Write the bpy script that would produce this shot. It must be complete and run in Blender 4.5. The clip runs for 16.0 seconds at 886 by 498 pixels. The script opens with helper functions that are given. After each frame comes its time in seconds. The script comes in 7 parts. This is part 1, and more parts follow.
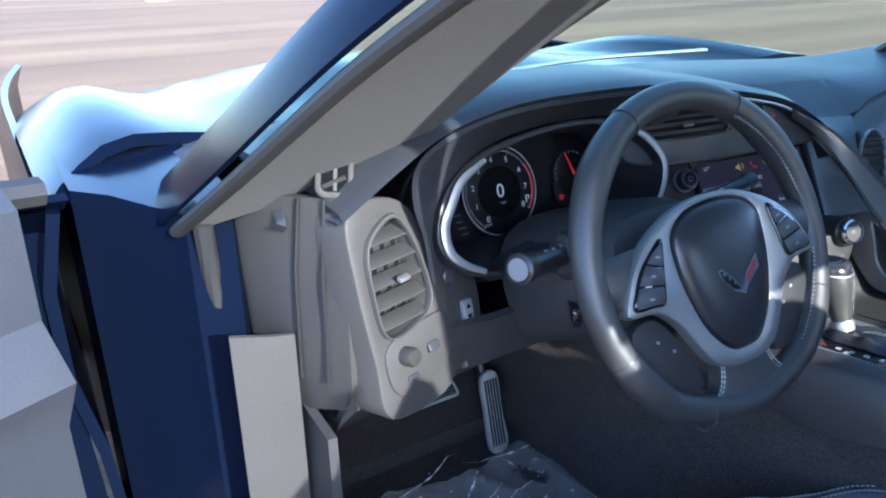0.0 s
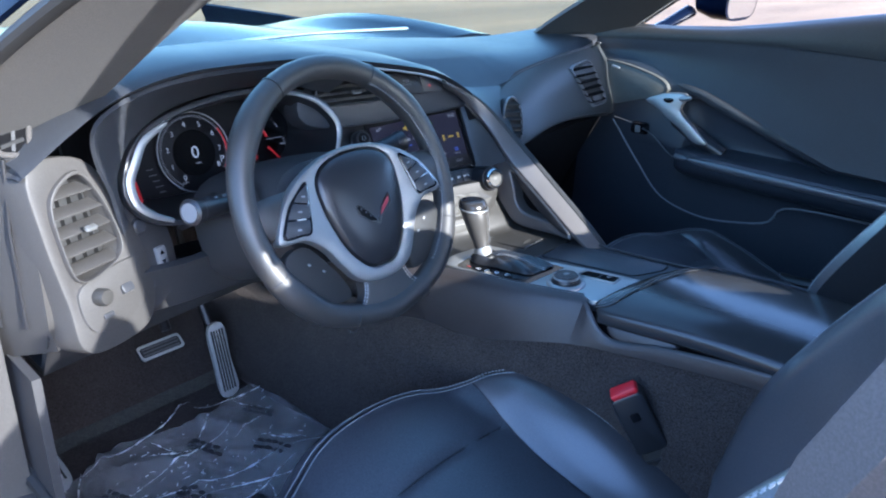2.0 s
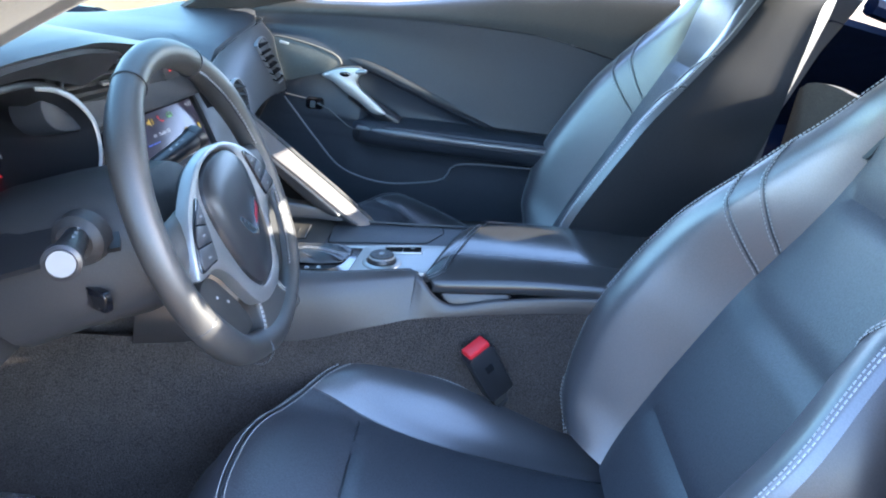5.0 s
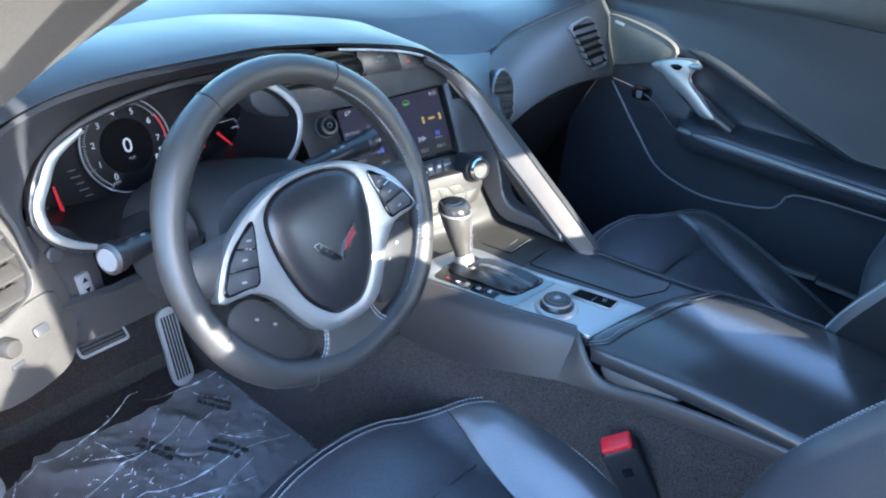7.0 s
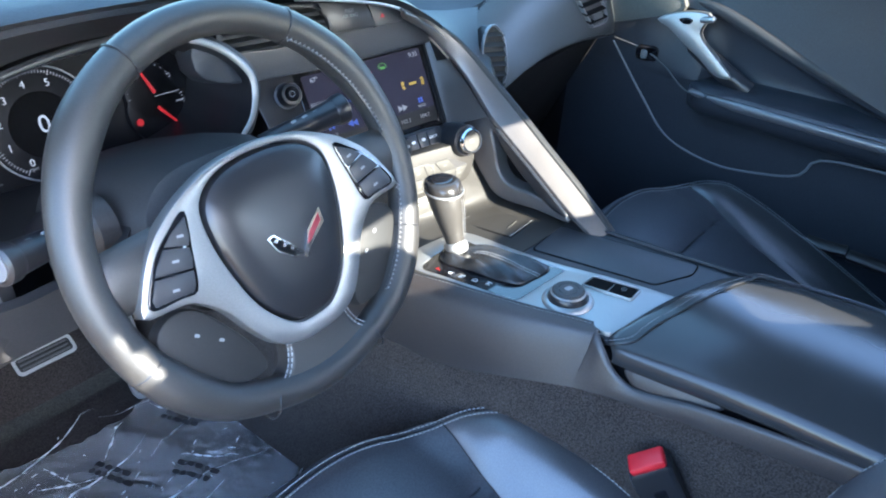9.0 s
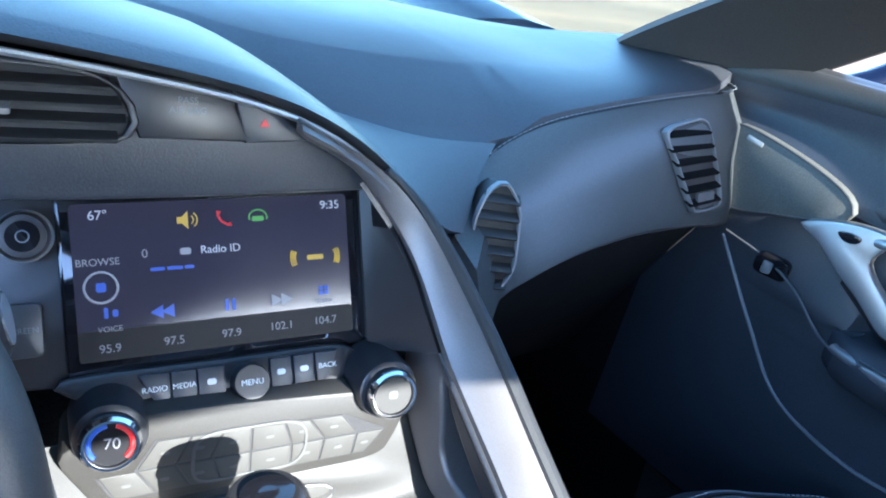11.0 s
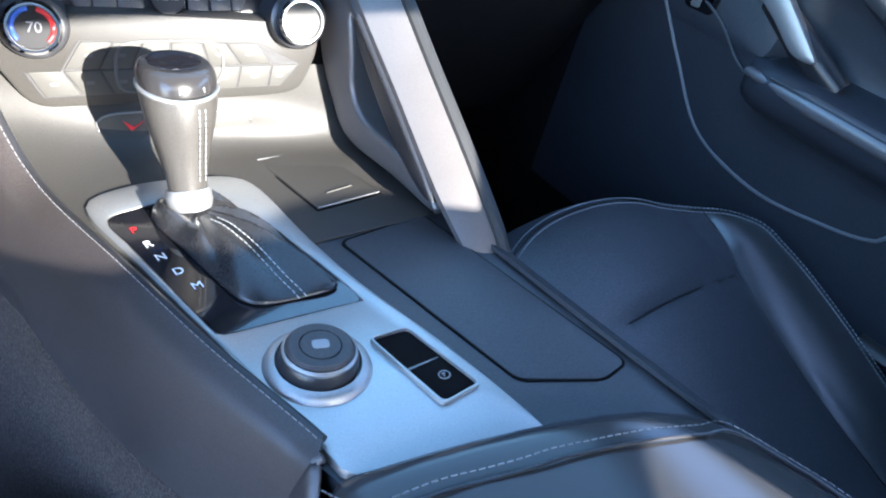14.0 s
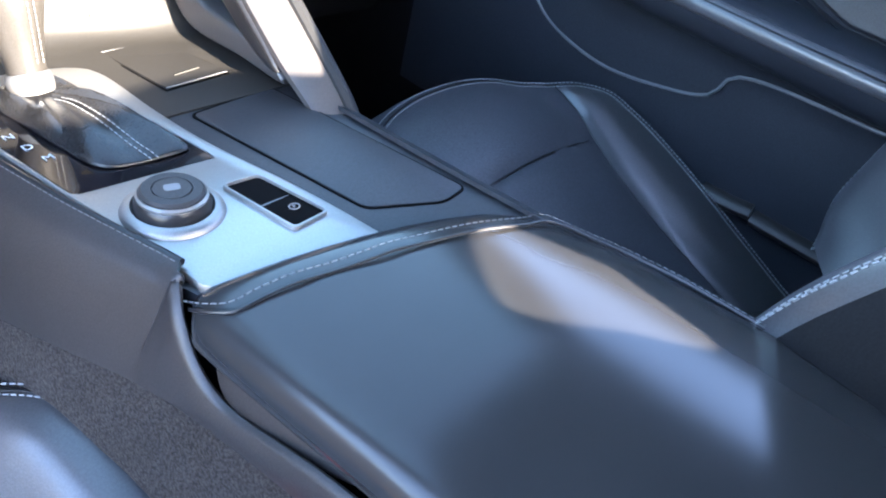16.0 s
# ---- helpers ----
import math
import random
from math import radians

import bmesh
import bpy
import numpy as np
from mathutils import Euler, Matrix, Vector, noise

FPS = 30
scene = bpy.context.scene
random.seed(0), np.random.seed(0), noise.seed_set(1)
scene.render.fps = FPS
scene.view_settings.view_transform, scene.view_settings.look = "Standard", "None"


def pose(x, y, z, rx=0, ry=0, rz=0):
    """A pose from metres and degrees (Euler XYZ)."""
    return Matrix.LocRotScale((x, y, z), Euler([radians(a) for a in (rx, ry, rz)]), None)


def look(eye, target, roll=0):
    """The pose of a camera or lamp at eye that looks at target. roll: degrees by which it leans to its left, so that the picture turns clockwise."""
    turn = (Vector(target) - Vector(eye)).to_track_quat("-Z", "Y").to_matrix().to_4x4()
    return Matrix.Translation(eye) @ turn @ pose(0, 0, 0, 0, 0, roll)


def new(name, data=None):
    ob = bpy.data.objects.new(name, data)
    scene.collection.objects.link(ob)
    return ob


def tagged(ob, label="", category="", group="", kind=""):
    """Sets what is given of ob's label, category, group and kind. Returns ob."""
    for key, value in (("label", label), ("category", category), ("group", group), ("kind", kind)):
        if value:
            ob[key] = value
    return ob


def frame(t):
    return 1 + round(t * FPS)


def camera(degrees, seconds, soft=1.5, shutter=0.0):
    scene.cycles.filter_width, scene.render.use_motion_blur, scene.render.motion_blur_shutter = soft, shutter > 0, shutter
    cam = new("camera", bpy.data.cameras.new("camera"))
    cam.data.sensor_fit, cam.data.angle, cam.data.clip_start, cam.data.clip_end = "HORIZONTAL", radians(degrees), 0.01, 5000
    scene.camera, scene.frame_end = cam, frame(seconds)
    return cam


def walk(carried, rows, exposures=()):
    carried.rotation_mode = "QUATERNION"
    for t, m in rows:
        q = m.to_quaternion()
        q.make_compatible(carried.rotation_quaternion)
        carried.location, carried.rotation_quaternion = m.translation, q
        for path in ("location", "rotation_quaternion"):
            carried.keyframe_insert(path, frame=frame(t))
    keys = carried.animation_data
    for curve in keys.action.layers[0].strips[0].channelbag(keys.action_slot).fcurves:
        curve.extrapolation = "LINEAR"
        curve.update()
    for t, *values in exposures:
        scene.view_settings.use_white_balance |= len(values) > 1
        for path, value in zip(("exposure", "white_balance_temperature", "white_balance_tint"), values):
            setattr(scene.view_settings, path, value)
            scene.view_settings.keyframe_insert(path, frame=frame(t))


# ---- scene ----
cam = camera(62.1, 16.0, soft=2.0, shutter=0.1)
PATH = [
    (0, (-0.97, -0.424, 1.127), (0.007, 1.15, 0.374), -0.6),
    (0.5, (-0.945, -0.514, 1.14), (0.035, 1.066, 0.402), 0.1),
    (1, (-0.948, -0.565, 1.136), (0.068, 0.999, 0.415), 0.5),
    (1.5, (-0.925, -0.609, 1.144), (0.237, 0.841, 0.405), 1.7),
    (2, (-0.984, -0.644, 1.158), (0.427, 0.525, 0.356), 3.2),
    (2.5, (-1.112, -0.542, 1.148), (0.556, 0.205, 0.337), 5.6),
    (3, (-1.128, -0.414, 1.133), (0.663, -0.023, 0.332), 7.7),
    (3.2, (-1.121, -0.353, 1.136), (0.697, -0.088, 0.346), 8.2),
    (5.3, (-1.117, -0.208, 1.119), (0.738, -0.233, 0.371), 7.9),
    (5.5, (-1.087, -0.248, 1.131), (0.757, -0.143, 0.363), 7.7),
    (6, (-0.965, -0.413, 1.17), (0.741, 0.148, 0.29), 8.0),
    (6.5, (-0.889, -0.477, 1.2), (0.647, 0.383, 0.25), 6.8),
    (7, (-0.829, -0.504, 1.239), (0.539, 0.525, 0.204), 6.1),
    (7.5, (-0.8, -0.519, 1.239), (0.474, 0.561, 0.137), 6.7),
    (8, (-0.798, -0.514, 1.231), (0.468, 0.57, 0.125), 6.8),
    (8.5, (-0.79, -0.491, 1.215), (0.509, 0.568, 0.123), 6.4),
    (9, (-0.716, -0.421, 1.16), (0.651, 0.569, 0.087), 4.6),
    (9.5, (-0.563, -0.32, 1.073), (0.902, 0.639, 0.107), 6.9),
    (10, (-0.357, -0.235, 1.059), (1.099, 0.823, 0.187), 13.1),
    (10.2, (-0.302, -0.207, 1.067), (1.1, 0.937, 0.216), 12.8),
    (12.3, (-0.207, -0.18, 1.057), (1.018, 1.061, 0.079), 17.2),
    (12.5, (-0.209, -0.212, 1.035), (1.019, 1.01, 0.035), 17.4),
    (13, (-0.214, -0.289, 0.999), (0.991, 0.927, -0.036), 16.5),
    (13.5, (-0.237, -0.329, 0.979), (0.983, 0.788, -0.146), 17.6),
    (14, (-0.245, -0.346, 0.967), (0.997, 0.68, -0.217), 18.1),
    (14.5, (-0.245, -0.361, 0.958), (1.03, 0.58, -0.262), 18.0),
    (15, (-0.247, -0.387, 0.954), (1.062, 0.476, -0.288), 17.5),
    (15.5, (-0.256, -0.416, 0.953), (1.084, 0.389, -0.294), 17.2),
    (16, (-0.266, -0.437, 0.949), (1.1, 0.343, -0.287), 16.9),
]
walk(cam, [(t, look(eye, target, roll)) for t, eye, target, roll in PATH], exposures=[(0.0, 2.75, 4900, 13), (1.2, 2.85, 4900, 13), (1.6, 2.9, 4850, 13), (2.0, 3.1, 4900, 15), (2.6, 3.5, 5000, 14), (3.2, 3.85, 5550, 14), (5.5, 4.05, 5550, 13), (7.0, 3.85, 5300, 12), (9.2, 3.95, 5450, 11), (10.2, 3.85, 5100, 12), (12.5, 3.75, 4850, 12), (13.2, 3.8, 5150, 13), (14.5, 4.2, 5400, 16), (15.5, 4.55, 5850, 18), (16.0, 4.55, 5950, 19)])

# ---- light ----
SUN_EL, SUN_AZ = 24.0, 1.0
world = bpy.data.worlds.new("sky")
scene.world = world
world.use_nodes = True
wn = world.node_tree
sky = wn.nodes.new("ShaderNodeTexSky")
sky.sky_type = 'NISHITA'
sky.sun_disc = False
sky.sun_elevation = radians(SUN_EL)
sky.sun_rotation = radians(180 - SUN_AZ)
bgn = wn.nodes["Background"]
bgn.inputs["Strength"].default_value = 0.15
wn.links.new(sky.outputs[0], bgn.inputs["Color"])
sun_data = bpy.data.lights.new("sun", 'SUN')
sun_data.energy, sun_data.angle, sun_data.color = 2.9, radians(0.5), (1.0, 0.87, 0.64)
sun = new("sun", sun_data)
to_sun = Vector((math.sin(radians(SUN_AZ)) * math.cos(radians(SUN_EL)), -math.cos(radians(SUN_AZ)) * math.cos(radians(SUN_EL)), math.sin(radians(SUN_EL))))
sun.rotation_euler = to_sun.to_track_quat("Z", "Y").to_euler()


# ---- materials ----
def material(name, base, rough=0.5, metal=0.0, grain=0.0, grain_size=0.002, bump=0.0, vary=0.15, vary_size=0.08,
             coat=0.0, spec=0.5, emit=None, emit_strength=0.0, sheen=0.0, rough_vary=0.08, second=None, coat_rough=0.03, sharp=1.0):
    """A surface with fine grain, broad variation of tone and of gloss, and relief."""
    m = bpy.data.materials.new(name)
    m.use_nodes = True
    nt = m.node_tree
    bs = nt.nodes["Principled BSDF"]
    co = nt.nodes.new("ShaderNodeTexCoord")
    geo = nt.nodes.new("ShaderNodeNewGeometry")
    broad = nt.nodes.new("ShaderNodeTexNoise")
    broad.inputs["Scale"].default_value = 1.0 / vary_size
    broad.inputs["Detail"].default_value = 5
    nt.links.new(geo.outputs["Position"], broad.inputs["Vector"])
    fine = nt.nodes.new("ShaderNodeTexNoise")
    fine.inputs["Scale"].default_value = 1.0 / grain_size
    fine.inputs["Detail"].default_value = 2
    nt.links.new(geo.outputs["Position"], fine.inputs["Vector"])
    mixn = nt.nodes.new("ShaderNodeMix")
    mixn.data_type = 'RGBA'
    dark = [c * (1 - vary) for c in base]
    lite = [min(1.0, c * (1 + vary)) for c in (second or base)]
    mixn.inputs[6].default_value = (*dark, 1)
    mixn.inputs[7].default_value = (*lite, 1)
    nt.links.new(broad.outputs["Fac"], mixn.inputs[0])
    last = mixn.outputs[2]
    if grain:
        mul = nt.nodes.new("ShaderNodeMix")
        mul.data_type = 'RGBA'
        mul.blend_type = 'MULTIPLY'
        mul.inputs[0].default_value = grain
        nt.links.new(last, mul.inputs[6])
        ramp = nt.nodes.new("ShaderNodeMapRange")
        ramp.inputs[1].default_value, ramp.inputs[2].default_value = 0.5 - 0.2 / sharp, 0.5 + 0.2 / sharp
        ramp.inputs[3].default_value, ramp.inputs[4].default_value = 0.2, 1.6
        nt.links.new(fine.outputs["Fac"], ramp.inputs[0])
        nt.links.new(ramp.outputs[0], mul.inputs[7])
        last = mul.outputs[2]
    nt.links.new(last, bs.inputs["Base Color"])
    rr = nt.nodes.new("ShaderNodeMapRange")
    rr.inputs[3].default_value, rr.inputs[4].default_value = max(0.02, rough - rough_vary), min(1.0, rough + rough_vary)
    nt.links.new(broad.outputs["Fac"], rr.inputs[0])
    nt.links.new(rr.outputs[0], bs.inputs["Roughness"])
    bs.inputs["Metallic"].default_value = metal
    bs.inputs["Coat Weight"].default_value = coat
    bs.inputs["Coat Roughness"].default_value = coat_rough
    bs.inputs["Specular IOR Level"].default_value = spec
    bs.inputs["Sheen Weight"].default_value = sheen
    if bump:
        b = nt.nodes.new("ShaderNodeBump")
        b.inputs["Strength"].default_value = bump
        b.inputs["Distance"].default_value = grain_size * 0.5 * sharp
        nt.links.new(fine.outputs["Fac"], b.inputs["Height"])
        nt.links.new(b.outputs[0], bs.inputs["Normal"])
    if emit:
        bs.inputs["Emission Color"].default_value = (*emit, 1)
        bs.inputs["Emission Strength"].default_value = emit_strength
    return m


def glass(name, tint, rough=0.0, ior=0.05):
    """Thin clear pane: mostly see-through, with a reflection."""
    m = bpy.data.materials.new(name)
    m.use_nodes = True
    nt = m.node_tree
    nt.nodes.remove(nt.nodes["Principled BSDF"])
    out = nt.nodes["Material Output"]
    tr = nt.nodes.new("ShaderNodeBsdfTransparent")
    tr.inputs[0].default_value = (*tint, 1)
    gl = nt.nodes.new("ShaderNodeBsdfGlossy")
    gl.inputs["Roughness"].default_value = rough
    mx = nt.nodes.new("ShaderNodeMixShader")
    mx.inputs[0].default_value = ior
    nt.links.new(tr.outputs[0], mx.inputs[1])
    nt.links.new(gl.outputs[0], mx.inputs[2])
    nt.links.new(mx.outputs[0], out.inputs[0])
    return m


LEATHER = material("black_leather", (0.062, 0.060, 0.063), 0.34, grain=0.25, grain_size=0.0016, bump=0.18, vary=0.2, vary_size=0.12, spec=1.0, coat=0.35, coat_rough=0.22)
LEATHER_PERF = material("perforated_leather", (0.050, 0.052, 0.060), 0.44, grain=0.4, grain_size=0.0022, bump=0.35, vary=0.2, vary_size=0.1, spec=0.8)
RIM = material("wheel_leather", (0.026, 0.025, 0.024), 0.47, grain=0.2, grain_size=0.0012, bump=0.22, vary=0.25, vary_size=0.06, spec=0.7)
SOFT = material("soft_dash_skin", (0.034, 0.036, 0.041), 0.44, grain=0.3, grain_size=0.0014, bump=0.3, vary=0.12, vary_size=0.15, spec=0.4)
HARD = material("grained_plastic", (0.033, 0.032, 0.033), 0.50, grain=0.3, grain_size=0.0012, bump=0.3, vary=0.12, vary_size=0.1, spec=0.45)
GREYTRIM = material("grey_fabric_trim", (0.040, 0.036, 0.032), 0.85, grain=0.4, grain_size=0.0014, bump=0.3, vary=0.18, vary_size=0.06, sheen=0.05)
SATIN = material("satin_black", (0.018, 0.018, 0.020), 0.33, vary=0.15, vary_size=0.07)
GLOSS = material("gloss_black", (0.008, 0.008, 0.010), 0.07, vary=0.1, vary_size=0.05, coat=0.6, rough_vary=0.03)
SILVER = material("satin_silver", (0.40, 0.40, 0.39), 0.46, metal=0.85, grain=0.12, grain_size=0.0008, bump=0.06, vary=0.06, vary_size=0.05, rough_vary=0.06)
CHROME = material("chrome", (0.78, 0.78, 0.79), 0.09, metal=1.0, vary=0.03, rough_vary=0.03)
STACKGREY = material("grey_stack_plastic", (0.030, 0.028, 0.025), 0.52, grain=0.2, grain_size=0.001, bump=0.12, vary=0.08, vary_size=0.06, spec=0.35)
BUTTON = material("button_plastic", (0.035, 0.036, 0.040), 0.38, vary=0.12, vary_size=0.03)
# charcoal with a warm tint that puts in light bounced off the lot
CARPET = material("charcoal_carpet", (0.050, 0.042, 0.038), 0.95, grain=0.6, grain_size=0.0020, bump=1.0, vary=0.25, vary_size=0.03, spec=0.1, sheen=0.05, sharp=1.4)
RUBBER = material("rubber_seal", (0.015, 0.015, 0.015), 0.62, grain=0.2, grain_size=0.001, bump=0.15)
PAINT = material("dark_blue_paint", (0.0028, 0.0050, 0.0135), 0.18, grain=0.2, grain_size=0.0006, vary=0.1, vary_size=0.3, coat=0.02, spec=0.025, rough_vary=0.03)
THREAD = material("grey_thread", (0.30, 0.305, 0.31), 0.8, grain=0.3, grain_size=0.0006, bump=0.2)
RED = material("red_plastic", (0.62, 0.02, 0.03), 0.35, vary=0.1, vary_size=0.01)
WHITE_MARK = material("white_print", (0.75, 0.75, 0.74), 0.6, vary=0.05)
GREY_MARK = material("grey_print", (0.22, 0.23, 0.24), 0.6, vary=0.05)
LIT_WHITE = material("lit_white", (0.2, 0.2, 0.2), 0.5, emit=(0.85, 0.9, 1.0), emit_strength=0.0360)
LIT_GREY = material("lit_grey", (0.1, 0.1, 0.1), 0.5, emit=(0.6, 0.62, 0.7), emit_strength=0.0240)
LIT_DIM = material("faint_lit_print", (0.05, 0.05, 0.05), 0.5, emit=(0.6, 0.62, 0.7), emit_strength=0.006)
LIT_RED = material("lit_red", (0.3, 0.01, 0.01), 0.5, emit=(1.0, 0.04, 0.05), emit_strength=0.0220)
LIT_BLUE = material("lit_blue", (0.02, 0.05, 0.3), 0.5, emit=(0.1, 0.3, 1.0), emit_strength=0.0130)
LIT_AMBER = material("lit_amber", (0.3, 0.2, 0.02), 0.5, emit=(1.0, 0.62, 0.05), emit_strength=0.0210)
LIT_GREEN = material("lit_green", (0.05, 0.2, 0.02), 0.5, emit=(0.4, 0.9, 0.2), emit_strength=0.0130)
SCREEN = material("lit_screen", (0.02, 0.02, 0.03), 0.12, emit=(0.17, 0.14, 0.19), emit_strength=0.0090, vary=0.05)
DIALFACE = material("dial_face", (0.006, 0.006, 0.0075), 0.45, vary=0.1, spec=0.2)
WINDSHIELD = glass("windshield_glass", (0.77, 0.84, 0.79))
CLEAR = glass("clear_glass", (0.93, 0.95, 0.94))
BELT = material("belt_webbing", (0.058, 0.053, 0.054), 0.6, grain=0.25, grain_size=0.0015, bump=0.2)
ASPHALT = material("worn_lot_surface", (0.170, 0.107, 0.057), 0.92, grain=0.4, grain_size=0.02, bump=0.4, vary=0.14, vary_size=1.6, second=(0.195, 0.124, 0.068), spec=0.2)
nt = ASPHALT.node_tree
streak, stretch, tone, blend = (nt.nodes.new(k) for k in ("ShaderNodeTexNoise", "ShaderNodeMapping", "ShaderNodeMapRange", "ShaderNodeMix"))
stretch.inputs["Scale"].default_value = (0.10, 0.85, 1.0)
stretch.inputs["Rotation"].default_value = (0, 0, 0.18)
streak.inputs["Scale"].default_value, streak.inputs["Detail"].default_value = 1.0, 6
tone.inputs[1].default_value, tone.inputs[2].default_value, tone.inputs[3].default_value, tone.inputs[4].default_value = 0.3, 0.7, 0.72, 1.22
blend.data_type, blend.blend_type = 'RGBA', 'MULTIPLY'
blend.inputs[0].default_value = 1.0
nt.links.new(nt.nodes["Geometry"].outputs["Position"], stretch.inputs["Vector"])
nt.links.new(stretch.outputs[0], streak.inputs["Vector"])
nt.links.new(streak.outputs["Fac"], tone.inputs[0])
base_in = nt.nodes["Principled BSDF"].inputs["Base Color"]
nt.links.new(base_in.links[0].from_socket, blend.inputs[6])
nt.links.new(tone.outputs[0], blend.inputs[7])
nt.links.new(blend.outputs[2], base_in)
DOORSKIN = material("door_skin", (0.029, 0.032, 0.040), 0.42, grain=0.25, grain_size=0.0016, bump=0.3, vary=0.2, vary_size=0.12, spec=0.35)
BOOT = material("boot_leather", (0.020, 0.020, 0.021), 0.24, grain=0.3, grain_size=0.0014, bump=0.25, vary=0.2, vary_size=0.02)
BRACE = material("brushed_brace_silver", (0.140, 0.130, 0.126), 0.36, metal=0.5, grain=0.15, grain_size=0.0008, bump=0.06, vary=0.08, vary_size=0.05)
KEYGREY = material("pale_key_plastic", (0.055, 0.053, 0.048), 0.55, vary=0.08, vary_size=0.03, spec=0.3)
SEAMGREY = material("pale_seam_edge", (0.16, 0.16, 0.165), 0.42, vary=0.1, vary_size=0.03)
CAPGREY = material("dark_grey_cap", (0.022, 0.021, 0.021), 0.22, vary=0.1, vary_size=0.03)
CONCRETE = material("pale_concrete", (0.78, 0.75, 0.70), 0.9, grain=0.3, grain_size=0.01, bump=0.2, vary=0.06)
STEEL = material("brushed_steel", (0.55, 0.55, 0.54), 0.35, metal=0.9, grain=0.2, grain_size=0.001, bump=0.1)
# darker and smoother than the seat leather, tuned for the armrest alone
ARMSKIN = material("armrest_skin", (0.031, 0.031, 0.032), 0.19, vary=0.2, vary_size=0.10, spec=0.45, rough_vary=0.05)
# black skin darkened to put shade on passenger seat side, glove box, kick panel
SHADEBLACK = material("shaded_black_skin", (0.009, 0.009, 0.010), 0.75, grain=0.3, grain_size=0.0015, bump=0.2, vary=0.15, vary_size=0.06, spec=0.2)
# near-black for joints and dial centre, also for shade put into recesses
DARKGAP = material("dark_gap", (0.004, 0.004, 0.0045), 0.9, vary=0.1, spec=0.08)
PEDAL = material("pedal_metal", (0.42, 0.42, 0.41), 0.42, metal=0.35, grain=0.2, grain_size=0.001, bump=0.1, vary=0.1, vary_size=0.02)
KEYMARK = material("faint_key_print", (0.075, 0.074, 0.070), 0.6, vary=0.05)
FACE = material("dash_face_skin", (0.043, 0.047, 0.048), 0.40, grain=0.3, grain_size=0.0014, bump=0.25, vary=0.12, vary_size=0.15, spec=0.5)
ENDSKIN = material("dash_end_plastic", (0.046, 0.043, 0.040), 0.55, grain=0.3, grain_size=0.0012, bump=0.25, vary=0.12, vary_size=0.1, spec=0.4)
# paler than the other door skins, to put in the sky's sheen
LEDGESHEEN = material("sheen_ledge_leather", (0.105, 0.102, 0.108), 0.32, grain=0.25, grain_size=0.0016, bump=0.2, vary=0.2, vary_size=0.1, spec=1.0)
SEAMDIM = material("dark_seam_edge", (0.065, 0.065, 0.068), 0.42, vary=0.1, vary_size=0.03)
# brown tint stands in for warm bounce from the sunlit lot
SIDESKIN = material("console_side_skin", (0.034, 0.029, 0.028), 0.40, grain=0.3, grain_size=0.0013, bump=0.2, vary=0.25, vary_size=0.07, spec=0.6)
ROLL = material("door_roll_skin", (0.032, 0.033, 0.035), 0.5, grain=0.3, grain_size=0.0014, bump=0.3, vary=0.15, vary_size=0.10, spec=0.3)
LINING = material("black_headlining", (0.011, 0.011, 0.012), 0.92, grain=0.3, grain_size=0.002, bump=0.2, vary=0.15, vary_size=0.1, spec=0.1)
SPOKE = material("satin_spoke_silver", (0.34, 0.337, 0.33), 0.40, metal=0.85, grain=0.12, grain_size=0.0008, bump=0.06, vary=0.08, vary_size=0.05, rough_vary=0.06)
BADGE_RED = material("deep_red_enamel", (0.22, 0.012, 0.022), 0.35, vary=0.1, vary_size=0.01)
TAG = material("paper_tag", (0.72, 0.72, 0.70), 0.8, vary=0.05)


# ---- mesh helpers ----
def spline(pts, n, closed=False):
    """n points along a smooth curve through pts, evenly by length."""
    P = [Vector(p) for p in pts]
    m = len(P)
    out = []
    segs = m if closed else m - 1
    for i in range(segs):
        if closed:
            a, b, c, d = P[(i - 1) % m], P[i], P[(i + 1) % m], P[(i + 2) % m]
        else:
            b, c = P[i], P[i + 1]
            a = P[i - 1] if i else b * 2 - c
            d = P[i + 2] if i + 2 < m else c * 2 - b
        for k in range(24):
            t = k / 24
            out.append(0.5 * ((2 * b) + (c - a) * t + (2 * a - 5 * b + 4 * c - d) * t * t + (3 * b - a - 3 * c + d) * t ** 3))
    out.append(P[0].copy() if closed else P[-1].copy())
    cum = [0.0]
    for p, q in zip(out, out[1:]):
        cum.append(cum[-1] + (q - p).length)
    res, j = [], 0
    count = n if closed else n - 1
    for i in range(n):
        s = cum[-1] * i / count
        while j < len(cum) - 2 and cum[j + 1] < s:
            j += 1
        w = (s - cum[j]) / max(1e-9, cum[j + 1] - cum[j])
        res.append(out[j].lerp(out[j + 1], min(1.0, max(0.0, w))))
    return res


def stepped(pts, per):
    """A smooth curve through pts with the same count of points between any two."""
    P = [Vector(p) for p in pts]
    out = []
    for i in range(len(P) - 1):
        b, c = P[i], P[i + 1]
        a = P[i - 1] if i else b
        d = P[i + 2] if i + 2 < len(P) else c
        for k in range(per):
            t = k / per
            out.append(0.5 * ((2 * b) + (c - a) * t + (2 * a - 5 * b + 4 * c - d) * t * t + (3 * b - a - 3 * c + d) * t ** 3))
    return out + [P[-1].copy()]


def frame_at(o, right, up):
    """A matrix with its x along right, y near up, z out of the face."""
    r = Vector(right).normalized()
    n = r.cross(Vector(up)).normalized()
    u = n.cross(r).normalized()
    return Matrix(((r.x, u.x, n.x, o[0]), (r.y, u.y, n.y, o[1]), (r.z, u.z, n.z, o[2]), (0, 0, 0, 1)))


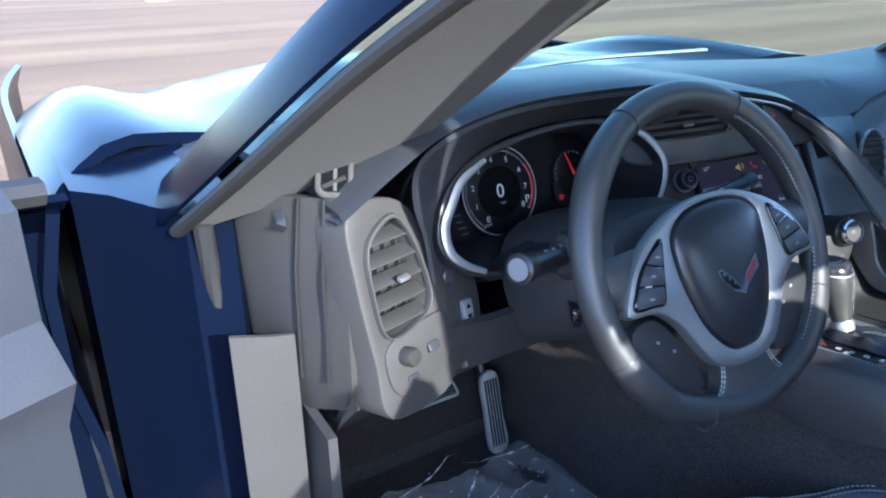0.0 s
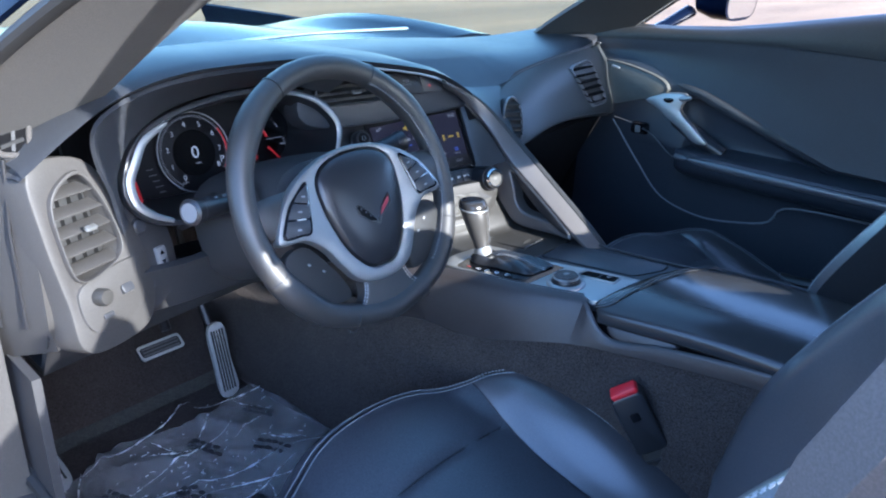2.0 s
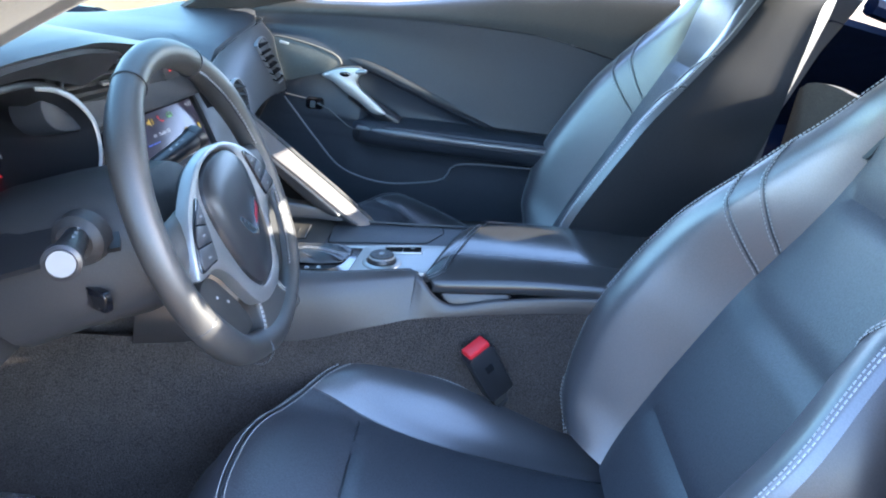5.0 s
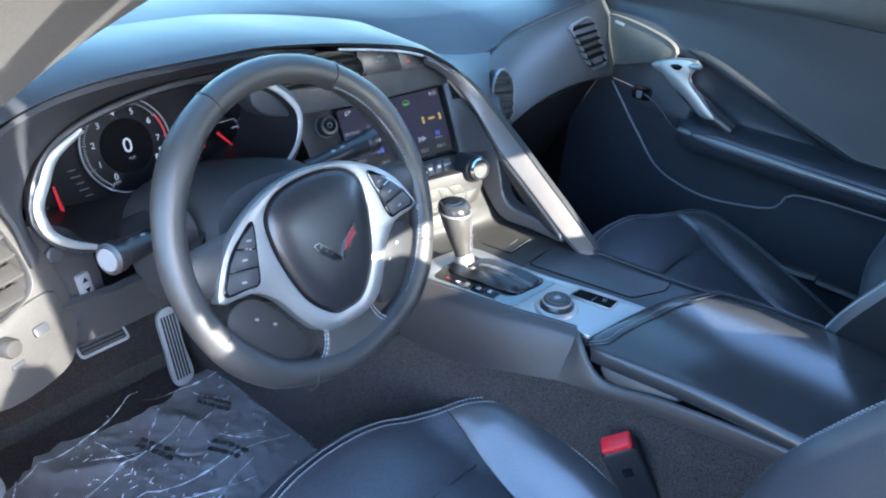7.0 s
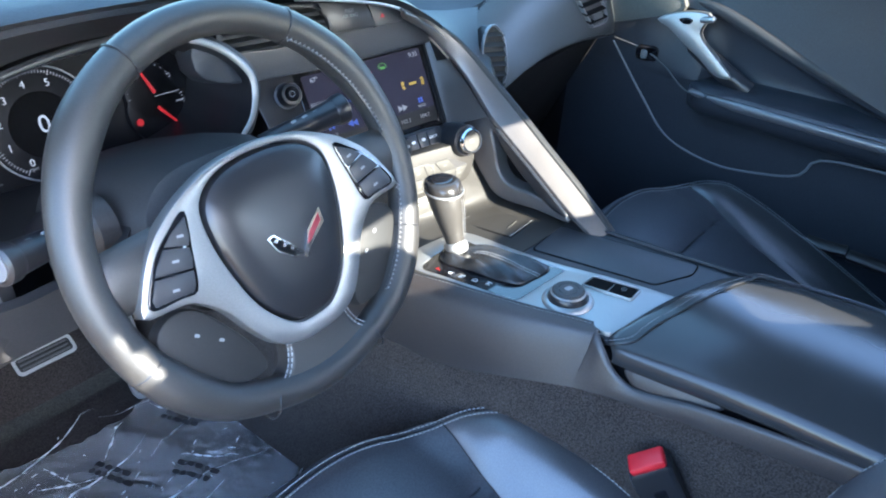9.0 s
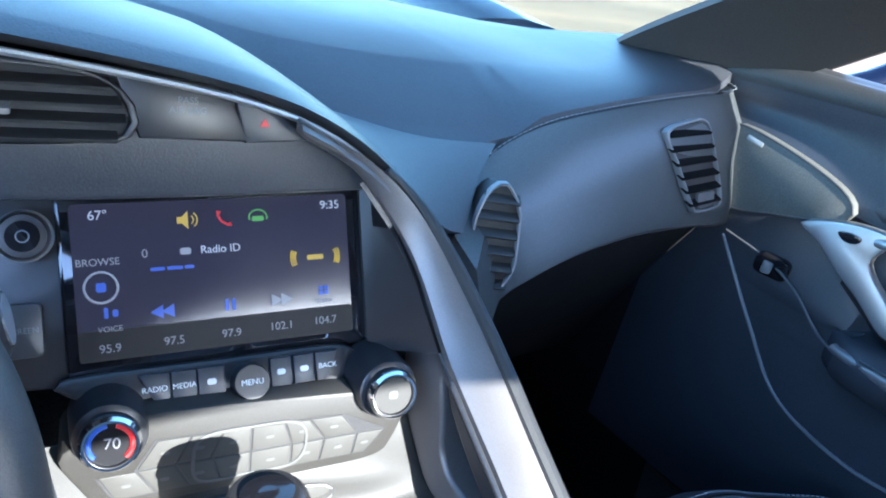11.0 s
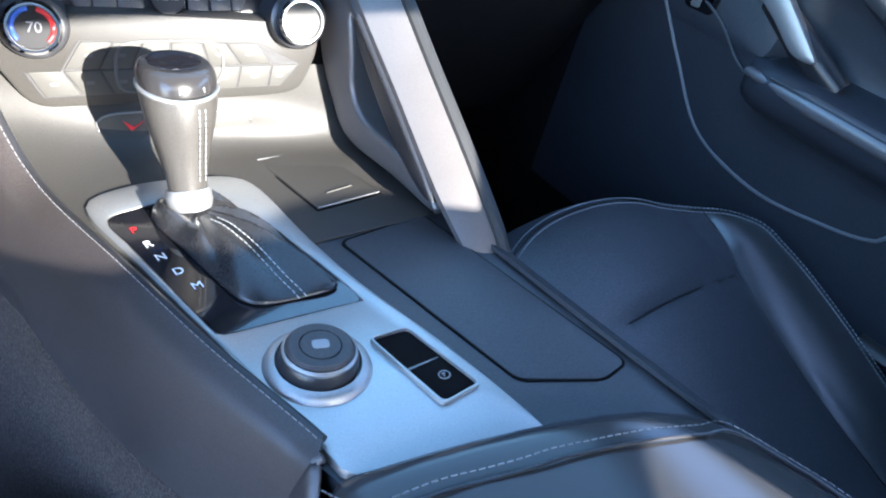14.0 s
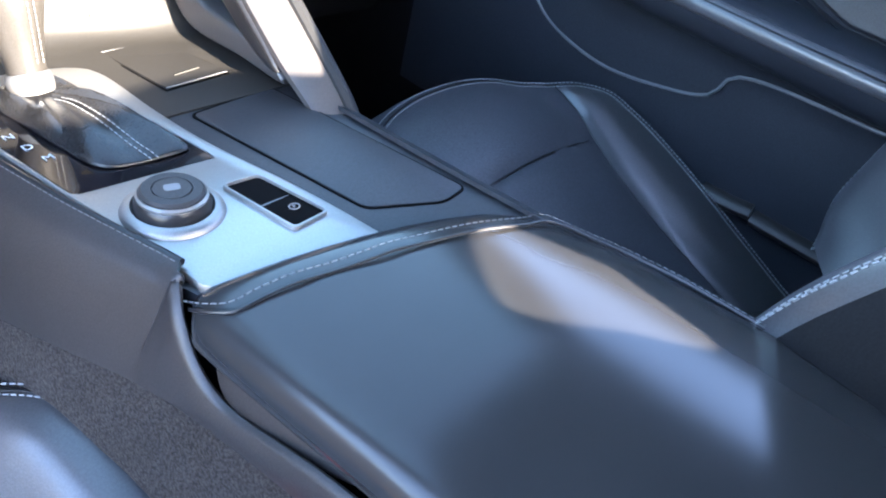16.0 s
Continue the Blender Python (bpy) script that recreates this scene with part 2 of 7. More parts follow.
def loft(rings, closed=True, caps=True, bm=None):
    bm = bm or bmesh.new()
    rows = [[bm.verts.new(p) for p in ring] for ring in rings]
    n = len(rows[0])
    for a, b in zip(rows, rows[1:]):
        for i in range(n if closed else n - 1):
            j = (i + 1) % n
            bm.faces.new((a[i], a[j], b[j], b[i]))
    if caps and closed:
        bm.faces.new(rows[0][::-1])
        bm.faces.new(rows[-1])
    bmesh.ops.recalc_face_normals(bm, faces=bm.faces)
    return bm


def sheet(rows, thick, bm=None):
    """A skin through rows of points, with thickness below its normal."""
    bm = bm or bmesh.new()
    rows = [[Vector(p) for p in r] for r in rows]
    R, C = len(rows), len(rows[0])
    nor = [[None] * C for _ in range(R)]
    for i in range(R):
        for j in range(C):
            du = rows[min(i + 1, R - 1)][j] - rows[max(i - 1, 0)][j]
            dv = rows[i][min(j + 1, C - 1)] - rows[i][max(j - 1, 0)]
            nor[i][j] = du.cross(dv).normalized()
    a = [[bm.verts.new(p) for p in r] for r in rows]
    b = [[bm.verts.new(rows[i][j] - nor[i][j] * thick) for j in range(C)] for i in range(R)]
    for i in range(R - 1):
        for j in range(C - 1):
            bm.faces.new((a[i][j], a[i + 1][j], a[i + 1][j + 1], a[i][j + 1]))
            bm.faces.new((b[i][j], b[i][j + 1], b[i + 1][j + 1], b[i + 1][j]))
    for i in range(R - 1):
        bm.faces.new((a[i][0], b[i][0], b[i + 1][0], a[i + 1][0]))
        bm.faces.new((a[i][-1], a[i + 1][-1], b[i + 1][-1], b[i][-1]))
    for j in range(C - 1):
        bm.faces.new((a[0][j], a[0][j + 1], b[0][j + 1], b[0][j]))
        bm.faces.new((a[-1][j], b[-1][j], b[-1][j + 1], a[-1][j + 1]))
    bmesh.ops.recalc_face_normals(bm, faces=bm.faces)
    return bm


def tube(path, r, n=10, closed=False, flat=1.0, up=(0, 0, 1), bm=None):
    """A round or flattened rod along a path; r may be a list; flat scales it along the up side."""
    own = bm is None
    bm = bmesh.new() if own else bm
    P = [Vector(p) for p in path]
    m = len(P)
    rows = []
    for i, p in enumerate(P):
        if closed:
            t = P[(i + 1) % m] - P[i - 1]
        else:
            t = P[min(i + 1, m - 1)] - P[max(i - 1, 0)]
        t.normalize()
        side = t.cross(Vector(up))
        if side.length < 1e-4:
            side = t.cross(Vector((1, 0, 0)))
        side.normalize()
        top = side.cross(t)
        rr = r[i] if isinstance(r, (list, tuple)) else r
        rows.append([bm.verts.new(p + side * (rr * math.cos(2 * math.pi * k / n)) + top * (rr * flat * math.sin(2 * math.pi * k / n))) for k in range(n)])
    for i in range(m if closed else m - 1):
        a, b = rows[i], rows[(i + 1) % m]
        for k in range(n):
            bm.faces.new((a[k], a[(k + 1) % n], b[(k + 1) % n], b[k]))
    if not closed:
        bm.faces.new(rows[0][::-1])
        bm.faces.new(rows[-1])
    if own:
        bmesh.ops.recalc_face_normals(bm, faces=bm.faces)
    return bm


def plate(outline, m, depth, bevel=0.0, hole=None, bm=None, segs=2):
    """A slab with that outline in the plane of m, its face at z = 0, its back at -depth; bevel rounds the face's rim."""
    own = bmesh.new()
    if hole is None:
        f = own.faces.new([own.verts.new((p[0], p[1], 0)) for p in outline])
        f.normal_update()
        if f.normal.z < 0:
            f.normal_flip()
        got = bmesh.ops.extrude_face_region(own, geom=[f])
        top = [e for e in got["geom"] if isinstance(e, bmesh.types.BMVert)]
        for v in top:
            v.co.z = 0
        for v in own.verts:
            if v not in top:
                v.co.z = -depth
        bmesh.ops.recalc_face_normals(own, faces=own.faces)
        if bevel:
            rim = [e for e in own.edges if all(abs(v.co.z) < 1e-7 for v in e.verts)]
            bmesh.ops.bevel(own, geom=rim, offset=bevel, segments=segs, affect='EDGES', profile=0.5)
    else:
        n = len(outline)
        a = [own.verts.new((p[0], p[1], 0)) for p in outline]
        b = [own.verts.new((p[0], p[1], 0)) for p in hole]
        a2 = [own.verts.new((p[0], p[1], -depth)) for p in outline]
        b2 = [own.verts.new((p[0], p[1], -depth)) for p in hole]
        for i in range(n):
            j = (i + 1) % n
            own.faces.new((a[i], a[j], b[j], b[i]))
            own.faces.new((a2[i], b2[i], b2[j], a2[j]))
            own.faces.new((a[i], a2[i], a2[j], a[j]))
            own.faces.new((b[i], b[j], b2[j], b2[i]))
        bmesh.ops.recalc_face_normals(own, faces=own.faces)
        if bevel:
            sa, sb = set(a), set(b)
            rim = [e for e in own.edges if set(e.verts) <= sa or set(e.verts) <= sb]
            bmesh.ops.bevel(own, geom=rim, offset=bevel, segments=segs, affect='EDGES', profile=0.5)
    own.transform(m)
    if bm is None:
        return own
    tmp = bpy.data.meshes.new("tmp")
    own.to_mesh(tmp)
    own.free()
    bm.from_mesh(tmp)
    bpy.data.meshes.remove(tmp)
    return bm


def rrect(w, h, r, n=4, cx=0.0, cy=0.0):
    """Outline of a rectangle with rounded corners."""
    out = []
    for k, (sx, sy) in enumerate(((1, 1), (-1, 1), (-1, -1), (1, -1))):
        for i in range(n + 1):
            a = math.pi / 2 * (k + i / n)
            out.append((cx + sx * (w / 2 - r) + r * math.cos(a), cy + sy * (h / 2 - r) + r * math.sin(a)))
    return out


def disc(r, n=32, cx=0.0, cy=0.0):
    return [(cx + r * math.cos(2 * math.pi * k / n), cy + r * math.sin(2 * math.pi * k / n)) for k in range(n)]


def smooth_outline(pts, n):
    return [(p.x, p.y) for p in spline([(x, y, 0) for x, y in pts], n, True)]


def lathe(profile, m, n=40, ring=False):
    """A turned body: profile of (radius, height) about the z of m."""
    own = bmesh.new()
    rows = [[own.verts.new((r * math.cos(2 * math.pi * k / n), r * math.sin(2 * math.pi * k / n), h)) for k in range(n)] for r, h in profile]
    for a, b in zip(rows, rows[1:]):
        for k in range(n):
            own.faces.new((a[k], a[(k + 1) % n], b[(k + 1) % n], b[k]))
    if ring:
        for k in range(n):
            own.faces.new((rows[-1][k], rows[-1][(k + 1) % n], rows[0][(k + 1) % n], rows[0][k]))
    else:
        own.faces.new(rows[0][::-1])
        own.faces.new(rows[-1])
    bmesh.ops.recalc_face_normals(own, faces=own.faces)
    own.transform(m)
    return own


def part(name, bm, mat, parent=None, label="", smooth=True, angle=35, sub=0):
    me = bpy.data.meshes.new(name)
    bm.to_mesh(me)
    bm.free()
    me.materials.append(mat)
    if smooth:
        me.polygons.foreach_set("use_smooth", [True] * len(me.polygons))
        me.set_sharp_from_angle(angle=radians(angle))
    ob = new(name, me)
    if parent is not None:
        ob.parent = parent
    if label:
        ob["label"] = label
    if sub:
        mod = ob.modifiers.new("sub", 'SUBSURF')
        mod.levels = mod.render_levels = sub
    return ob


def thing(name, label, category, group="", kind="", at=(0, 0, 0)):
    """An empty at the thing's base; its parts are given in world places."""
    ob = new(name)
    ob.empty_display_size = 0.05
    return tagged(ob, label, category, group, kind)


def writing(text, m, size, mat, parent, name="lettering"):
    cu = bpy.data.curves.new("lettering", 'FONT')
    cu.body, cu.size, cu.align_x, cu.align_y = text, size, 'CENTER', 'CENTER'
    cu.extrude = 0.0001
    tmp = bpy.data.objects.new("tmp", cu)
    scene.collection.objects.link(tmp)
    dg = bpy.context.evaluated_depsgraph_get()
    me = bpy.data.meshes.new_from_object(tmp.evaluated_get(dg))
    bpy.data.objects.remove(tmp)
    me.transform(m)
    me.materials.clear()
    me.materials.append(mat)
    ob = new(name, me)
    ob.parent = parent
    return ob


def stitches(path, parent, up=(0, 0, 1), step=0.0065, r=0.0006, double=0.0, lift=0.0006, mat=None):
    """A row, or a double row, of sewn stitches along a path."""
    P = [Vector(p) for p in path]
    L = sum((b - a).length for a, b in zip(P, P[1:]))
    n = max(3, int(L / step))
    Q = spline(P, n * 2 + 1)
    upv = Vector(up).normalized()
    bm = bmesh.new()
    for s in ((-0.5, 0.5) if double else (0,)):
        for i in range(n):
            a, b = Q[2 * i], Q[2 * i + 1].lerp(Q[2 * i + 2], 0.35)
            t = (b - a).normalized()
            off = t.cross(upv).normalized() * (s * double) + upv * lift
            tube([a + off, b + off], r, 5, bm=bm)
    ob = part("stitching", bm, mat or THREAD, parent, "pale grey sewn thread", smooth=False)
    ob["kind"] = "stuff"
    return ob


def ramp(x, pts):
    if x <= pts[0][0]:
        return pts[0][1]
    for (a_, va), (b_, vb) in zip(pts, pts[1:]):
        if x <= b_:
            t = (x - a_) / (b_ - a_)
            t = t * t * (3 - 2 * t)
            return va + (vb - va) * t
    return pts[-1][1]


def curve(x, pts):
    """Smooth interpolation in a table, without flats at its entries."""
    if x <= pts[0][0]:
        return pts[0][1]
    if x >= pts[-1][0]:
        return pts[-1][1]
    i = max(k for k in range(len(pts) - 1) if pts[k][0] <= x)

    def slope(k):
        if k == 0 or k == len(pts) - 1:
            return 0.0
        a = (pts[k][1] - pts[k - 1][1]) / (pts[k][0] - pts[k - 1][0])
        b = (pts[k + 1][1] - pts[k][1]) / (pts[k + 1][0] - pts[k][0])
        return 0.0 if a * b <= 0 else 2 * a * b / (a + b)
    h = pts[i + 1][0] - pts[i][0]
    t = (x - pts[i][0]) / h
    return ((2 * t ** 3 - 3 * t * t + 1) * pts[i][1] + (t ** 3 - 2 * t * t + t) * h * slope(i)
            + (3 * t * t - 2 * t ** 3) * pts[i + 1][1] + (t ** 3 - t * t) * h * slope(i + 1))


def spline_at(x, pts):
    """Straight interpolation in a table, the ends carried on."""
    for (a_, va), (b_, vb) in zip(pts, pts[1:]):
        if x <= b_:
            return va + (vb - va) * max(0.0, (x - a_) / (b_ - a_))
    return pts[-1][1]


# ---- the lot ----
lot = bmesh.new()
gx = [-400, -120, -40, -15, -6, -2, 2, 6, 15, 40, 120, 400]
grid = [[(x, y, 0.012 * math.sin(x * 0.4) * math.cos(y * 0.3) if abs(x) < 60 and abs(y) < 60 else 0.0) for x in gx] for y in gx]
bmv = [[lot.verts.new(p) for p in r] for r in grid]
for r0, r1 in zip(bmv, bmv[1:]):
    for i in range(len(gx) - 1):
        lot.faces.new((r0[i], r0[i + 1], r1[i + 1], r1[i]))
ground = tagged(part("ground", lot, ASPHALT), "sunlit tan worn asphalt of an open parking lot", "ground", kind="structure")

bollard = thing("bollard", "pale square concrete post standing on the lot", "bollard")
part("post", plate(rrect(0.46, 0.46, 0.08), pose(3.3, 20.2, 1.1), 1.1, 0.02), CONCRETE, bollard)

# ---- the car's outer body ----
car = thing("sports_car", "dark blue low sports car parked on the sunny lot", "car")


def mirrored(pts):
    return [(-x, y, z) for x, y, z in pts]


# hood with two raised flanks over the wheels
def hood_z(x, y):
    ax = abs(x)
    base = 0.865 - 0.030 * max(0.0, y - 0.9) - 0.10 * max(0.0, y - 1.1) ** 2
    bulge = 0.035 * math.exp(-(x / 0.42) ** 4) * min(1.0, max(0.0, (y - 0.95) / 0.3))
    flank = 0.055 * math.exp(-((ax - 0.80) / 0.11) ** 2) * math.exp(-((y - 1.25) / 0.55) ** 2)
    edge = 0.26 * max(0.0, ax - 0.84) ** 1.2 / 0.1 ** 0.2
    return base + bulge + flank - edge - 0.03 * ax


rows = []
for i in range(31):
    y = 0.86 + (2.45 - 0.86) * i / 30
    w = 0.93 - 0.12 * max(0.0, (y - 1.5)) ** 2
    rows.append([(w * math.sin(math.pi / 2 * u), y - 0.28 * abs(u) ** 2.2 * (1 if i < 6 else 0.6), hood_z(w * math.sin(math.pi / 2 * u), y)) for u in [k / 14 - 1 for k in range(29)]])
part("hood", sheet(rows[::-1], 0.02), PAINT, car, "glossy dark blue hood reflecting the sky")

# front fender flank, left and right
for s in (-1, 1):
    rows = []
    for i in range(16):
        y = 0.52 + (2.3 - 0.52) * i / 15
        w = 0.93 - 0.12 * max(0.0, (y - 1.5)) ** 2
        arch = 0.34 * math.exp(-((y - 1.45) / 0.33) ** 4)
        rows.append([(s * (w - 0.01), y, 0.80 if y > 0.7 else 0.84), (s * (w + 0.012), y, 0.74), (s * (w + 0.012), y, 0.62), (s * (w - 0.01), y, 0.50 + arch * 0.4), (s * (w - 0.03), y, 0.22 + arch)])
    part("fender", sheet(rows if s > 0 else rows[::-1], 0.015), PAINT, car)
    # wheel in the arch
    hub = pose(s * 0.80, 1.45, 0.33, 0, 90 * s, 0)
    tyre = part("tyre", lathe([(0.20, -0.10), (0.31, -0.11), (0.33, -0.08), (0.33, 0.08), (0.31, 0.11), (0.20, 0.10)], hub), RUBBER, car)
    part("rim", lathe([(0.04, 0.085), (0.18, 0.06), (0.21, 0.095), (0.21, -0.05), (0.05, -0.05)], hub, 20), GLOSS, tyre)

# cowl under the windshield, with a wiper
rows = []
for k in range(25):
    x = -0.74 + 1.48 * k / 24
    rows.append([(x, 0.98 - 0.45 * abs(x) ** 2.2, 0.852 - 0.01 * abs(x)), (x, 0.90 - 0.45 * abs(x) ** 2.2, 0.846), (x, 0.84 - 0.45 * abs(x) ** 2.2, 0.862)])
part("cowl", sheet(rows[::-1], 0.01), RUBBER, car, "black cowl at the foot of the windshield")
part("wiper", tube(spline([(-0.05, 0.90, 0.875), (0.25, 0.905, 0.885), (0.55, 0.80, 0.895)], 16), 0.008, 8, flat=0.6), STEEL, car, "metal wiper arm on the cowl")

# windshield pane
WS_TOP = [(-0.56, -0.10, 1.225), (-0.3, -0.07, 1.27), (0, -0.06, 1.285), (0.3, -0.07, 1.27), (0.56, -0.10, 1.225)]
WS_BOT = [(-0.74, 0.52, 0.865), (-0.45, 0.76, 0.878), (0, 0.86, 0.882), (0.45, 0.76, 0.878), (0.74, 0.52, 0.865)]
a, b = spline(WS_TOP, 17), spline(WS_BOT, 17)
rows = [[p.lerp(q, v / 8) + Vector((0, 0.03, 0.035)) * math.sin(math.pi * v / 8) for p, q in zip(a, b)] for v in range(9)]
ws = part("windshield", sheet(rows, 0.004), WINDSHIELD, car, "green-tinted windshield")
ws.visible_shadow = False

# A-pillars: painted outer strip, rubber seal, trim inside
PIL_OUT = [(-0.80, 0.46, 0.835), (-0.765, 0.31, 0.93), (-0.71, 0.13, 1.055), (-0.655, -0.02, 1.15), (-0.615, -0.13, 1.225)]


def off(pts, dx, dy, dz):
    return [(x + dx, y + dy, z + dz) for x, y, z in pts]


for s in (-1, 1):
    side = (lambda pts: pts) if s < 0 else mirrored
    n = 16
    c0 = spline(side(off(PIL_OUT, 0.035, 0.055, 0.025)), n)
    c1 = spline(side(off(PIL_OUT, -0.012, 0.02, 0.012)), n)
    c2 = spline(side(off(PIL_OUT, -0.018, -0.012, -0.008)), n)
    rows = [c0, [p.lerp(q, 0.5) + Vector((s * 0.012, 0, 0.01)) for p, q in zip(c0, c1)], c1, c2]
    part("pillar_skin", sheet(rows if s > 0 else rows[::-1], 0.006), PAINT, car, "glossy dark blue windshield pillar")
    part("door_seal", tube(spline(side(off(PIL_OUT, -0.006, -0.028, -0.012)), 24), 0.011, 10, flat=0.8), RUBBER, car, "black rubber seal along the pillar")
    # inner trim, a broad padded face turned to the seats
    e0 = spline(side(off(PIL_OUT, 0.0, -0.018, -0.010)), n)
    e1 = spline(side([(-0.745, 0.36, 0.865), (-0.715, 0.24, 0.945), (-0.665, 0.09, 1.05), (-0.615, -0.05, 1.14), (-0.585, -0.15, 1.21)]), n)
    e2 = spline(side([(-0.606, 0.325, 0.893), (-0.592, 0.20, 0.975), (-0.575, 0.08, 1.055), (-0.552, -0.06, 1.14), (-0.536, -0.15, 1.205)]), n)
    e3 = spline(side([(-0.612, 0.50, 0.90), (-0.590, 0.36, 0.97), (-0.572, 0.20, 1.065), (-0.545, 0.04, 1.155), (-0.53, -0.07, 1.225)]), n)
    if s > 0:
        e2 = spline(side([(-0.700, 0.42, 0.885), (-0.665, 0.32, 0.955), (-0.61, 0.16, 1.055), (-0.565, 0.02, 1.14), (-0.545, -0.10, 1.215)]), n)
        e3 = spline(side([(-0.675, 0.50, 0.89), (-0.630, 0.40, 0.955), (-0.575, 0.22, 1.06), (-0.54, 0.06, 1.15), (-0.53, -0.07, 1.225)]), n)
    part("pillar_trim", sheet(([e0, e1, e2, e3])[::s], 0.012), GREYTRIM, car, "pale grey cloth pillar trim")

# roof skin, headlining and rails
rows, lining = [], []
for i in range(13):
    y = -0.08 - 0.78 * i / 12
    crown = 1.305 - 0.085 * (i / 12) ** 2
    w = 0.578 - 0.058 * (i / 12)
    # right half widened as well, to close a sunlit gap beside the rail
    rows.append([((w + 0.045 * max(0.0, u)) * u, y - 0.03 * u * u, crown - (0.055 - 0.035 * i / 12) * abs(u) ** 2.4) for u in [k / 8 - 1 for k in range(17)]])
    lining.append([((w * 0.97 + 0.045 * max(0.0, u)) * u, y - 0.03 * u * u, crown - 0.024 - (0.050 - 0.035 * i / 12) * abs(u) ** 2.4) for u in [k / 8 - 1 for k in range(17)]])
part("roof", sheet(rows[::-1], 0.012), PAINT, car)
part("headlining", sheet(lining[::-1], 0.008), LINING, car)
for s in (-1, 1):
    # unseen rails; the passenger one is swollen to keep sun off the dash
    tail = [(0.580, -0.55, 1.245), (0.573, -0.72, 1.215), (0.578, -0.95, 1.14)] if s > 0 else [(0.575, -0.55, 1.245), (0.545, -0.72, 1.215), (0.525, -0.95, 1.14)]
    dx, thick, swell = (0.038, 0.036, 0.040) if s > 0 else (0.0, 0.020, 0.0)
    rail = spline([(s * x, y, z) for x, y, z in [(0.595, -0.10, 1.245), (0.590, -0.35, 1.258)] + tail], 20)
    part("roof_rail", tube([p + Vector((dx, 0, -dx * 0.3)) for p in rail], [thick + swell * max(0.0, (k - 8) / 11) ** 1.5 for k in range(20)], 14), HARD, car)
    part("rear_pillar", tube(spline([(s * 0.56, -0.90, 1.10), (s * 0.63, -0.90, 1.04), (s * 0.74, -0.90, 0.92), (s * 0.80, -0.90, 0.70), (s * 0.80, -0.92, 0.35)], 14), [0.05 + 0.03 * k / 13 for k in range(14)], 12), HARD, car)
    part("rear_quarter", sheet([[(s * 0.60, -1.0, 1.10), (s * 0.78, -1.02, 0.92), (s * 0.93, -1.05, 0.80), (s * 0.95, -1.1, 0.45)], [(s * 0.52, -1.7, 1.0), (s * 0.74, -1.7, 0.93), (s * 0.93, -1.7, 0.85), (s * 0.95, -1.7, 0.45)], [(s * 0.45, -2.1, 0.92), (s * 0.72, -2.1, 0.92), (s * 0.88, -2.1, 0.8), (s * 0.88, -2.1, 0.45)]][::s], 0.02), PAINT, car)
    part("quarter_trim", sheet([[(s * 0.56, -1.04, 1.14), (s * 0.64, -1.02, 1.02), (s * 0.70, -0.99, 0.85), (s * 0.72, -0.96, 0.3)], [(s * 0.585, -0.88, 1.15), (s * 0.67, -0.86, 1.02), (s * 0.715, -0.84, 0.85), (s * 0.72, -0.82, 0.3)], [(s * 0.61, -0.78, 1.12), (s * 0.685, -0.72, 1.0), (s * 0.72, -0.68, 0.85), (s * 0.725, -0.66, 0.3)]][::-s], 0.012), HARD, car, "black quarter trim behind the door")
# rear hatch glass in its frame, closing the cabin behind the seats
hatch = []
for i in range(9):
    v = i / 8
    w = 0.50 + 0.10 * math.sin(math.pi * v * 0.8)
    hatch.append([((w if u > 0 else w * 0.98) * u, -0.90 - 1.16 * v, 1.205 - 0.27 * v ** 1.2 - 0.05 * abs(u) ** 2.2) for u in [k / 6 - 1 for k in range(13)]])
rear_glass = part("rear_glass", sheet(hatch[::-1], 0.004), CLEAR, car, "sloping rear hatch glass")
rear_glass.visible_shadow = False
for e in (0, -1):
    part("hatch_rail", tube([Vector(r[e]) + Vector((0, 0, -0.006)) for r in hatch[1:]], 0.022, 8), PAINT, car)
for s in (-1, 1):
    hub = pose(s * 0.80, -1.42, 0.33, 0, 90 * s, 0)
    tyre = part("tyre", lathe([(0.20, -0.12), (0.31, -0.13), (0.33, -0.10), (0.33, 0.10), (0.31, 0.13), (0.20, 0.12)], hub), RUBBER, car)
    part("rim", lathe([(0.04, 0.105), (0.18, 0.08), (0.21, 0.115), (0.21, -0.05), (0.05, -0.05)], hub, 20), GLOSS, tyre)
DIV = frame_at((0, -0.80, 0), (1, 0, 0), (0, 0, 1))
# unseen panel; its hole is added to shape the sun patch on the armrest
part("sun_gap_divider", plate(smooth_outline([(-0.16, 0.96), (0.0, 1.0), (0.15, 0.99), (0.17, 0.93), (0.17, 0.70), (0.17, 0.46), (0.0, 0.45), (-0.16, 0.46), (-0.16, 0.70)], 60), DIV, 0.012, hole=smooth_outline([(0.016, 0.905), (0.040, 0.918), (0.072, 0.925), (0.096, 0.917), (0.114, 0.905), (0.098, 0.882), (0.084, 0.862), (0.050, 0.880), (0.022, 0.894)], 60)), CARPET, car, "dark panel between the seat backs, its hole added to shape sunlight")
# unseen bar, its left end lowered to shade the wheel hub
part("halo_bar", tube(spline([(-0.49, -0.80, 1.154), (-0.35, -0.78, 1.162), (-0.17, -0.776, 1.174), (0, -0.775, 1.182), (0.35, -0.78, 1.176), (0.535, -0.80, 1.160)], 20), 0.040, 12, flat=0.9), HARD, car)
part("rear_bulkhead", plate(rrect(1.44, 0.56, 0.05), frame_at((0, -0.92, 0.46), (1, 0, 0), (0, -0.1, 1)), 0.03, 0.01), CARPET, car, "dark carpeted wall behind the seats")
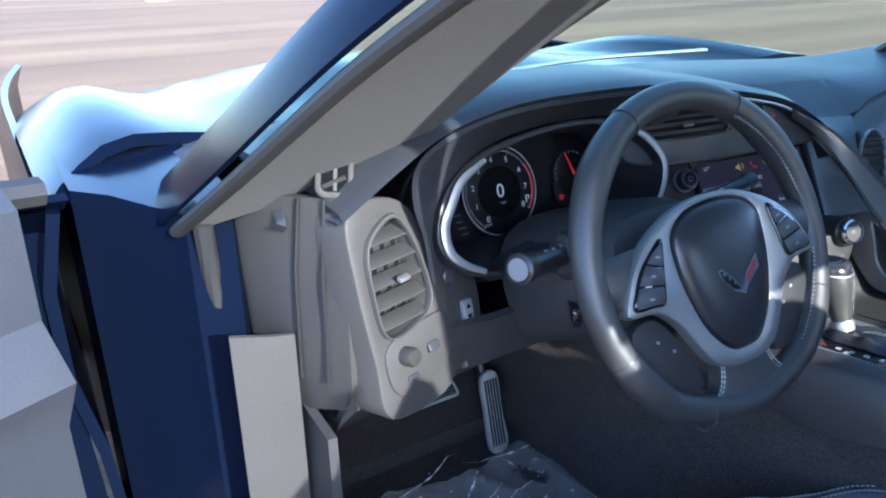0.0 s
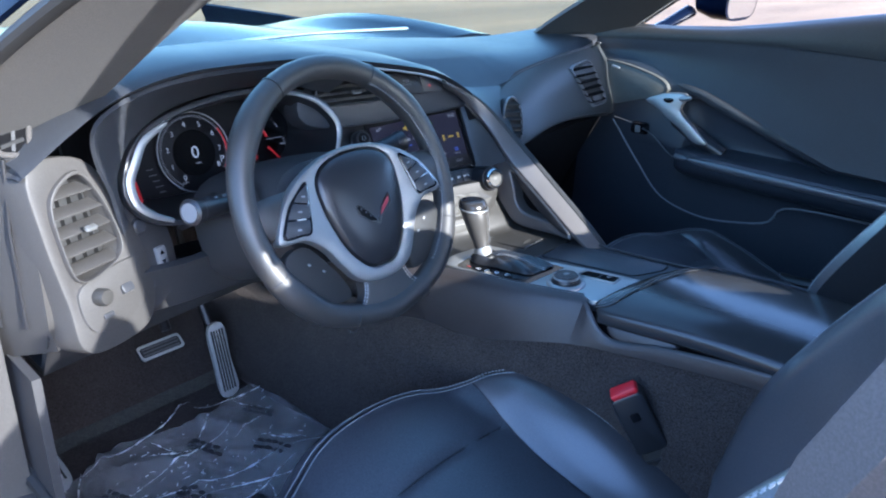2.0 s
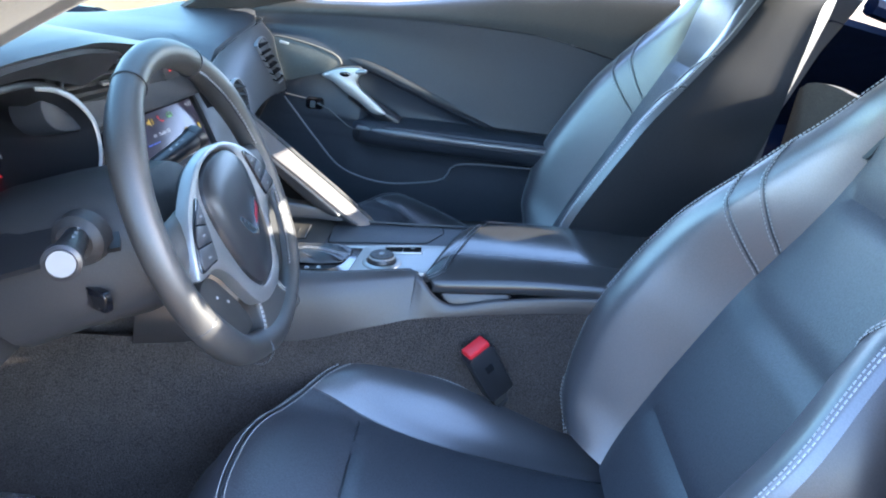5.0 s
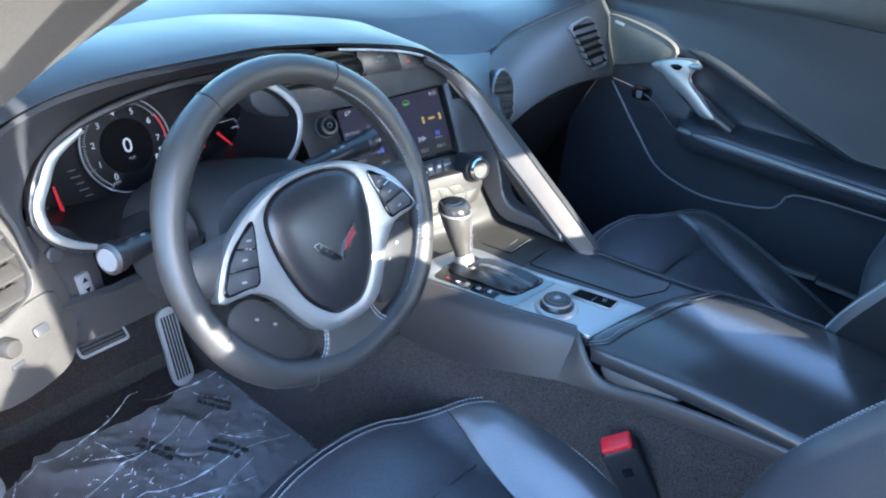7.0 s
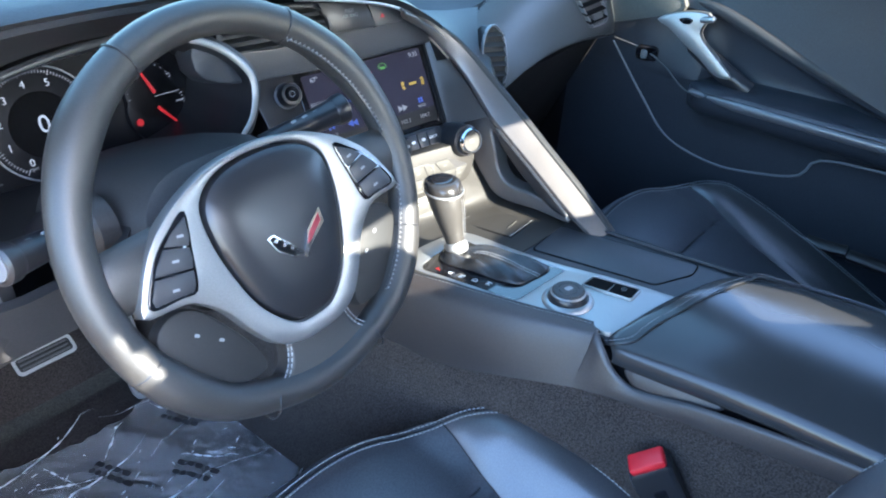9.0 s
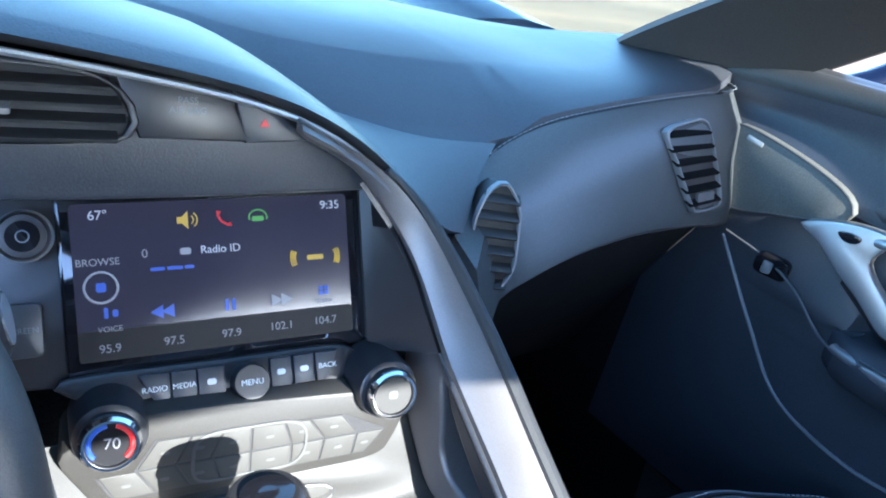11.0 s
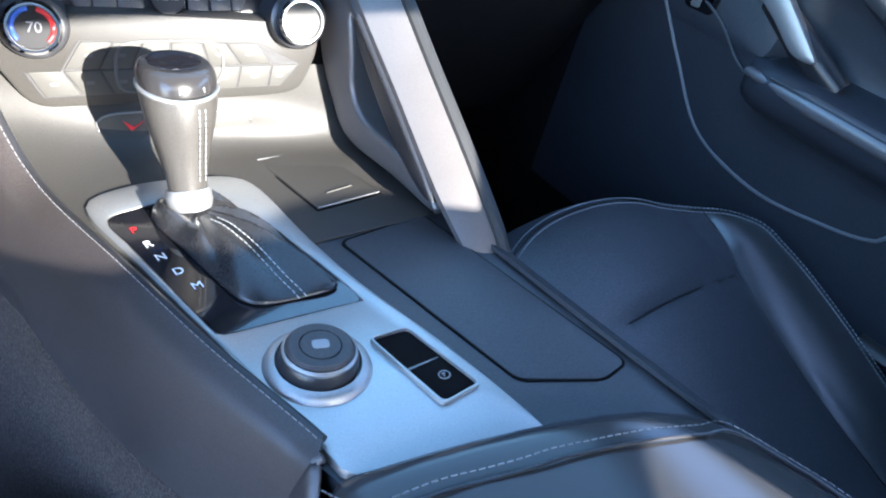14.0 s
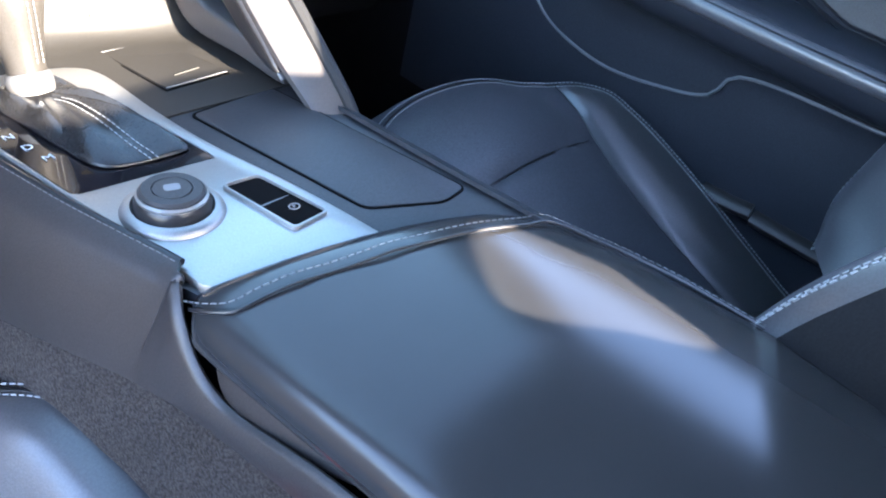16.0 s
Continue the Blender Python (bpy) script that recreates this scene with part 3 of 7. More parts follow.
part("rear_shelf", plate(rrect(1.5, 1.2, 0.05), pose(0, -1.52, 0.72), 0.03, 0.01), CARPET, car)
part("tail", plate(rrect(1.7, 0.6, 0.12), frame_at((0, -2.1, 0.62), (1, 0, 0), (0, 0.15, 1)), 0.05, 0.02), PAINT, car)

# floor, sills, tunnel, firewall
part("floor_pan", plate(rrect(1.62, 2.0, 0.05), pose(0, -0.12, 0.185), 0.03, 0.005), CARPET, car, "charcoal carpeted floor")
part("firewall", sheet([[(x, 0.66, 0.20), (x, 0.78, 0.38), (x, 0.80, 0.62), (x, 0.80, 0.84)] for x in (-0.86, -0.4, 0.0, 0.4, 0.86)][::-1], 0.02), CARPET, car, "dark carpeted footwell wall")
for s in (-1, 1):
    ring = [(s * 0.70, 0.20), (s * 0.705, 0.37), (s * 0.72, 0.395), (s * 0.80, 0.395), (s * 0.845, 0.36), (s * 0.90, 0.26), (s * 0.90, 0.17)]
    part("sill", loft([[(x, y, z) for x, z in ring] for y in (-0.86, -0.4, 0.1, 0.60)]), HARD if s > 0 else GREYTRIM, car, "grey door sill" if s < 0 else "")
    part("hinge_post_trim", sheet([[(s * 0.722, 0.300, z), (s * 0.750, 0.302, z + 0.004), (s * 0.792, 0.318, z + 0.008)][::s] for z in (0.395, 0.47, 0.56, 0.66, 0.72)][::-1], 0.006), ENDSKIN, car, "moulded trim at the foot of the hinge post")
    part("sill_seal", tube(spline([(s * 0.715, -0.84, 0.405), (s * 0.715, 0.1, 0.405), (s * 0.72, 0.34, 0.43), (s * 0.745, 0.42, 0.56), (s * 0.775, 0.42, 0.74), (s * 0.785, 0.40, 0.84)], 40), 0.012, 10), RUBBER, car, "black rubber door seal")
    # hinge pillar
    part("hinge_pillar", loft([[(s * x, y, z) for x, y in ((0.715, 0.80), (0.725, 0.44), (0.75, 0.40), (0.80, 0.42), (0.86, 0.55), (0.90, 0.60), (0.90, 0.80))] for z in (0.20, 0.50, 0.845)]), PAINT if s < 0 else HARD, car)
part("kick_panel", sheet([[(0.700, 0.16, 0.20), (0.698, 0.20, 0.50), (0.690, 0.25, 0.72)], [(0.695, 0.45, 0.20), (0.690, 0.45, 0.45), (0.685, 0.45, 0.72)], [(0.68, 0.75, 0.2), (0.68, 0.75, 0.45), (0.68, 0.75, 0.72)]][::-1], 0.012), SHADEBLACK, car)
part("kick_panel", sheet([[(-0.705, 0.22, 0.20), (-0.705, 0.23, 0.45), (-0.70, 0.25, 0.60)], [(-0.70, 0.45, 0.20), (-0.70, 0.45, 0.45), (-0.70, 0.45, 0.62)], [(-0.68, 0.75, 0.2), (-0.68, 0.75, 0.45), (-0.68, 0.75, 0.7)]], 0.012), HARD, car)
rows = []
for y, w, h in ((0.75, 0.17, 0.60), (0.45, 0.16, 0.58), (0.15, 0.125, 0.56), (-0.2, 0.115, 0.55), (-0.9, 0.12, 0.55)):
    rows.append([(-w - 0.03, y, 0.20), (-w, y, h - 0.10), (-w + 0.02, y, h), (w - 0.02, y, h), (w, y, h - 0.10), (w + 0.03, y, 0.20)])
part("tunnel", loft(rows), CARPET, car, "charcoal carpet over the centre tunnel")

# ---- dashboard ----
dash = thing("dashboard", "black soft-skinned dashboard with sewn edges under the windshield", "dashboard")
LIP = [(-0.72, 0.30, 0.862), (-0.62, 0.42, 0.880), (-0.40, 0.47, 0.888), (-0.15, 0.47, 0.888), (0.0, 0.42, 0.880), (0.10, 0.31, 0.868), (0.25, 0.258, 0.862), (0.306, 0.260, 0.884), (0.40, 0.262, 0.898), (0.50, 0.264, 0.908), (0.62, 0.268, 0.917), (0.70, 0.29, 0.935)]
lipc = spline(LIP, 41)
rows = []
for p in lipc:
    far = 0.87 - 0.62 * abs(p.x) ** 2.2
    zc = 0.905 if p.x < 0.5 else 0.905 + 0.02 * (p.x - 0.5) / 0.2
    rows.append([p + Vector((0, 0.012, -0.022)), p + Vector((0, -0.002, -0.010)), p, (p.x, p.y + 0.02, p.z + 0.007), (p.x, p.y + 0.09, max(zc, p.z) + 0.004), (p.x, (p.y + far) / 2 + 0.03, zc + 0.002), (p.x, far - 0.08, 0.892), (p.x, far, 0.872)])
part("dash_pad", sheet(rows, 0.012), SOFT, dash, "soft black dash top")

# passenger face below the pad
top = [(0.150, 0.175, 0.822), (0.20, 0.222, 0.842), (0.245, 0.245, 0.859), (0.306, 0.25, 0.880), (0.38, 0.25, 0.893), (0.466, 0.252, 0.902), (0.56, 0.255, 0.909), (0.655, 0.260, 0.914), (0.684, 0.288, 0.915)]
mid = [(0.155, 0.135, 0.785), (0.205, 0.180, 0.805), (0.245, 0.197, 0.812), (0.306, 0.202, 0.820), (0.38, 0.205, 0.828), (0.466, 0.208, 0.832), (0.56, 0.213, 0.836), (0.652, 0.220, 0.84), (0.682, 0.250, 0.842)]
low = [(0.160, 0.118, 0.744), (0.211, 0.162, 0.757), (0.245, 0.168, 0.766), (0.30, 0.174, 0.776), (0.36, 0.179, 0.782), (0.445, 0.185, 0.783), (0.55, 0.190, 0.776), (0.648, 0.194, 0.765), (0.680, 0.222, 0.764)]
und = [(0.160, 0.15, 0.730), (0.211, 0.195, 0.745), (0.245, 0.20, 0.754), (0.30, 0.21, 0.764), (0.36, 0.216, 0.770), (0.445, 0.222, 0.771), (0.55, 0.224, 0.764), (0.648, 0.226, 0.753), (0.678, 0.240, 0.752)]
A, B, C, D = (spline(q, 25) for q in (top, mid, low, und))
rows = [A, [p.lerp(q, 0.5) + Vector((0, -0.010, 0.004)) for p, q in zip(A, B)], B, [p.lerp(q, 0.6) + Vector((0, -0.004, -0.002)) for p, q in zip(B, C)], C, [p.lerp(q, 0.4) + Vector((0, 0, -0.006)) for p, q in zip(C, D)], D]
part("dash_face", sheet(rows, 0.012), FACE, dash, "smooth black dash face before the passenger")
stitches([p + Vector((0, -0.002, 0.004)) for p in spline(top, 60)], dash, up=(0, -0.5, 1), step=0.007, r=0.00035)
part("face_lip", tube([p + Vector((0, 0.004, -0.004)) for p in C[:-2]], 0.0016, 8), HARD, dash, "thin bead along the lower edge")
u_ = spline([(0.02, 0.36, 0.886), (0.10, 0.30, 0.873), (0.17, 0.265, 0.863), (0.245, 0.247, 0.861)], 17)
l_ = spline([(0.045, 0.208, 0.889), (0.09, 0.190, 0.861), (0.125, 0.172, 0.833), (0.152, 0.176, 0.823)], 17)
part("pad_corner", sheet([u_, [p.lerp(q, 0.5) + Vector((0, 0.004, 0.010)) for p, q in zip(u_, l_)], l_][::-1], 0.006), SOFT, dash, "soft pad flowing down to the brace")
# glove compartment under it
rows = [[(0.15, 0.20, 0.735), (0.4, 0.225, 0.742), (0.66, 0.23, 0.748)], [(0.15, 0.27, 0.62), (0.4, 0.29, 0.62), (0.66, 0.29, 0.62)], [(0.15, 0.36, 0.46), (0.4, 0.37, 0.46), (0.66, 0.36, 0.46)], [(0.15, 0.55, 0.40), (0.4, 0.55, 0.40), (0.66, 0.55, 0.40)]]
part("glove_box", sheet(rows, 0.012), SHADEBLACK, dash, "black glove compartment door")
# driver's lower dash
rows = [[(-0.69, 0.23, 0.72), (-0.50, 0.22, 0.71), (-0.30, 0.25, 0.70), (-0.14, 0.25, 0.70)], [(-0.69, 0.23, 0.66), (-0.50, 0.24, 0.64), (-0.30, 0.27, 0.62), (-0.14, 0.27, 0.60)], [(-0.68, 0.30, 0.57), (-0.50, 0.34, 0.56), (-0.30, 0.36, 0.56), (-0.14, 0.36, 0.54)], [(-0.68, 0.55, 0.58), (-0.50, 0.55, 0.57), (-0.30, 0.55, 0.57), (-0.14, 0.55, 0.55)]]
part("knee_panel", sheet(rows, 0.012), HARD, dash, "black plastic knee panel")

# end panel with the outer vent and light switch, driver's side
ENDM = frame_at((-0.628, 0.218, 0.775), (0.96, 0.28, 0.0), (-0.30, 0.12, 1.0))
out = [(-0.052, 0.105), (-0.01, 0.115), (0.035, 0.095), (0.062, 0.03), (0.080, -0.03), (0.078, -0.10), (0.045, -0.135), (-0.042, -0.128), (-0.050, -0.06), (-0.056, 0.03)]
VENT_IN = smooth_outline([(-0.034, 0.066), (0.000, 0.090), (0.020, 0.078), (0.038, 0.030), (0.042, -0.015), (0.020, -0.032), (-0.028, -0.036), (-0.038, 0.015)], 48)
part("end_panel", plate(smooth_outline(out, 48), ENDM, 0.05, 0.004, hole=VENT_IN), ENDSKIN, dash, "black plastic dash end with a round-cornered air vent")


def vent(parent, m, outline, slats, tilt, tab=True, ring=CHROME, skin=HARD, deep=0.0):
    """An air outlet: dark box, bright rim, slats with a thumb tab."""
    v = part("vent", plate(outline, m @ pose(0, 0, 0.0015 - deep), 0.03, 0.001), RUBBER, parent, "dark air outlet")
    big = [(x * 1.07, y * 1.06) for x, y in outline]
    part("vent_rim", plate(big, m @ pose(0, 0, 0.007), 0.008, 0.0015, hole=outline), ring, v, "bright vent rim" if ring is CHROME else "")
    xs, ys = [p[0] for p in outline], [p[1] for p in outline]
    h0, h1 = min(ys), max(ys)
    for k in range(slats):
        y = h0 + (h1 - h0) * (k + 0.7) / (slats + 0.4)
        near = [p[0] for p in outline if abs(p[1] - y) < (h1 - h0) * 0.14]
        if not near:
            continue
        w, c = (max(near) - min(near)) * 0.96, (max(near) + min(near)) / 2
        part("slat", plate(rrect(w, 0.011 + deep * 0.35, 0.0015, 2), m @ pose(c, y, 0.0045 - deep * 0.4, tilt, 0, 0), 0.0022, 0.0006), skin, v)
    if tab:
        c = (min(xs) + max(xs)) / 2
        part("tab", plate(rrect(0.016, 0.008, 0.002, 2), m @ pose(c, (h0 + h1) / 2, 0.011, tilt, 0, 0), 0.004, 0.001), SILVER, v, "bright thumb tab")
    return v


end_vent = vent(dash, ENDM, [(x * 0.985, y * 0.985) for x, y in VENT_IN], 5, -62, ring=ENDSKIN, skin=ENDSKIN, deep=0.030)
for k in range(4):
    part("vane", plate(rrect(0.002, 0.090, 0.0008, 1), ENDM @ pose(-0.024 + 0.017 * k, 0.018, -0.020), 0.010), RUBBER, end_vent)
# light switch pod
pod = part("switch_pod", plate(smooth_outline([(-0.036, 0.02), (0.0, 0.034), (0.060, 0.036), (0.066, 0.005), (0.045, -0.030), (-0.026, -0.034)], 32), ENDM @ pose(0.0, -0.072, 0.004), 0.006, 0.002), ENDSKIN, dash)
part("light_knob", lathe([(0.011, 0), (0.011, 0.012), (0.009, 0.016), (0.004, 0.0165)], ENDM @ pose(-0.010, -0.064, 0.004), 24), STACKGREY, pod, "round light switch")
part("dimmer", plate(rrect(0.018, 0.012, 0.003, 2), ENDM @ pose(0.032, -0.068, 0.009, -20), 0.006, 0.001), BUTTON, pod)
part("trunk_button", plate(rrect(0.016, 0.007, 0.002, 2), ENDM @ pose(-0.004, -0.092, 0.0065), 0.004, 0.001), BUTTON, pod)
# small switches between the dash end and the column
swp = part("switch_panel", plate(smooth_outline([(0.060, 0.030), (0.098, 0.026), (0.128, -0.010), (0.132, -0.070), (0.112, -0.105), (0.062, -0.110)], 36), ENDM @ pose(0, 0, -0.004), 0.02, 0.004), HARD, dash, "black panel with small switches")
part("round_button", lathe([(0.0095, -0.002), (0.0095, 0.003), (0.008, 0.0045), (0.003, 0.0045)], ENDM @ pose(0.082, -0.002, -0.003), 24), BUTTON, swp, "small round button")
part("button_ring", lathe([(0.0115, -0.001), (0.0115, 0.0015), (0.0098, 0.0015)], ENDM @ pose(0.082, -0.002, -0.003), 24, True), SATIN, swp)
rk = part("rocker", plate(rrect(0.017, 0.030, 0.003, 2), ENDM @ pose(0.105, -0.054, 0.001), 0.006, 0.0015), SEAMGREY, swp, "grey rocker switch")
for k in (-1, 1):
    part("arrow", plate([(-0.004, 0.004 * k), (0.0, 0.010 * k), (0.004, 0.004 * k)][::k], ENDM @ pose(0.105, -0.054, 0.0018), 0.0006), GLOSS, rk, smooth=False)
part("mirror_key", plate(rrect(0.026, 0.012, 0.003, 2), ENDM @ pose(0.070, -0.084, -0.0005), 0.005, 0.001), BUTTON, swp)
# side wall of the dash towards the door, with its grooves
rows = [[(-0.675, 0.24, 0.89), (-0.715, 0.30, 0.885), (-0.745, 0.40, 0.865)], [(-0.685, 0.23, 0.80), (-0.722, 0.31, 0.80), (-0.745, 0.42, 0.79)], [(-0.690, 0.22, 0.68), (-0.722, 0.32, 0.66), (-0.735, 0.42, 0.66)], [(-0.680, 0.23, 0.64), (-0.712, 0.33, 0.60), (-0.725, 0.42, 0.60)]]
part("dash_side", sheet(rows[::-1], 0.01), ENDSKIN, dash, "dash end face beside the door opening")
for k in (0.35, 0.8):
    part("groove_bead", tube([Vector(r[0]).lerp(Vector(r[1]), k) + Vector((-0.003, -0.003, 0)) for r in rows[:3]], 0.0022, 6), SATIN, dash)
# side window outlet on the left pillar foot
AV = frame_at((-0.6745, 0.2645, 0.919), (0.92, -0.38, -0.10), (0.15, 0.35, 0.90))
side_outlet = part("side_outlet", plate(rrect(0.040, 0.066, 0.012), AV @ pose(0, 0, 0.004), 0.010, 0.003, hole=rrect(0.027, 0.052, 0.007)), GREYTRIM, dash, "small demister outlet in the pillar foot")
# near-black plate puts in the shade inside the outlet
part("outlet_well", plate(rrect(0.028, 0.053, 0.006), AV @ pose(0, 0, -0.0005), 0.002), DARKGAP, side_outlet)
for k in range(3):
    part("slat", plate(rrect(0.026, 0.005, 0.001, 2), AV @ pose(0, -0.016 + 0.016 * k, 0.0025, 35, 0, 25), 0.0016), RUBBER, side_outlet)
part("slat", plate(rrect(0.004, 0.050, 0.001, 2), AV @ pose(0.001, 0, 0.0020), 0.0016), RUBBER, side_outlet)

# passenger vents
CV = frame_at((0.200, 0.180, 0.812), (0.78, -0.40, 0.0), (0.0, 0.25, 1))
vent(dash, CV @ pose(0, 0, 0.008), smooth_outline([(-0.016, 0.036), (-0.002, 0.047), (0.012, 0.030), (0.016, 0.008), (0.017, -0.026), (0.0, -0.046), (-0.014, -0.034), (-0.022, 0.005)], 32), 6, -50, tab=False, ring=SEAMGREY, skin=RUBBER)
RV = frame_at((0.556, 0.2095, 0.843), (1.0, 0.06, 0.0), (0.0, 0.45, 1))
# slats coloured near-black, so the vent's shade is in their colour
vent(dash, RV @ pose(0, 0, -0.0050), smooth_outline([(-0.075, 0.040), (-0.025, 0.050), (0.005, 0.050), (0.020, 0.036), (0.040, -0.017), (0.044, -0.040), (0.034, -0.050), (-0.014, -0.050), (-0.026, -0.040), (-0.054, 0.006)], 40), 6, -48, tab=False, ring=SEAMGREY, skin=DARKGAP)
part("vent_pad", plate(rrect(0.040, 0.018, 0.003), RV @ pose(0.008, -0.040, 0.0015), 0.004, 0.001), SEAMDIM, dash, "bright vent wheel")

# ---- hood over the dials, running down into the slanting console brace ----
BROW = [(-0.69, 0.215, 0.875), (-0.64, 0.20, 0.918), (-0.586, 0.195, 0.952), (-0.537, 0.188, 0.970), (-0.484, 0.18, 0.980), (-0.42, 0.178, 0.982), (-0.354, 0.18, 0.981), (-0.283, 0.188, 0.976), (-0.145, 0.20, 0.955), (-0.02, 0.20, 0.930), (0.05, 0.20, 0.902), (0.095, 0.182, 0.868), (0.120, 0.150, 0.830), (0.132, 0.095, 0.777)]
brow = spline(BROW, 60)
rows = []
for p in brow:
    w = min(1.0, max(0.0, (0.10 - p.x) / 0.12))      # 1 over the dials, 0 on the brace
    w = w * w * (3 - 2 * w)
    ztop = p.z
    land_y = 0.27 + (0.58 - 0.27) * w
    land_z = (0.86 + (0.90 - 0.86) * w) if p.x < 0.06 else 0.85
    q1 = p + Vector((0.006 * (1 - w), 0.014, 0.006 * w))
    q2 = Vector((p.x + 0.012 * (1 - w), p.y + (land_y - p.y) * 0.30, ztop + 0.012 * w - 0.002))
    q3 = Vector((p.x + 0.02 * (1 - w), p.y + (land_y - p.y) * 0.65, ztop + (land_z - ztop) * 0.45))
    q4 = Vector((p.x + 0.025 * (1 - w), land_y, min(land_z, ztop) - 0.012))
    under = p + Vector((-0.004 * (1 - w), 0.012, -0.007))
    deep = Vector((p.x - 0.008 * (1 - w), p.y + 0.075, p.z - 0.018))
    rows.append([deep, under, p, q1, q2, q3, q4])
part("dial_hood", sheet(rows, 0.006), SOFT, dash, "soft black hood over the dials")
part("hood_edge", tube([p + Vector((0.0, 0.006, -0.010)) for p in brow[34:]], 0.0022, 8), SILVER, dash, "thin satin silver line under the hood")

# slanting brace between dash and console
BR = frame_at((0.133, 0.0, 0.0), (0.03, -1, 0), (0, 0, 1))


def yz(pts):
    return [(-y, z) for y, z in pts]


brace = thing("console_brace", "satin silver slanting brace joining dash and console", "trim")
o_ = spline([(0.015, 0.199, 0.908), (0.065, 0.190, 0.884), (0.100, 0.168, 0.854), (0.120, 0.128, 0.812), (0.127, 0.082, 0.776), (0.129, 0.028, 0.736), (0.131, -0.03, 0.694), (0.132, -0.080, 0.656), (0.132, -0.102, 0.634)], 40)
i_ = spline([(0.012, 0.203, 0.902), (0.057, 0.197, 0.876), (0.084, 0.178, 0.842), (0.096, 0.151, 0.812), (0.100, 0.110, 0.768), (0.100, 0.083, 0.749), (0.101, 0.038, 0.719), (0.102, -0.03, 0.672), (0.106, -0.070, 0.646), (0.108, -0.088, 0.632)], 40)
rows = []
for p, q in zip(o_, i_):
    side = Vector((-0.5, -0.5, 0.7)).normalized()
    rows.append([p + Vector((0, 0, -0.003)), p.lerp(q, 0.08) + side * 0.004, p.lerp(q, 0.5) + side * 0.006, p.lerp(q, 0.92) + side * 0.004, q, q + Vector((0.008, 0.004, -0.006))])
part("silver_face", sheet(rows[::-1], 0.006), BRACE, brace)
part("edge_cap", tube([p + Vector((0.003, 0.002, 0.001)) for p in o_[6:]], [0.003 + 0.0035 * min(1, k / 8) for k in range(34)], 10), RUBBER, brace, "black padded edge")
part("side_web", sheet([[p + Vector((0.006, 0.0, -0.002)), p + Vector((0.012, 0.006, -0.034))] for p in o_[14:]], 0.004), RUBBER, brace)
LIMB = [(0.152, 0.798), (0.112, 0.763), (0.085, 0.744), (0.040, 0.713), (-0.028, 0.665), (-0.036, 0.652), (0.016, 0.652), (0.080, 0.650), (0.112, 0.674), (0.136, 0.706), (0.150, 0.750)]
GAP = [(0.104, 0.748), (0.093, 0.743), (0.075, 0.729), (0.045, 0.704), (0.015, 0.680), (0.008, 0.6735), (0.030, 0.675), (0.065, 0.677), (0.084, 0.692), (0.092, 0.716), (0.100, 0.738)]
part("lower_arm", plate(smooth_outline(yz(LIMB), 66), BR @ pose(0, 0, 0.029), 0.026, 0.0045, hole=smooth_outline(yz(GAP), 66), segs=3), BRACE, brace, "lower arm of the brace round its opening")
# black plate added behind the hole to put in its shade
part("opening_shade", plate(yz([(0.130, 0.772), (0.085, 0.742), (0.0, 0.680), (0.0, 0.664), (0.07, 0.664), (0.115, 0.690)]), BR @ pose(0, 0, 0.002), 0.004), DARKGAP, brace, "black plate putting in the shade of the brace opening")
BLADE = [(0.094, 0.756), (0.060, 0.734), (0.020, 0.707), (-0.033, 0.668), (-0.022, 0.661), (0.014, 0.678), (0.056, 0.708), (0.088, 0.738)]
part("inner_blade", plate(smooth_outline(yz(BLADE), 56), BR @ pose(0, 0, 0.0335), 0.024, 0.004, segs=3), SATIN, brace, "dark inner edge of the brace")

# ---- instrument cluster ----
cluster = thing("instrument_cluster", "dark instrument cluster with round dials and red needles", "instrument cluster")
CL = frame_at((-0.385, 0.372, 0.815), (1, 0, 0), (0, 0.30, 1))
part("back_board", plate(rrect(0.40, 0.18, 0.04), CL @ pose(0.01, 0, -0.004), 0.01), DIALFACE, cluster)
# tunnel walls from the board out to the bright frame
FR = [(-0.178, 0.006), (-0.15, 0.050), (-0.10, 0.075), (0.0, 0.090), (0.09, 0.086), (0.155, 0.060), (0.184, 0.020), (0.170, -0.017), (0.140, -0.042), (0.05, -0.060), (-0.06, -0.065), (-0.14, -0.055), (-0.175, -0.026)]
outer = smooth_outline(FR, 56)
CLF = frame_at((-0.378, 0.240, 0.832), (1, 0.02, 0), (0, 0.30, 1))
rows = [[CLF @ Vector((x, y, 0)) for x, y in outer], [CLF @ Vector((x * 0.97, y * 0.95, -0.05)) for x, y in outer], [CL @ Vector((x * 0.94 + 0.015, y * 0.92, 0)) for x, y in outer]]
part("tunnel", loft(rows, caps=False), SATIN, cluster)
big = [(x * 1.06, y * 1.10) for x, y in outer]
part("surround", plate(big, CLF @ pose(0, 0, 0.001), 0.012, 0.002, hole=outer), SATIN, cluster)
under_out = spline([(-0.580, 0.224, 0.775), (-0.586, 0.222, 0.828), (-0.604, 0.214, 0.876), (-0.606, 0.206, 0.918), (-0.580, 0.202, 0.941), (-0.537, 0.198, 0.957), (-0.484, 0.190, 0.967), (-0.42, 0.188, 0.970), (-0.354, 0.190, 0.969), (-0.283, 0.198, 0.963), (-0.20, 0.206, 0.950)], 49)
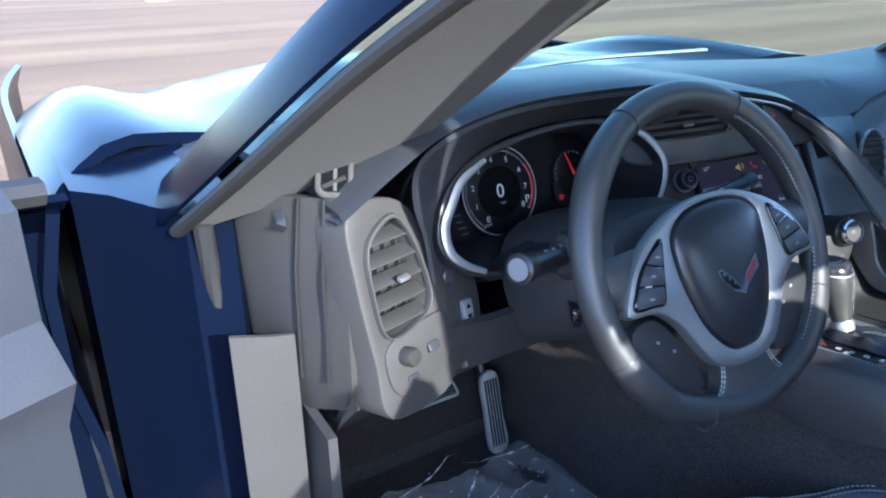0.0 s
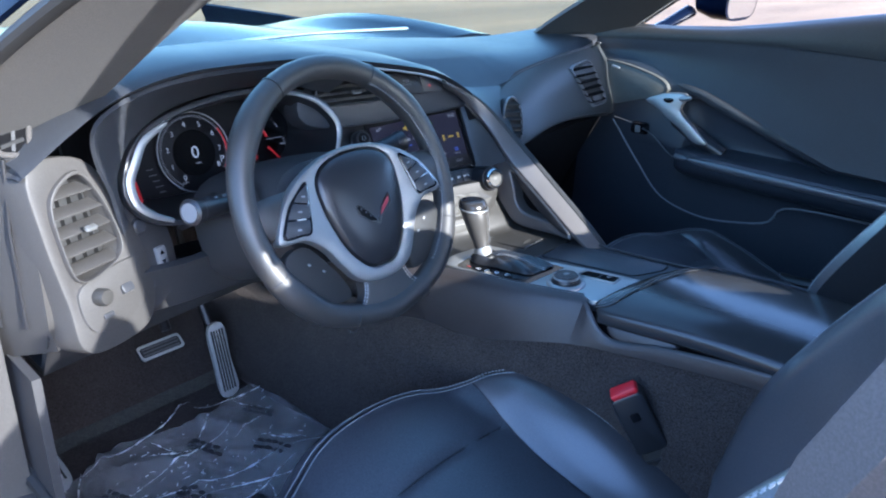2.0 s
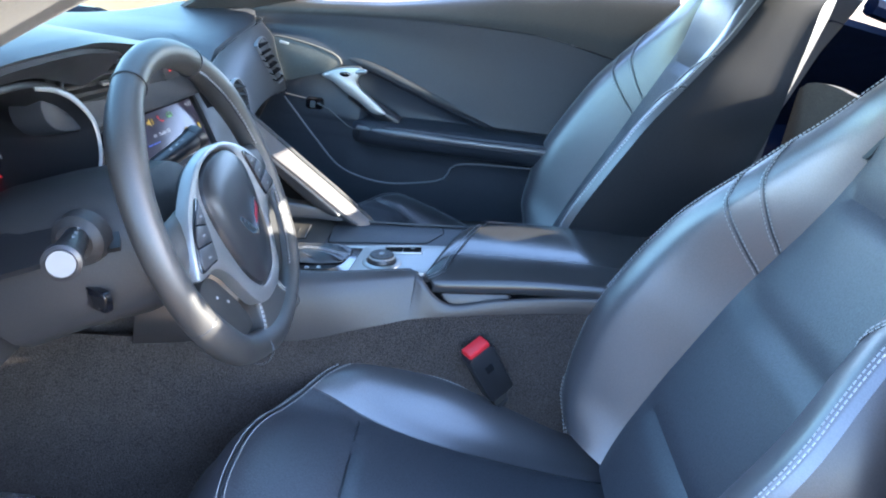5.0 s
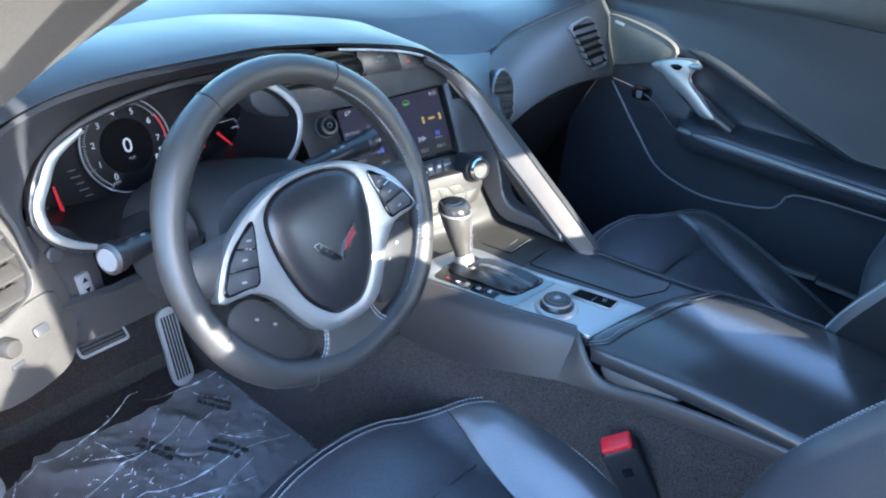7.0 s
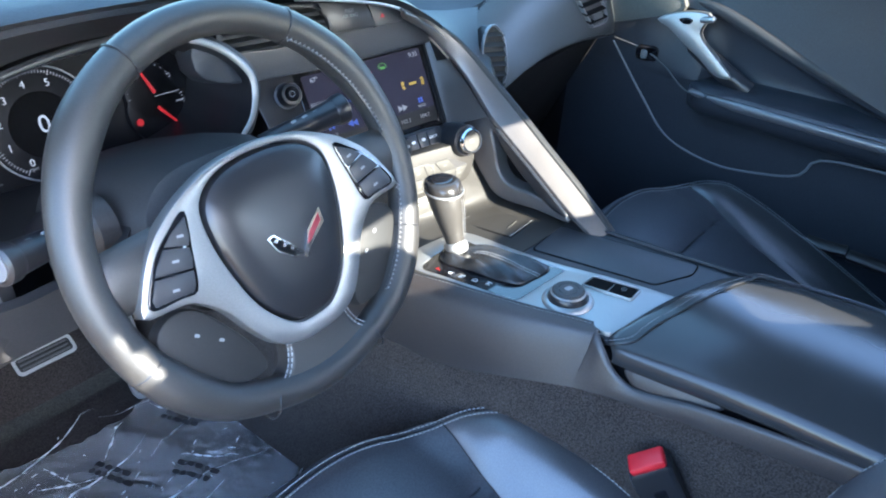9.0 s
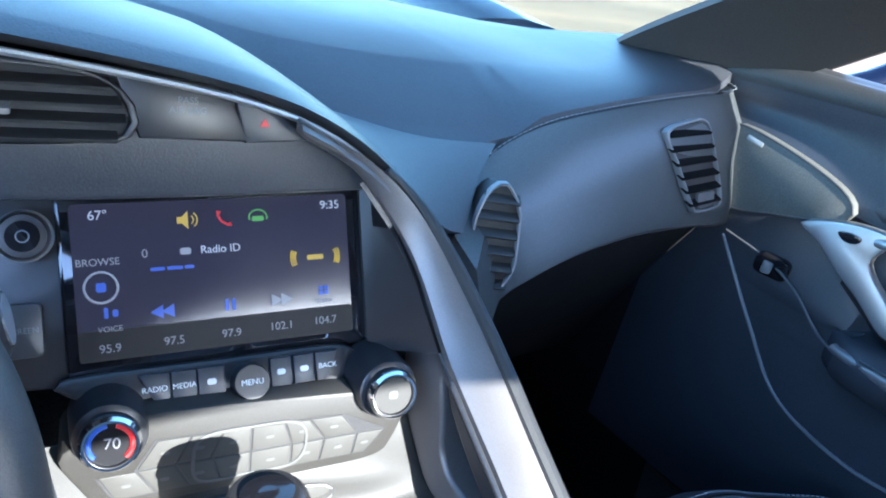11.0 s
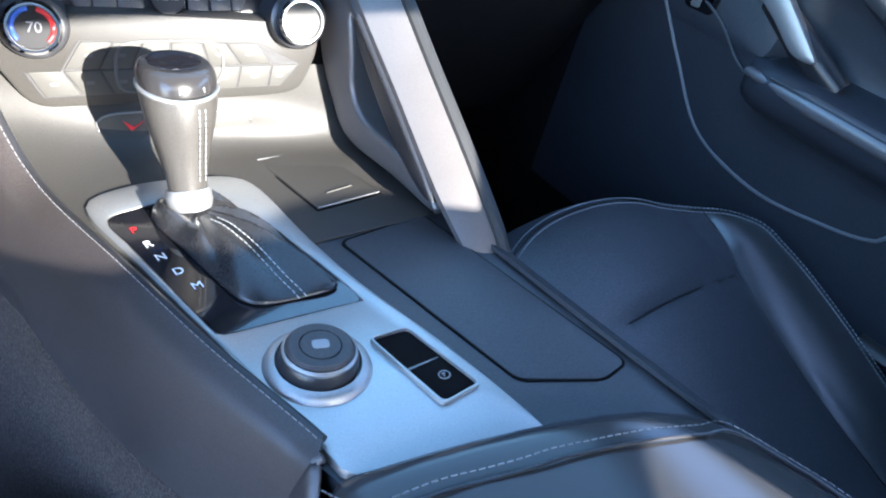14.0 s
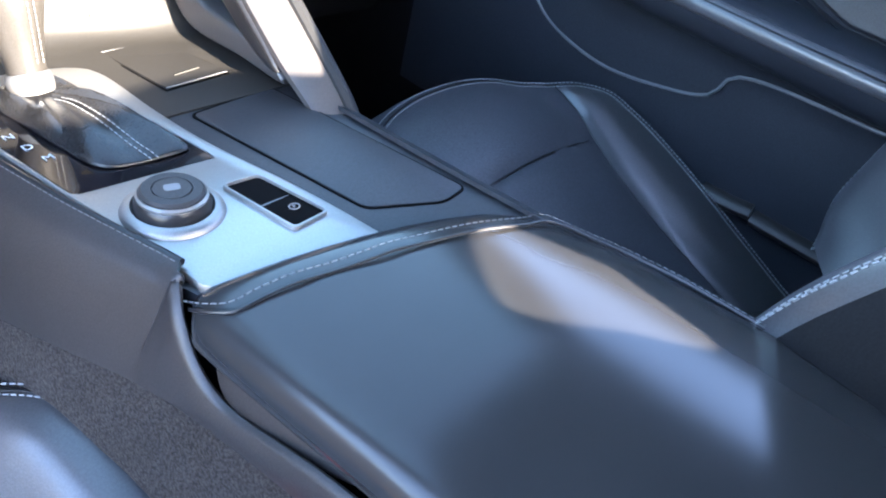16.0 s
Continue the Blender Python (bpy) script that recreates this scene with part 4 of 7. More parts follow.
under_in = spline([(-0.566, 0.236, 0.785), (-0.573, 0.238, 0.822), (-0.571, 0.240, 0.842), (-0.564, 0.243, 0.860), (-0.550, 0.248, 0.879), (-0.516, 0.254, 0.903), (-0.475, 0.259, 0.918), (-0.42, 0.263, 0.927), (-0.36, 0.264, 0.930), (-0.29, 0.262, 0.927), (-0.21, 0.252, 0.906)], 49)
part("cheek", sheet([under_out, [p.lerp(q, 0.5) + Vector((0, -0.004, -0.002)) for p, q in zip(under_out, under_in)], under_in], 0.006), SOFT, cluster, "smooth skin flowing from the hood to the dials")
# bright corner brackets left and right
for pts, w in (([(-0.112, 0.071), (-0.148, 0.052), (-0.166, 0.028), (-0.180, 0.004), (-0.178, -0.025), (-0.160, -0.044), (-0.135, -0.057)], 0.0060), ([(0.080, 0.087), (0.118, 0.079), (0.155, 0.060), (0.183, 0.024), (0.172, -0.015), (0.142, -0.041)], 0.0048)):
    path = [CLF @ Vector((p.x, p.y, 0.004)) for p in spline([(x, y, 0) for x, y in pts], 30)]
    part("bright_bracket", tube(path, [w * (0.35 + 0.65 * math.sin(math.pi * (k + 3) / 35)) for k in range(30)], 8, flat=0.35, up=CLF.col[2].xyz), SILVER, cluster, "satin silver bracket")


def dial(cx, cy, r, start, stop, nums, needle, sub=10, ring=True):
    d = part("dial", plate(disc(r, 48), CL @ pose(cx, cy, 0.004), 0.006, 0.001), DIALFACE, cluster, "round dial with pale figures")
    if ring:
        part("dial_ring", tube([CL @ Vector((cx + r * math.cos(a), cy + r * math.sin(a), 0.006)) for a in [2 * math.pi * k / 48 for k in range(48)]], 0.0011, 6, True), GREY_MARK, d)
    bm = bmesh.new()
    for k in range(sub * (len(nums) - 1) + 1):
        a = radians(start + (stop - start) * k / (sub * (len(nums) - 1)))
        m = CL @ pose(cx + r * 0.9 * math.cos(a), cy + r * 0.9 * math.sin(a), 0.0052, 0, 0, math.degrees(a))
        plate(rrect(r * (0.10 if k % sub == 0 else 0.05), 0.0009, 0.0003, 1), m, 0.0008, bm=bm)
    part("scale", bm, LIT_GREY, d, smooth=False)
    for k, t in enumerate(nums):
        a = radians(start + (stop - start) * k / (len(nums) - 1))
        if t:
            writing(t, CL @ pose(cx + r * 0.72 * math.cos(a), cy + r * 0.72 * math.sin(a), 0.0052), r * 0.185, LIT_WHITE, d)
    if needle is not None:
        a = radians(needle)
        part("needle", tube([CL @ Vector((cx - 0.1 * r * math.cos(a), cy - 0.1 * r * math.sin(a), 0.009)), CL @ Vector((cx + 0.95 * r * math.cos(a), cy + 0.95 * r * math.sin(a), 0.009))], [0.0024, 0.0011], 6), LIT_RED, d, "red needle")
    return d


tach = dial(0.0, -0.001, 0.062, 235, -35, ["0", "1", "2", "3", "4", "5", "6", "7", "8"], None)
part("inner_dial", plate(disc(0.036, 40), CL @ pose(0, -0.002, 0.0052), 0.002, 0.0006), DARKGAP, tach)
part("red_zone", tube([CL @ Vector((0.0565 * math.cos(a), -0.001 + 0.0565 * math.sin(a), 0.0056)) for a in [radians(32 - 5.5 * k) for k in range(13)]], 0.0011, 6), LIT_RED, tach, "red band at the top of the scale")
writing("0", CL @ pose(0.0, -0.002, 0.0066), 0.027, LIT_WHITE, tach)
writing("mph", CL @ pose(0.002, -0.018, 0.0066), 0.0055, LIT_GREY, tach)
writing("P", CL @ pose(0.044, -0.020, 0.0066), 0.015, LIT_WHITE, tach)
writing("rpm", CL @ pose(-0.026, -0.044, 0.0056), 0.006, LIT_GREY, tach)
upper = dial(0.133, 0.004, 0.034, 190, 20, ["", "", ""], 112, sub=6, ring=False)
lower = dial(0.136, -0.020, 0.040, 20, -70, ["", "", "", ""], -50, sub=5, ring=False)
for x, y, w, g in ((0.152, -0.004, 0.034, upper), (0.160, 0.018, 0.005, upper), (0.166, -0.016, 0.010, lower), (0.160, -0.036, 0.008, lower), (0.138, -0.054, 0.010, lower)):
    part("print_bar", plate(rrect(w, 0.0016 if w < 0.02 else 0.0008, 0.0004, 1), CL @ pose(x, y, 0.0056), 0.0008), LIT_GREY, g)
for k in range(5):
    part("print_bar", plate(rrect(0.010 + 0.003 * (k % 2), 0.0016, 0.0004, 1), CL @ pose(-0.078 + 0.003 * k, -0.014 - 0.009 * k, 0.0045), 0.0008), LIT_DIM, cluster)
lamp = part("warning_lamp", plate(disc(0.0042, 16), CL @ pose(0.107, -0.029, 0.006), 0.002), LIT_RED, cluster, "glowing red warning lamp")
bm = bmesh.new()
for k in range(9):
    plate(rrect(0.006 if k % 4 == 0 else 0.003, 0.0008, 0.0003, 1), CL @ pose(-0.118 - 0.002 * math.sin(math.pi * k / 8), -0.072 + 0.011 * k, 0.006), 0.0008, bm=bm)
part("fuel_scale", bm, LIT_GREY, cluster, smooth=False)
part("fuel_needle", tube([CL @ Vector((-0.107, -0.026, 0.01)), CL @ Vector((-0.104, -0.070, 0.01))], [0.0014, 0.0032], 6), LIT_RED, cluster, "red needle")

# ---- steering column and wheel ----
WC, WR, WA = Vector((-0.357, 0.032, 0.832)), 0.167, 25.0
WM = frame_at(WC, (1, 0, 0), (0, math.sin(radians(WA)), math.cos(radians(WA))))
column = thing("steering_column", "black steering column shroud with stalks on both sides", "steering column")
rows = []
for d, w, h, dz in ((-0.045, 0.050, 0.050, 0.0), (-0.055, 0.085, 0.070, 0.0), (-0.10, 0.105, 0.078, 0.005), (-0.16, 0.110, 0.080, 0.010), (-0.24, 0.105, 0.085, 0.010)):
    rows.append([WM @ Vector((w * math.copysign(abs(math.cos(a)) ** 0.7, math.cos(a)), h * math.copysign(abs(math.sin(a)) ** 0.7, math.sin(a)) - 0.012 + dz, d)) for a in [2 * math.pi * k / 28 for k in range(28)]])
part("shroud", loft(rows), HARD, column, "black column shroud")
rows = []
for d, w, z0 in ((-0.07, 0.10, 0.058), (-0.12, 0.125, 0.070), (-0.18, 0.135, 0.074), (-0.24, 0.13, 0.070)):
    rows.append([WM @ Vector((w * u, z0 - 0.05 * abs(u) ** 2.5, d)) for u in [k / 6 - 1 for k in range(13)]])
part("shroud_top", sheet(rows[::-1], 0.008), SATIN, column, "smooth cover below the dials")


def stalk(end, root):
    d = (Vector(end) - Vector(root)).normalized()
    s = part("stalk", tube([Vector(root), Vector(root).lerp(Vector(end), 0.55), Vector(end) - d * 0.016], [0.011, 0.0125, 0.0145], 16), SATIN, column, "black control stalk")
    m = Matrix.Translation(end) @ d.to_track_quat("Z", "Y").to_matrix().to_4x4()
    part("stalk_end", lathe([(0.0150, -0.016), (0.0165, -0.012), (0.0165, -0.002), (0.013, 0.0), (0.012, -0.001)], m, 24), SATIN, s)
    part("end_ring", lathe([(0.0118, -0.002), (0.0118, 0.0008), (0.004, 0.0009)], m, 24), SEAMGREY, s)
    for k in range(4):
        mm = Matrix.Translation(Vector(root).lerp(Vector(end), 0.35 + 0.13 * k) + Vector((0, -0.004, 0.0125))) @ frame_at((0, 0, 0), d, (0, 0.8, 0.5)).to_3x3().to_4x4()
        part("mark", plate(rrect(0.006, 0.003, 0.0008, 1), mm, 0.0006), GREY_MARK, s)


stalk((-0.554, 0.105, 0.832), (-0.44, 0.145, 0.815))
stalk((-0.170, 0.122, 0.851), (-0.27, 0.145, 0.828))
part("boot", lathe([(0.028, -0.01), (0.026, 0.006), (0.018, 0.012), (0.01, 0.012)], frame_at((-0.462, 0.135, 0.815), (0, 1, 0), (0, 0, 1)) @ pose(0, 0, 0, 0, 180, 0), 20), HARD, column)
part("tilt_switch", plate(rrect(0.036, 0.024, 0.006), frame_at((-0.470, 0.125, 0.752), (0.5, 1, 0), (0, 0.2, 1)) @ pose(0, 0, 0.004, 0, 180, 0), 0.008, 0.002), GLOSS, column)

wheel = thing("steering_wheel", "black leather steering wheel with silver spokes and grey stitching", "steering wheel")
rim = []
for k in range(128):
    a = 2 * math.pi * k / 128
    r = WR - 0.006 * min(1.0, max(0.0, (-math.sin(a) - 0.80) / 0.15))
    rim.append(WM @ Vector((r * math.cos(a), r * math.sin(a), 0)))
thick = []
for k in range(128):
    a = math.degrees(2 * math.pi * k / 128) % 360
    bump = max(math.exp(-((a - c) / 14) ** 2) for c in (38, 142, 322, 218, -38 + 360))
    thick.append(0.0155 + 0.0022 * bump)
part("rim", tube(rim, thick, 24, True, flat=1.0, up=WM.col[2].xyz), RIM, wheel, "worn black leather rim")
for c in (62, 118, 206, 334, 270 - 22, 270 + 22):
    a = radians(c)
    p, t = WM @ Vector((WR * math.cos(a), WR * math.sin(a), 0)), (WM.to_3x3() @ Vector((-math.sin(a), math.cos(a), 0)))
    e1, e2 = WM.to_3x3() @ Vector((math.cos(a), math.sin(a), 0)), WM.to_3x3() @ Vector((0, 0, 1))
    part("rim_seam", tube([p + (e1 * math.cos(b) + e2 * math.sin(b)) * 0.0162 for b in [2 * math.pi * k / 20 for k in range(20)]], 0.0009, 5, True), SATIN, wheel)
for lo, hi in ((-52, -10), (10, 62)):
    n = int((hi - lo) * 1.1)
    zig = []
    for k in range(n + 1):
        a, r = radians(lo + (hi - lo) * k / n), WR - 0.0150 + (0.0016 if k % 2 else -0.0010)
        zig.append(WM @ Vector((r * math.cos(a), r * math.sin(a), 0.0112 if k % 2 else 0.0088)))
    part("cross_stitch", tube(zig, 0.00055, 5), THREAD, wheel, "pale zigzag stitching")
    part("rim_joint", tube([WM @ Vector(((WR - 0.0152) * math.cos(radians(a)), (WR - 0.0152) * math.sin(radians(a)), 0.0092)) for a in range(lo, hi, 3)], 0.0012, 6), SATIN, wheel)
# hub pad
WH = WM @ pose(0, 0, 0, 0, 0, 2.0)


def both(pts):
    """A closed outline from its right half, listed from the top down."""
    return pts + [(-x, y) for x, y in pts[::-1] if abs(x) > 1e-6]


pad = smooth_outline(both([(0.0, 0.0530), (0.040, 0.0475), (0.064, 0.030), (0.067, 0.0), (0.060, -0.035), (0.046, -0.070), (0.022, -0.096), (0.0, -0.100)]), 56)
rows = [[WH @ Vector((x * s, (y + 0.022) * s - 0.022, d)) for x, y in pad] for s, d in ((1.0, -0.012), (1.0, 0.010), (0.975, 0.016), (0.90, 0.020), (0.6, 0.0230), (0.25, 0.0240), (0.03, 0.0242))]
part("hub_pad", loft(rows), SATIN, wheel, "smooth black hub cover")
fo = both([(0.0, 0.0610), (0.03, 0.0585), (0.055, 0.0530), (0.088, 0.0385), (0.112, 0.022), (0.128, 0.004), (0.142, -0.020), (0.1455, -0.028), (0.140, -0.033), (0.120, -0.0345), (0.103, -0.038), (0.082, -0.056), (0.066, -0.082), (0.048, -0.106), (0.024, -0.117), (0.0, -0.119)])
out_f = smooth_outline(fo, 96)
in_f = [(x * 1.0, y) for x, y in smooth_outline(both([(0.0, 0.0545), (0.041, 0.049), (0.0655, 0.031), (0.0685, 0.0), (0.0615, -0.036), (0.0475, -0.0715), (0.023, -0.0975), (0.0, -0.1015)]), 96)]
part("spoke_frame", plate(out_f, WH @ pose(0, 0, 0.0150), 0.014, 0.003, hole=in_f), SPOKE, wheel, "satin silver spoke frame")
for s in (-1, 1):
    out = [(0.081, 0.032), (0.100, 0.0225), (0.118, 0.008), (0.132, -0.012), (0.138, -0.024), (0.132, -0.0285), (0.112, -0.0295), (0.099, -0.031), (0.0935, -0.024), (0.088, -0.002)]
    po = smooth_outline([(s * x, y) for x, y in out], 48)
    cx, cy = sum(p[0] for p in po) / 48, sum(p[1] for p in po) / 48
    panel = part("switch_panel", plate(po, WH @ pose(0, 0, 0.0168), 0.006, 0.001), GLOSS, wheel, "gloss black switch panel")
    for slab in ([(0.0835, 0.0280), (0.0990, 0.0205), (0.1080, 0.0130), (0.0895, 0.0065), (0.0865, 0.0115)], [(0.0895, 0.0045), (0.1100, 0.0115), (0.1200, 0.0015), (0.1245, -0.0050), (0.0935, -0.0110), (0.0905, -0.0035)], [(0.0940, -0.0130), (0.1255, -0.0070), (0.1335, -0.0200), (0.1330, -0.0255), (0.1120, -0.0270), (0.1005, -0.0285), (0.0965, -0.0235)]):
        slab = [(s * x, y) for x, y in slab]
        cx, cy = sum(p[0] for p in slab) / len(slab), sum(p[1] for p in slab) / len(slab)
        key = part("button", plate(slab, WH @ pose(0, 0, 0.0181), 0.002, 0.0005), BUTTON, panel)
        part("symbol", plate(rrect(0.006, 0.0022, 0.0008, 2), WH @ pose(cx, cy, 0.0184, 0, 0, s * 12), 0.0005), GREY_MARK, key)
    wrap = [WH @ Vector(v) for v in ((s * 0.085, 0.005, -0.004), (s * 0.120, 0.002, -0.002), (s * 0.150, 0.0, 0.0), (s * 0.164, 0.0, 0.0))]
    part("spoke_wrap", tube(wrap, [0.024, 0.026, 0.026, 0.012], 14, flat=0.45, up=WH.col[2].xyz), RIM, wheel)
    lower = smooth_outline([(s * x, y) for x, y in ((0.100, -0.045), (0.122, -0.042), (0.138, -0.056), (0.130, -0.092), (0.098, -0.120), (0.060, -0.126), (0.060, -0.104), (0.082, -0.066))], 36)
    lo_ = part("lower_panel", plate(lower, WH @ pose(0, 0, 0.002), 0.014, 0.003), RUBBER, wheel, "black lower switch panel")
    for dx, dy in ((0.106, -0.066), (0.088, -0.080)):
        part("button", plate(rrect(0.0045, 0.0028, 0.001, 2), WH @ pose(s * dx, dy, 0.0026, 0, 0, s * 35), 0.0006), GREY_MARK, lo_)
web = smooth_outline([(-0.034, -0.098), (0.034, -0.098), (0.036, -0.116), (0.043, -0.134), (0.066, -0.147), (0.060, -0.160), (0.0, -0.168), (-0.060, -0.160), (-0.066, -0.147), (-0.043, -0.134), (-0.036, -0.116)], 60)
part("bottom_spoke", plate(web, WH @ pose(0, 0, 0.0085), 0.020, 0.006, segs=4), RIM, wheel, "broad leather-wrapped lower spoke")
for s in (-1, 1):
    stitches([WH @ Vector((s * x, y, 0.0075)) for x, y in ((0.0345, -0.112), (0.038, -0.124), (0.046, -0.137), (0.060, -0.147))], wheel, up=WH.col[2].xyz, step=0.0048, double=0.004, r=0.0006)
# winged badge as plain shapes
BG = WH @ pose(0.004, -0.030, 0.0252)
bl = part("badge", plate([(-0.031, 0.013), (-0.024, 0.014), (-0.012, 0.002), (0.0, -0.012), (-0.001, -0.016), (-0.012, -0.012), (-0.026, 0.0)], BG, 0.0015), CHROME, wheel, "bright winged badge", smooth=False)
part("badge_wing", plate([(0.030, 0.018), (0.010, 0.004), (0.001, -0.012), (0.001, -0.018), (0.008, -0.010), (0.030, 0.004)], BG @ pose(0, 0, 0.0004), 0.0015), CHROME, bl, smooth=False)
part("badge_dark", plate([(-0.0285, 0.0120), (-0.0245, 0.0125), (-0.0125, 0.0005), (-0.002, -0.0125), (-0.012, -0.0105), (-0.0245, 0.0005)], BG @ pose(0, 0, 0.0005), 0.001), GLOSS, bl, "black enamel", smooth=False)
part("badge_field", plate([(0.027, 0.0135), (0.011, 0.0015), (0.006, -0.007), (0.010, -0.0055), (0.027, 0.0065)], BG @ pose(0, 0, 0.0008), 0.001), BADGE_RED, bl, "red enamel", smooth=False)
for k in range(3):
    part("badge_check", plate(rrect(0.0030, 0.0030, 0.0004, 1), BG @ pose(-0.0235 + 0.0062 * k, 0.0080 - 0.0058 * k, 0.0009, 0, 0, -40), 0.0008), CHROME, bl, smooth=False)

# ---- centre stack ----
stack = thing("centre_stack", "centre stack with a lit touch screen, knobs and climate buttons", "centre stack")
SC = frame_at((-0.020, 0.219, 0.792), (0.178, -0.045, 0.014), (0.01, 0.047, 0.090))
LW = frame_at((-0.011, 0.140, 0.717), (0.175, -0.051, 0.004), (0.0, 0.16, 0.95))
part("stack_panel", plate(smooth_outline([(-0.150, 0.068), (-0.04, 0.070), (0.095, 0.066), (0.118, 0.045), (0.128, 0.0), (0.126, -0.05), (0.09, -0.062), (-0.145, -0.062), (-0.152, 0.0)], 64), SC @ pose(0, 0, -0.004), 0.06, 0.003), SATIN, stack, "black panel round the screen")
part("bezel", plate(rrect(0.204, 0.122, 0.006), SC @ pose(0.002, 0.0, 0.0), 0.006, 0.002), GLOSS, stack)
scr = part("screen", plate(rrect(0.184, 0.102, 0.003), SC @ pose(0, 0, 0.0008), 0.002), SCREEN, stack, "lit touch screen with radio page")
part("side_return", plate([(0.102, 0.060), (0.110, 0.056), (0.124, 0.02), (0.130, -0.055), (0.102, -0.058)], SC @ pose(0, 0, 0.006), 0.010, 0.002), STACKGREY, stack)
part("side_skin", sheet([[SC @ Vector((0.104, y_, 0.003)) for y_ in (0.066, 0.03, -0.02, -0.066)], [SC @ Vector((0.112, y_, 0.010)) for y_ in (0.060, 0.026, -0.022, -0.066)], [Vector(p) for p in ((0.068, 0.196, 0.866), (0.087, 0.177, 0.838), (0.098, 0.150, 0.806), (0.102, 0.112, 0.766))]], 0.004), SATIN, stack, "dark skin between screen and brace")
part("foot_strip", plate(rrect(0.184, 0.020, 0.002), SC @ pose(0, -0.041, 0.0014), 0.0006), DIALFACE, scr)


def on_screen(px, py):
    """Screen place, in shares of its width and height."""
    return SC @ pose((px - 0.5) * 0.184, (0.5 - py) * 0.102, 0.0024)


for t, x, y, size, mat in (("67°", 0.09, 0.075, 0.0085, LIT_WHITE), ("9:35", 0.93, 0.075, 0.0085, LIT_WHITE), ("0", 0.235, 0.335, 0.0080, LIT_GREY), ("Radio ID", 0.500, 0.335, 0.0075, LIT_WHITE), ("BROWSE", 0.08, 0.37, 0.0066, LIT_GREY), ("VOICE", 0.105, 0.80, 0.0052, LIT_GREY), ("MENU", 0.885, 0.76, 0.0048, LIT_GREY),
                            ("95.9", 0.10, 0.925, 0.0078, LIT_GREY), ("97.5", 0.315, 0.92, 0.0078, LIT_GREY), ("97.9", 0.52, 0.915, 0.0078, LIT_GREY), ("102.1", 0.71, 0.905, 0.0078, LIT_GREY), ("104.7", 0.885, 0.90, 0.0078, LIT_GREY)):
    writing(t, on_screen(x, y), size, mat, scr)
for x, y, w, h, mat in ((0.275, 0.44, 0.009, 0.0022, LIT_BLUE), (0.335, 0.44, 0.010, 0.0022, LIT_BLUE), (0.385, 0.44, 0.006, 0.0022, LIT_BLUE), (0.375, 0.335, 0.007, 0.0045, LIT_GREY), (0.86, 0.44, 0.012, 0.0035, LIT_AMBER), (0.095, 0.695, 0.0025, 0.007, LIT_BLUE), (0.125, 0.70, 0.0035, 0.0045, LIT_BLUE), (0.875, 0.665, 0.003, 0.003, LIT_BLUE), (0.897, 0.665, 0.003, 0.003, LIT_BLUE), (0.875, 0.700, 0.003, 0.003, LIT_BLUE), (0.897, 0.700, 0.003, 0.003, LIT_BLUE), (0.51, 0.72, 0.0022, 0.008, LIT_BLUE), (0.535, 0.72, 0.0022, 0.008, LIT_BLUE)):
    part("icon", plate(rrect(w, h, min(w, h) * 0.3, 2), on_screen(x, y), 0.0006), mat, scr, smooth=False)
# loudspeaker, handset and lock marks along the top
IC = on_screen(0.385, 0.13)
part("icon", plate([(-0.006, 0.0022), (-0.003, 0.0022), (0.001, 0.006), (0.001, -0.006), (-0.003, -0.0022), (-0.006, -0.0022)], IC, 0.0006), LIT_AMBER, scr, smooth=False)
for q in (0.0035, 0.006):
    part("icon", tube([IC @ Vector((0.001 + q * math.cos(a), q * math.sin(a), 0.0002)) for a in [radians(-50 + 20 * j) for j in range(6)]], 0.0005, 4), LIT_AMBER, scr, smooth=False)
IC = on_screen(0.52, 0.13)
part("icon", tube([IC @ Vector((x, y, 0.0002)) for x, y in ((-0.0035, 0.005), (-0.0042, 0.002), (-0.002, -0.002), (0.002, -0.0045), (0.0045, -0.0042))], [0.0016, 0.0009, 0.0008, 0.0009, 0.0016], 6), LIT_RED, scr, smooth=False)
IC = on_screen(0.645, 0.135)
part("icon", tube([IC @ Vector((0.0062 * math.cos(a), 0.0052 * math.sin(a), 0.0002)) for a in [radians(-20 + 22 * j) for j in range(11)]], 0.0006, 4), LIT_GREEN, scr, smooth=False)
part("icon", plate(rrect(0.008, 0.0035, 0.001, 2), IC @ pose(0, -0.001, 0), 0.0006), LIT_GREEN, scr, smooth=False)
for x in (0.30, 0.70):
    for k in (0, 1):
        s = -1 if x < 0.5 else 1
        part("icon", plate([(-0.004 * s, 0.0045), (0.004 * s, 0), (-0.004 * s, -0.0045)], on_screen(x, 0.72) @ pose(0.007 * k * s, 0, 0), 0.0006), LIT_BLUE if x < 0.5 else LIT_GREY, scr, smooth=False)
for k in (-1, 1):
    for q in (0.5, 0.75, 1.0):
        part("icon", tube([on_screen(0.86, 0.44) @ Vector((k * (0.010 + 0.006 * q) + 0.002 * k * math.cos(a), 0.0055 * math.sin(a) * (0.7 + 0.4 * q), 0)) for a in [radians(-70 + 28 * j) for j in range(6)]], 0.0006, 4), LIT_AMBER, scr, smooth=False)
part("icon", tube([on_screen(0.085, 0.53) @ Vector((0.010 * math.cos(a), 0.010 * math.sin(a), 0)) for a in [2 * math.pi * k / 24 for k in range(24)]], 0.0008, 5, True), LIT_GREY, scr)
part("icon", plate(rrect(0.006, 0.006, 0.001, 1), on_screen(0.085, 0.53), 0.0006), LIT_BLUE, scr, smooth=False)

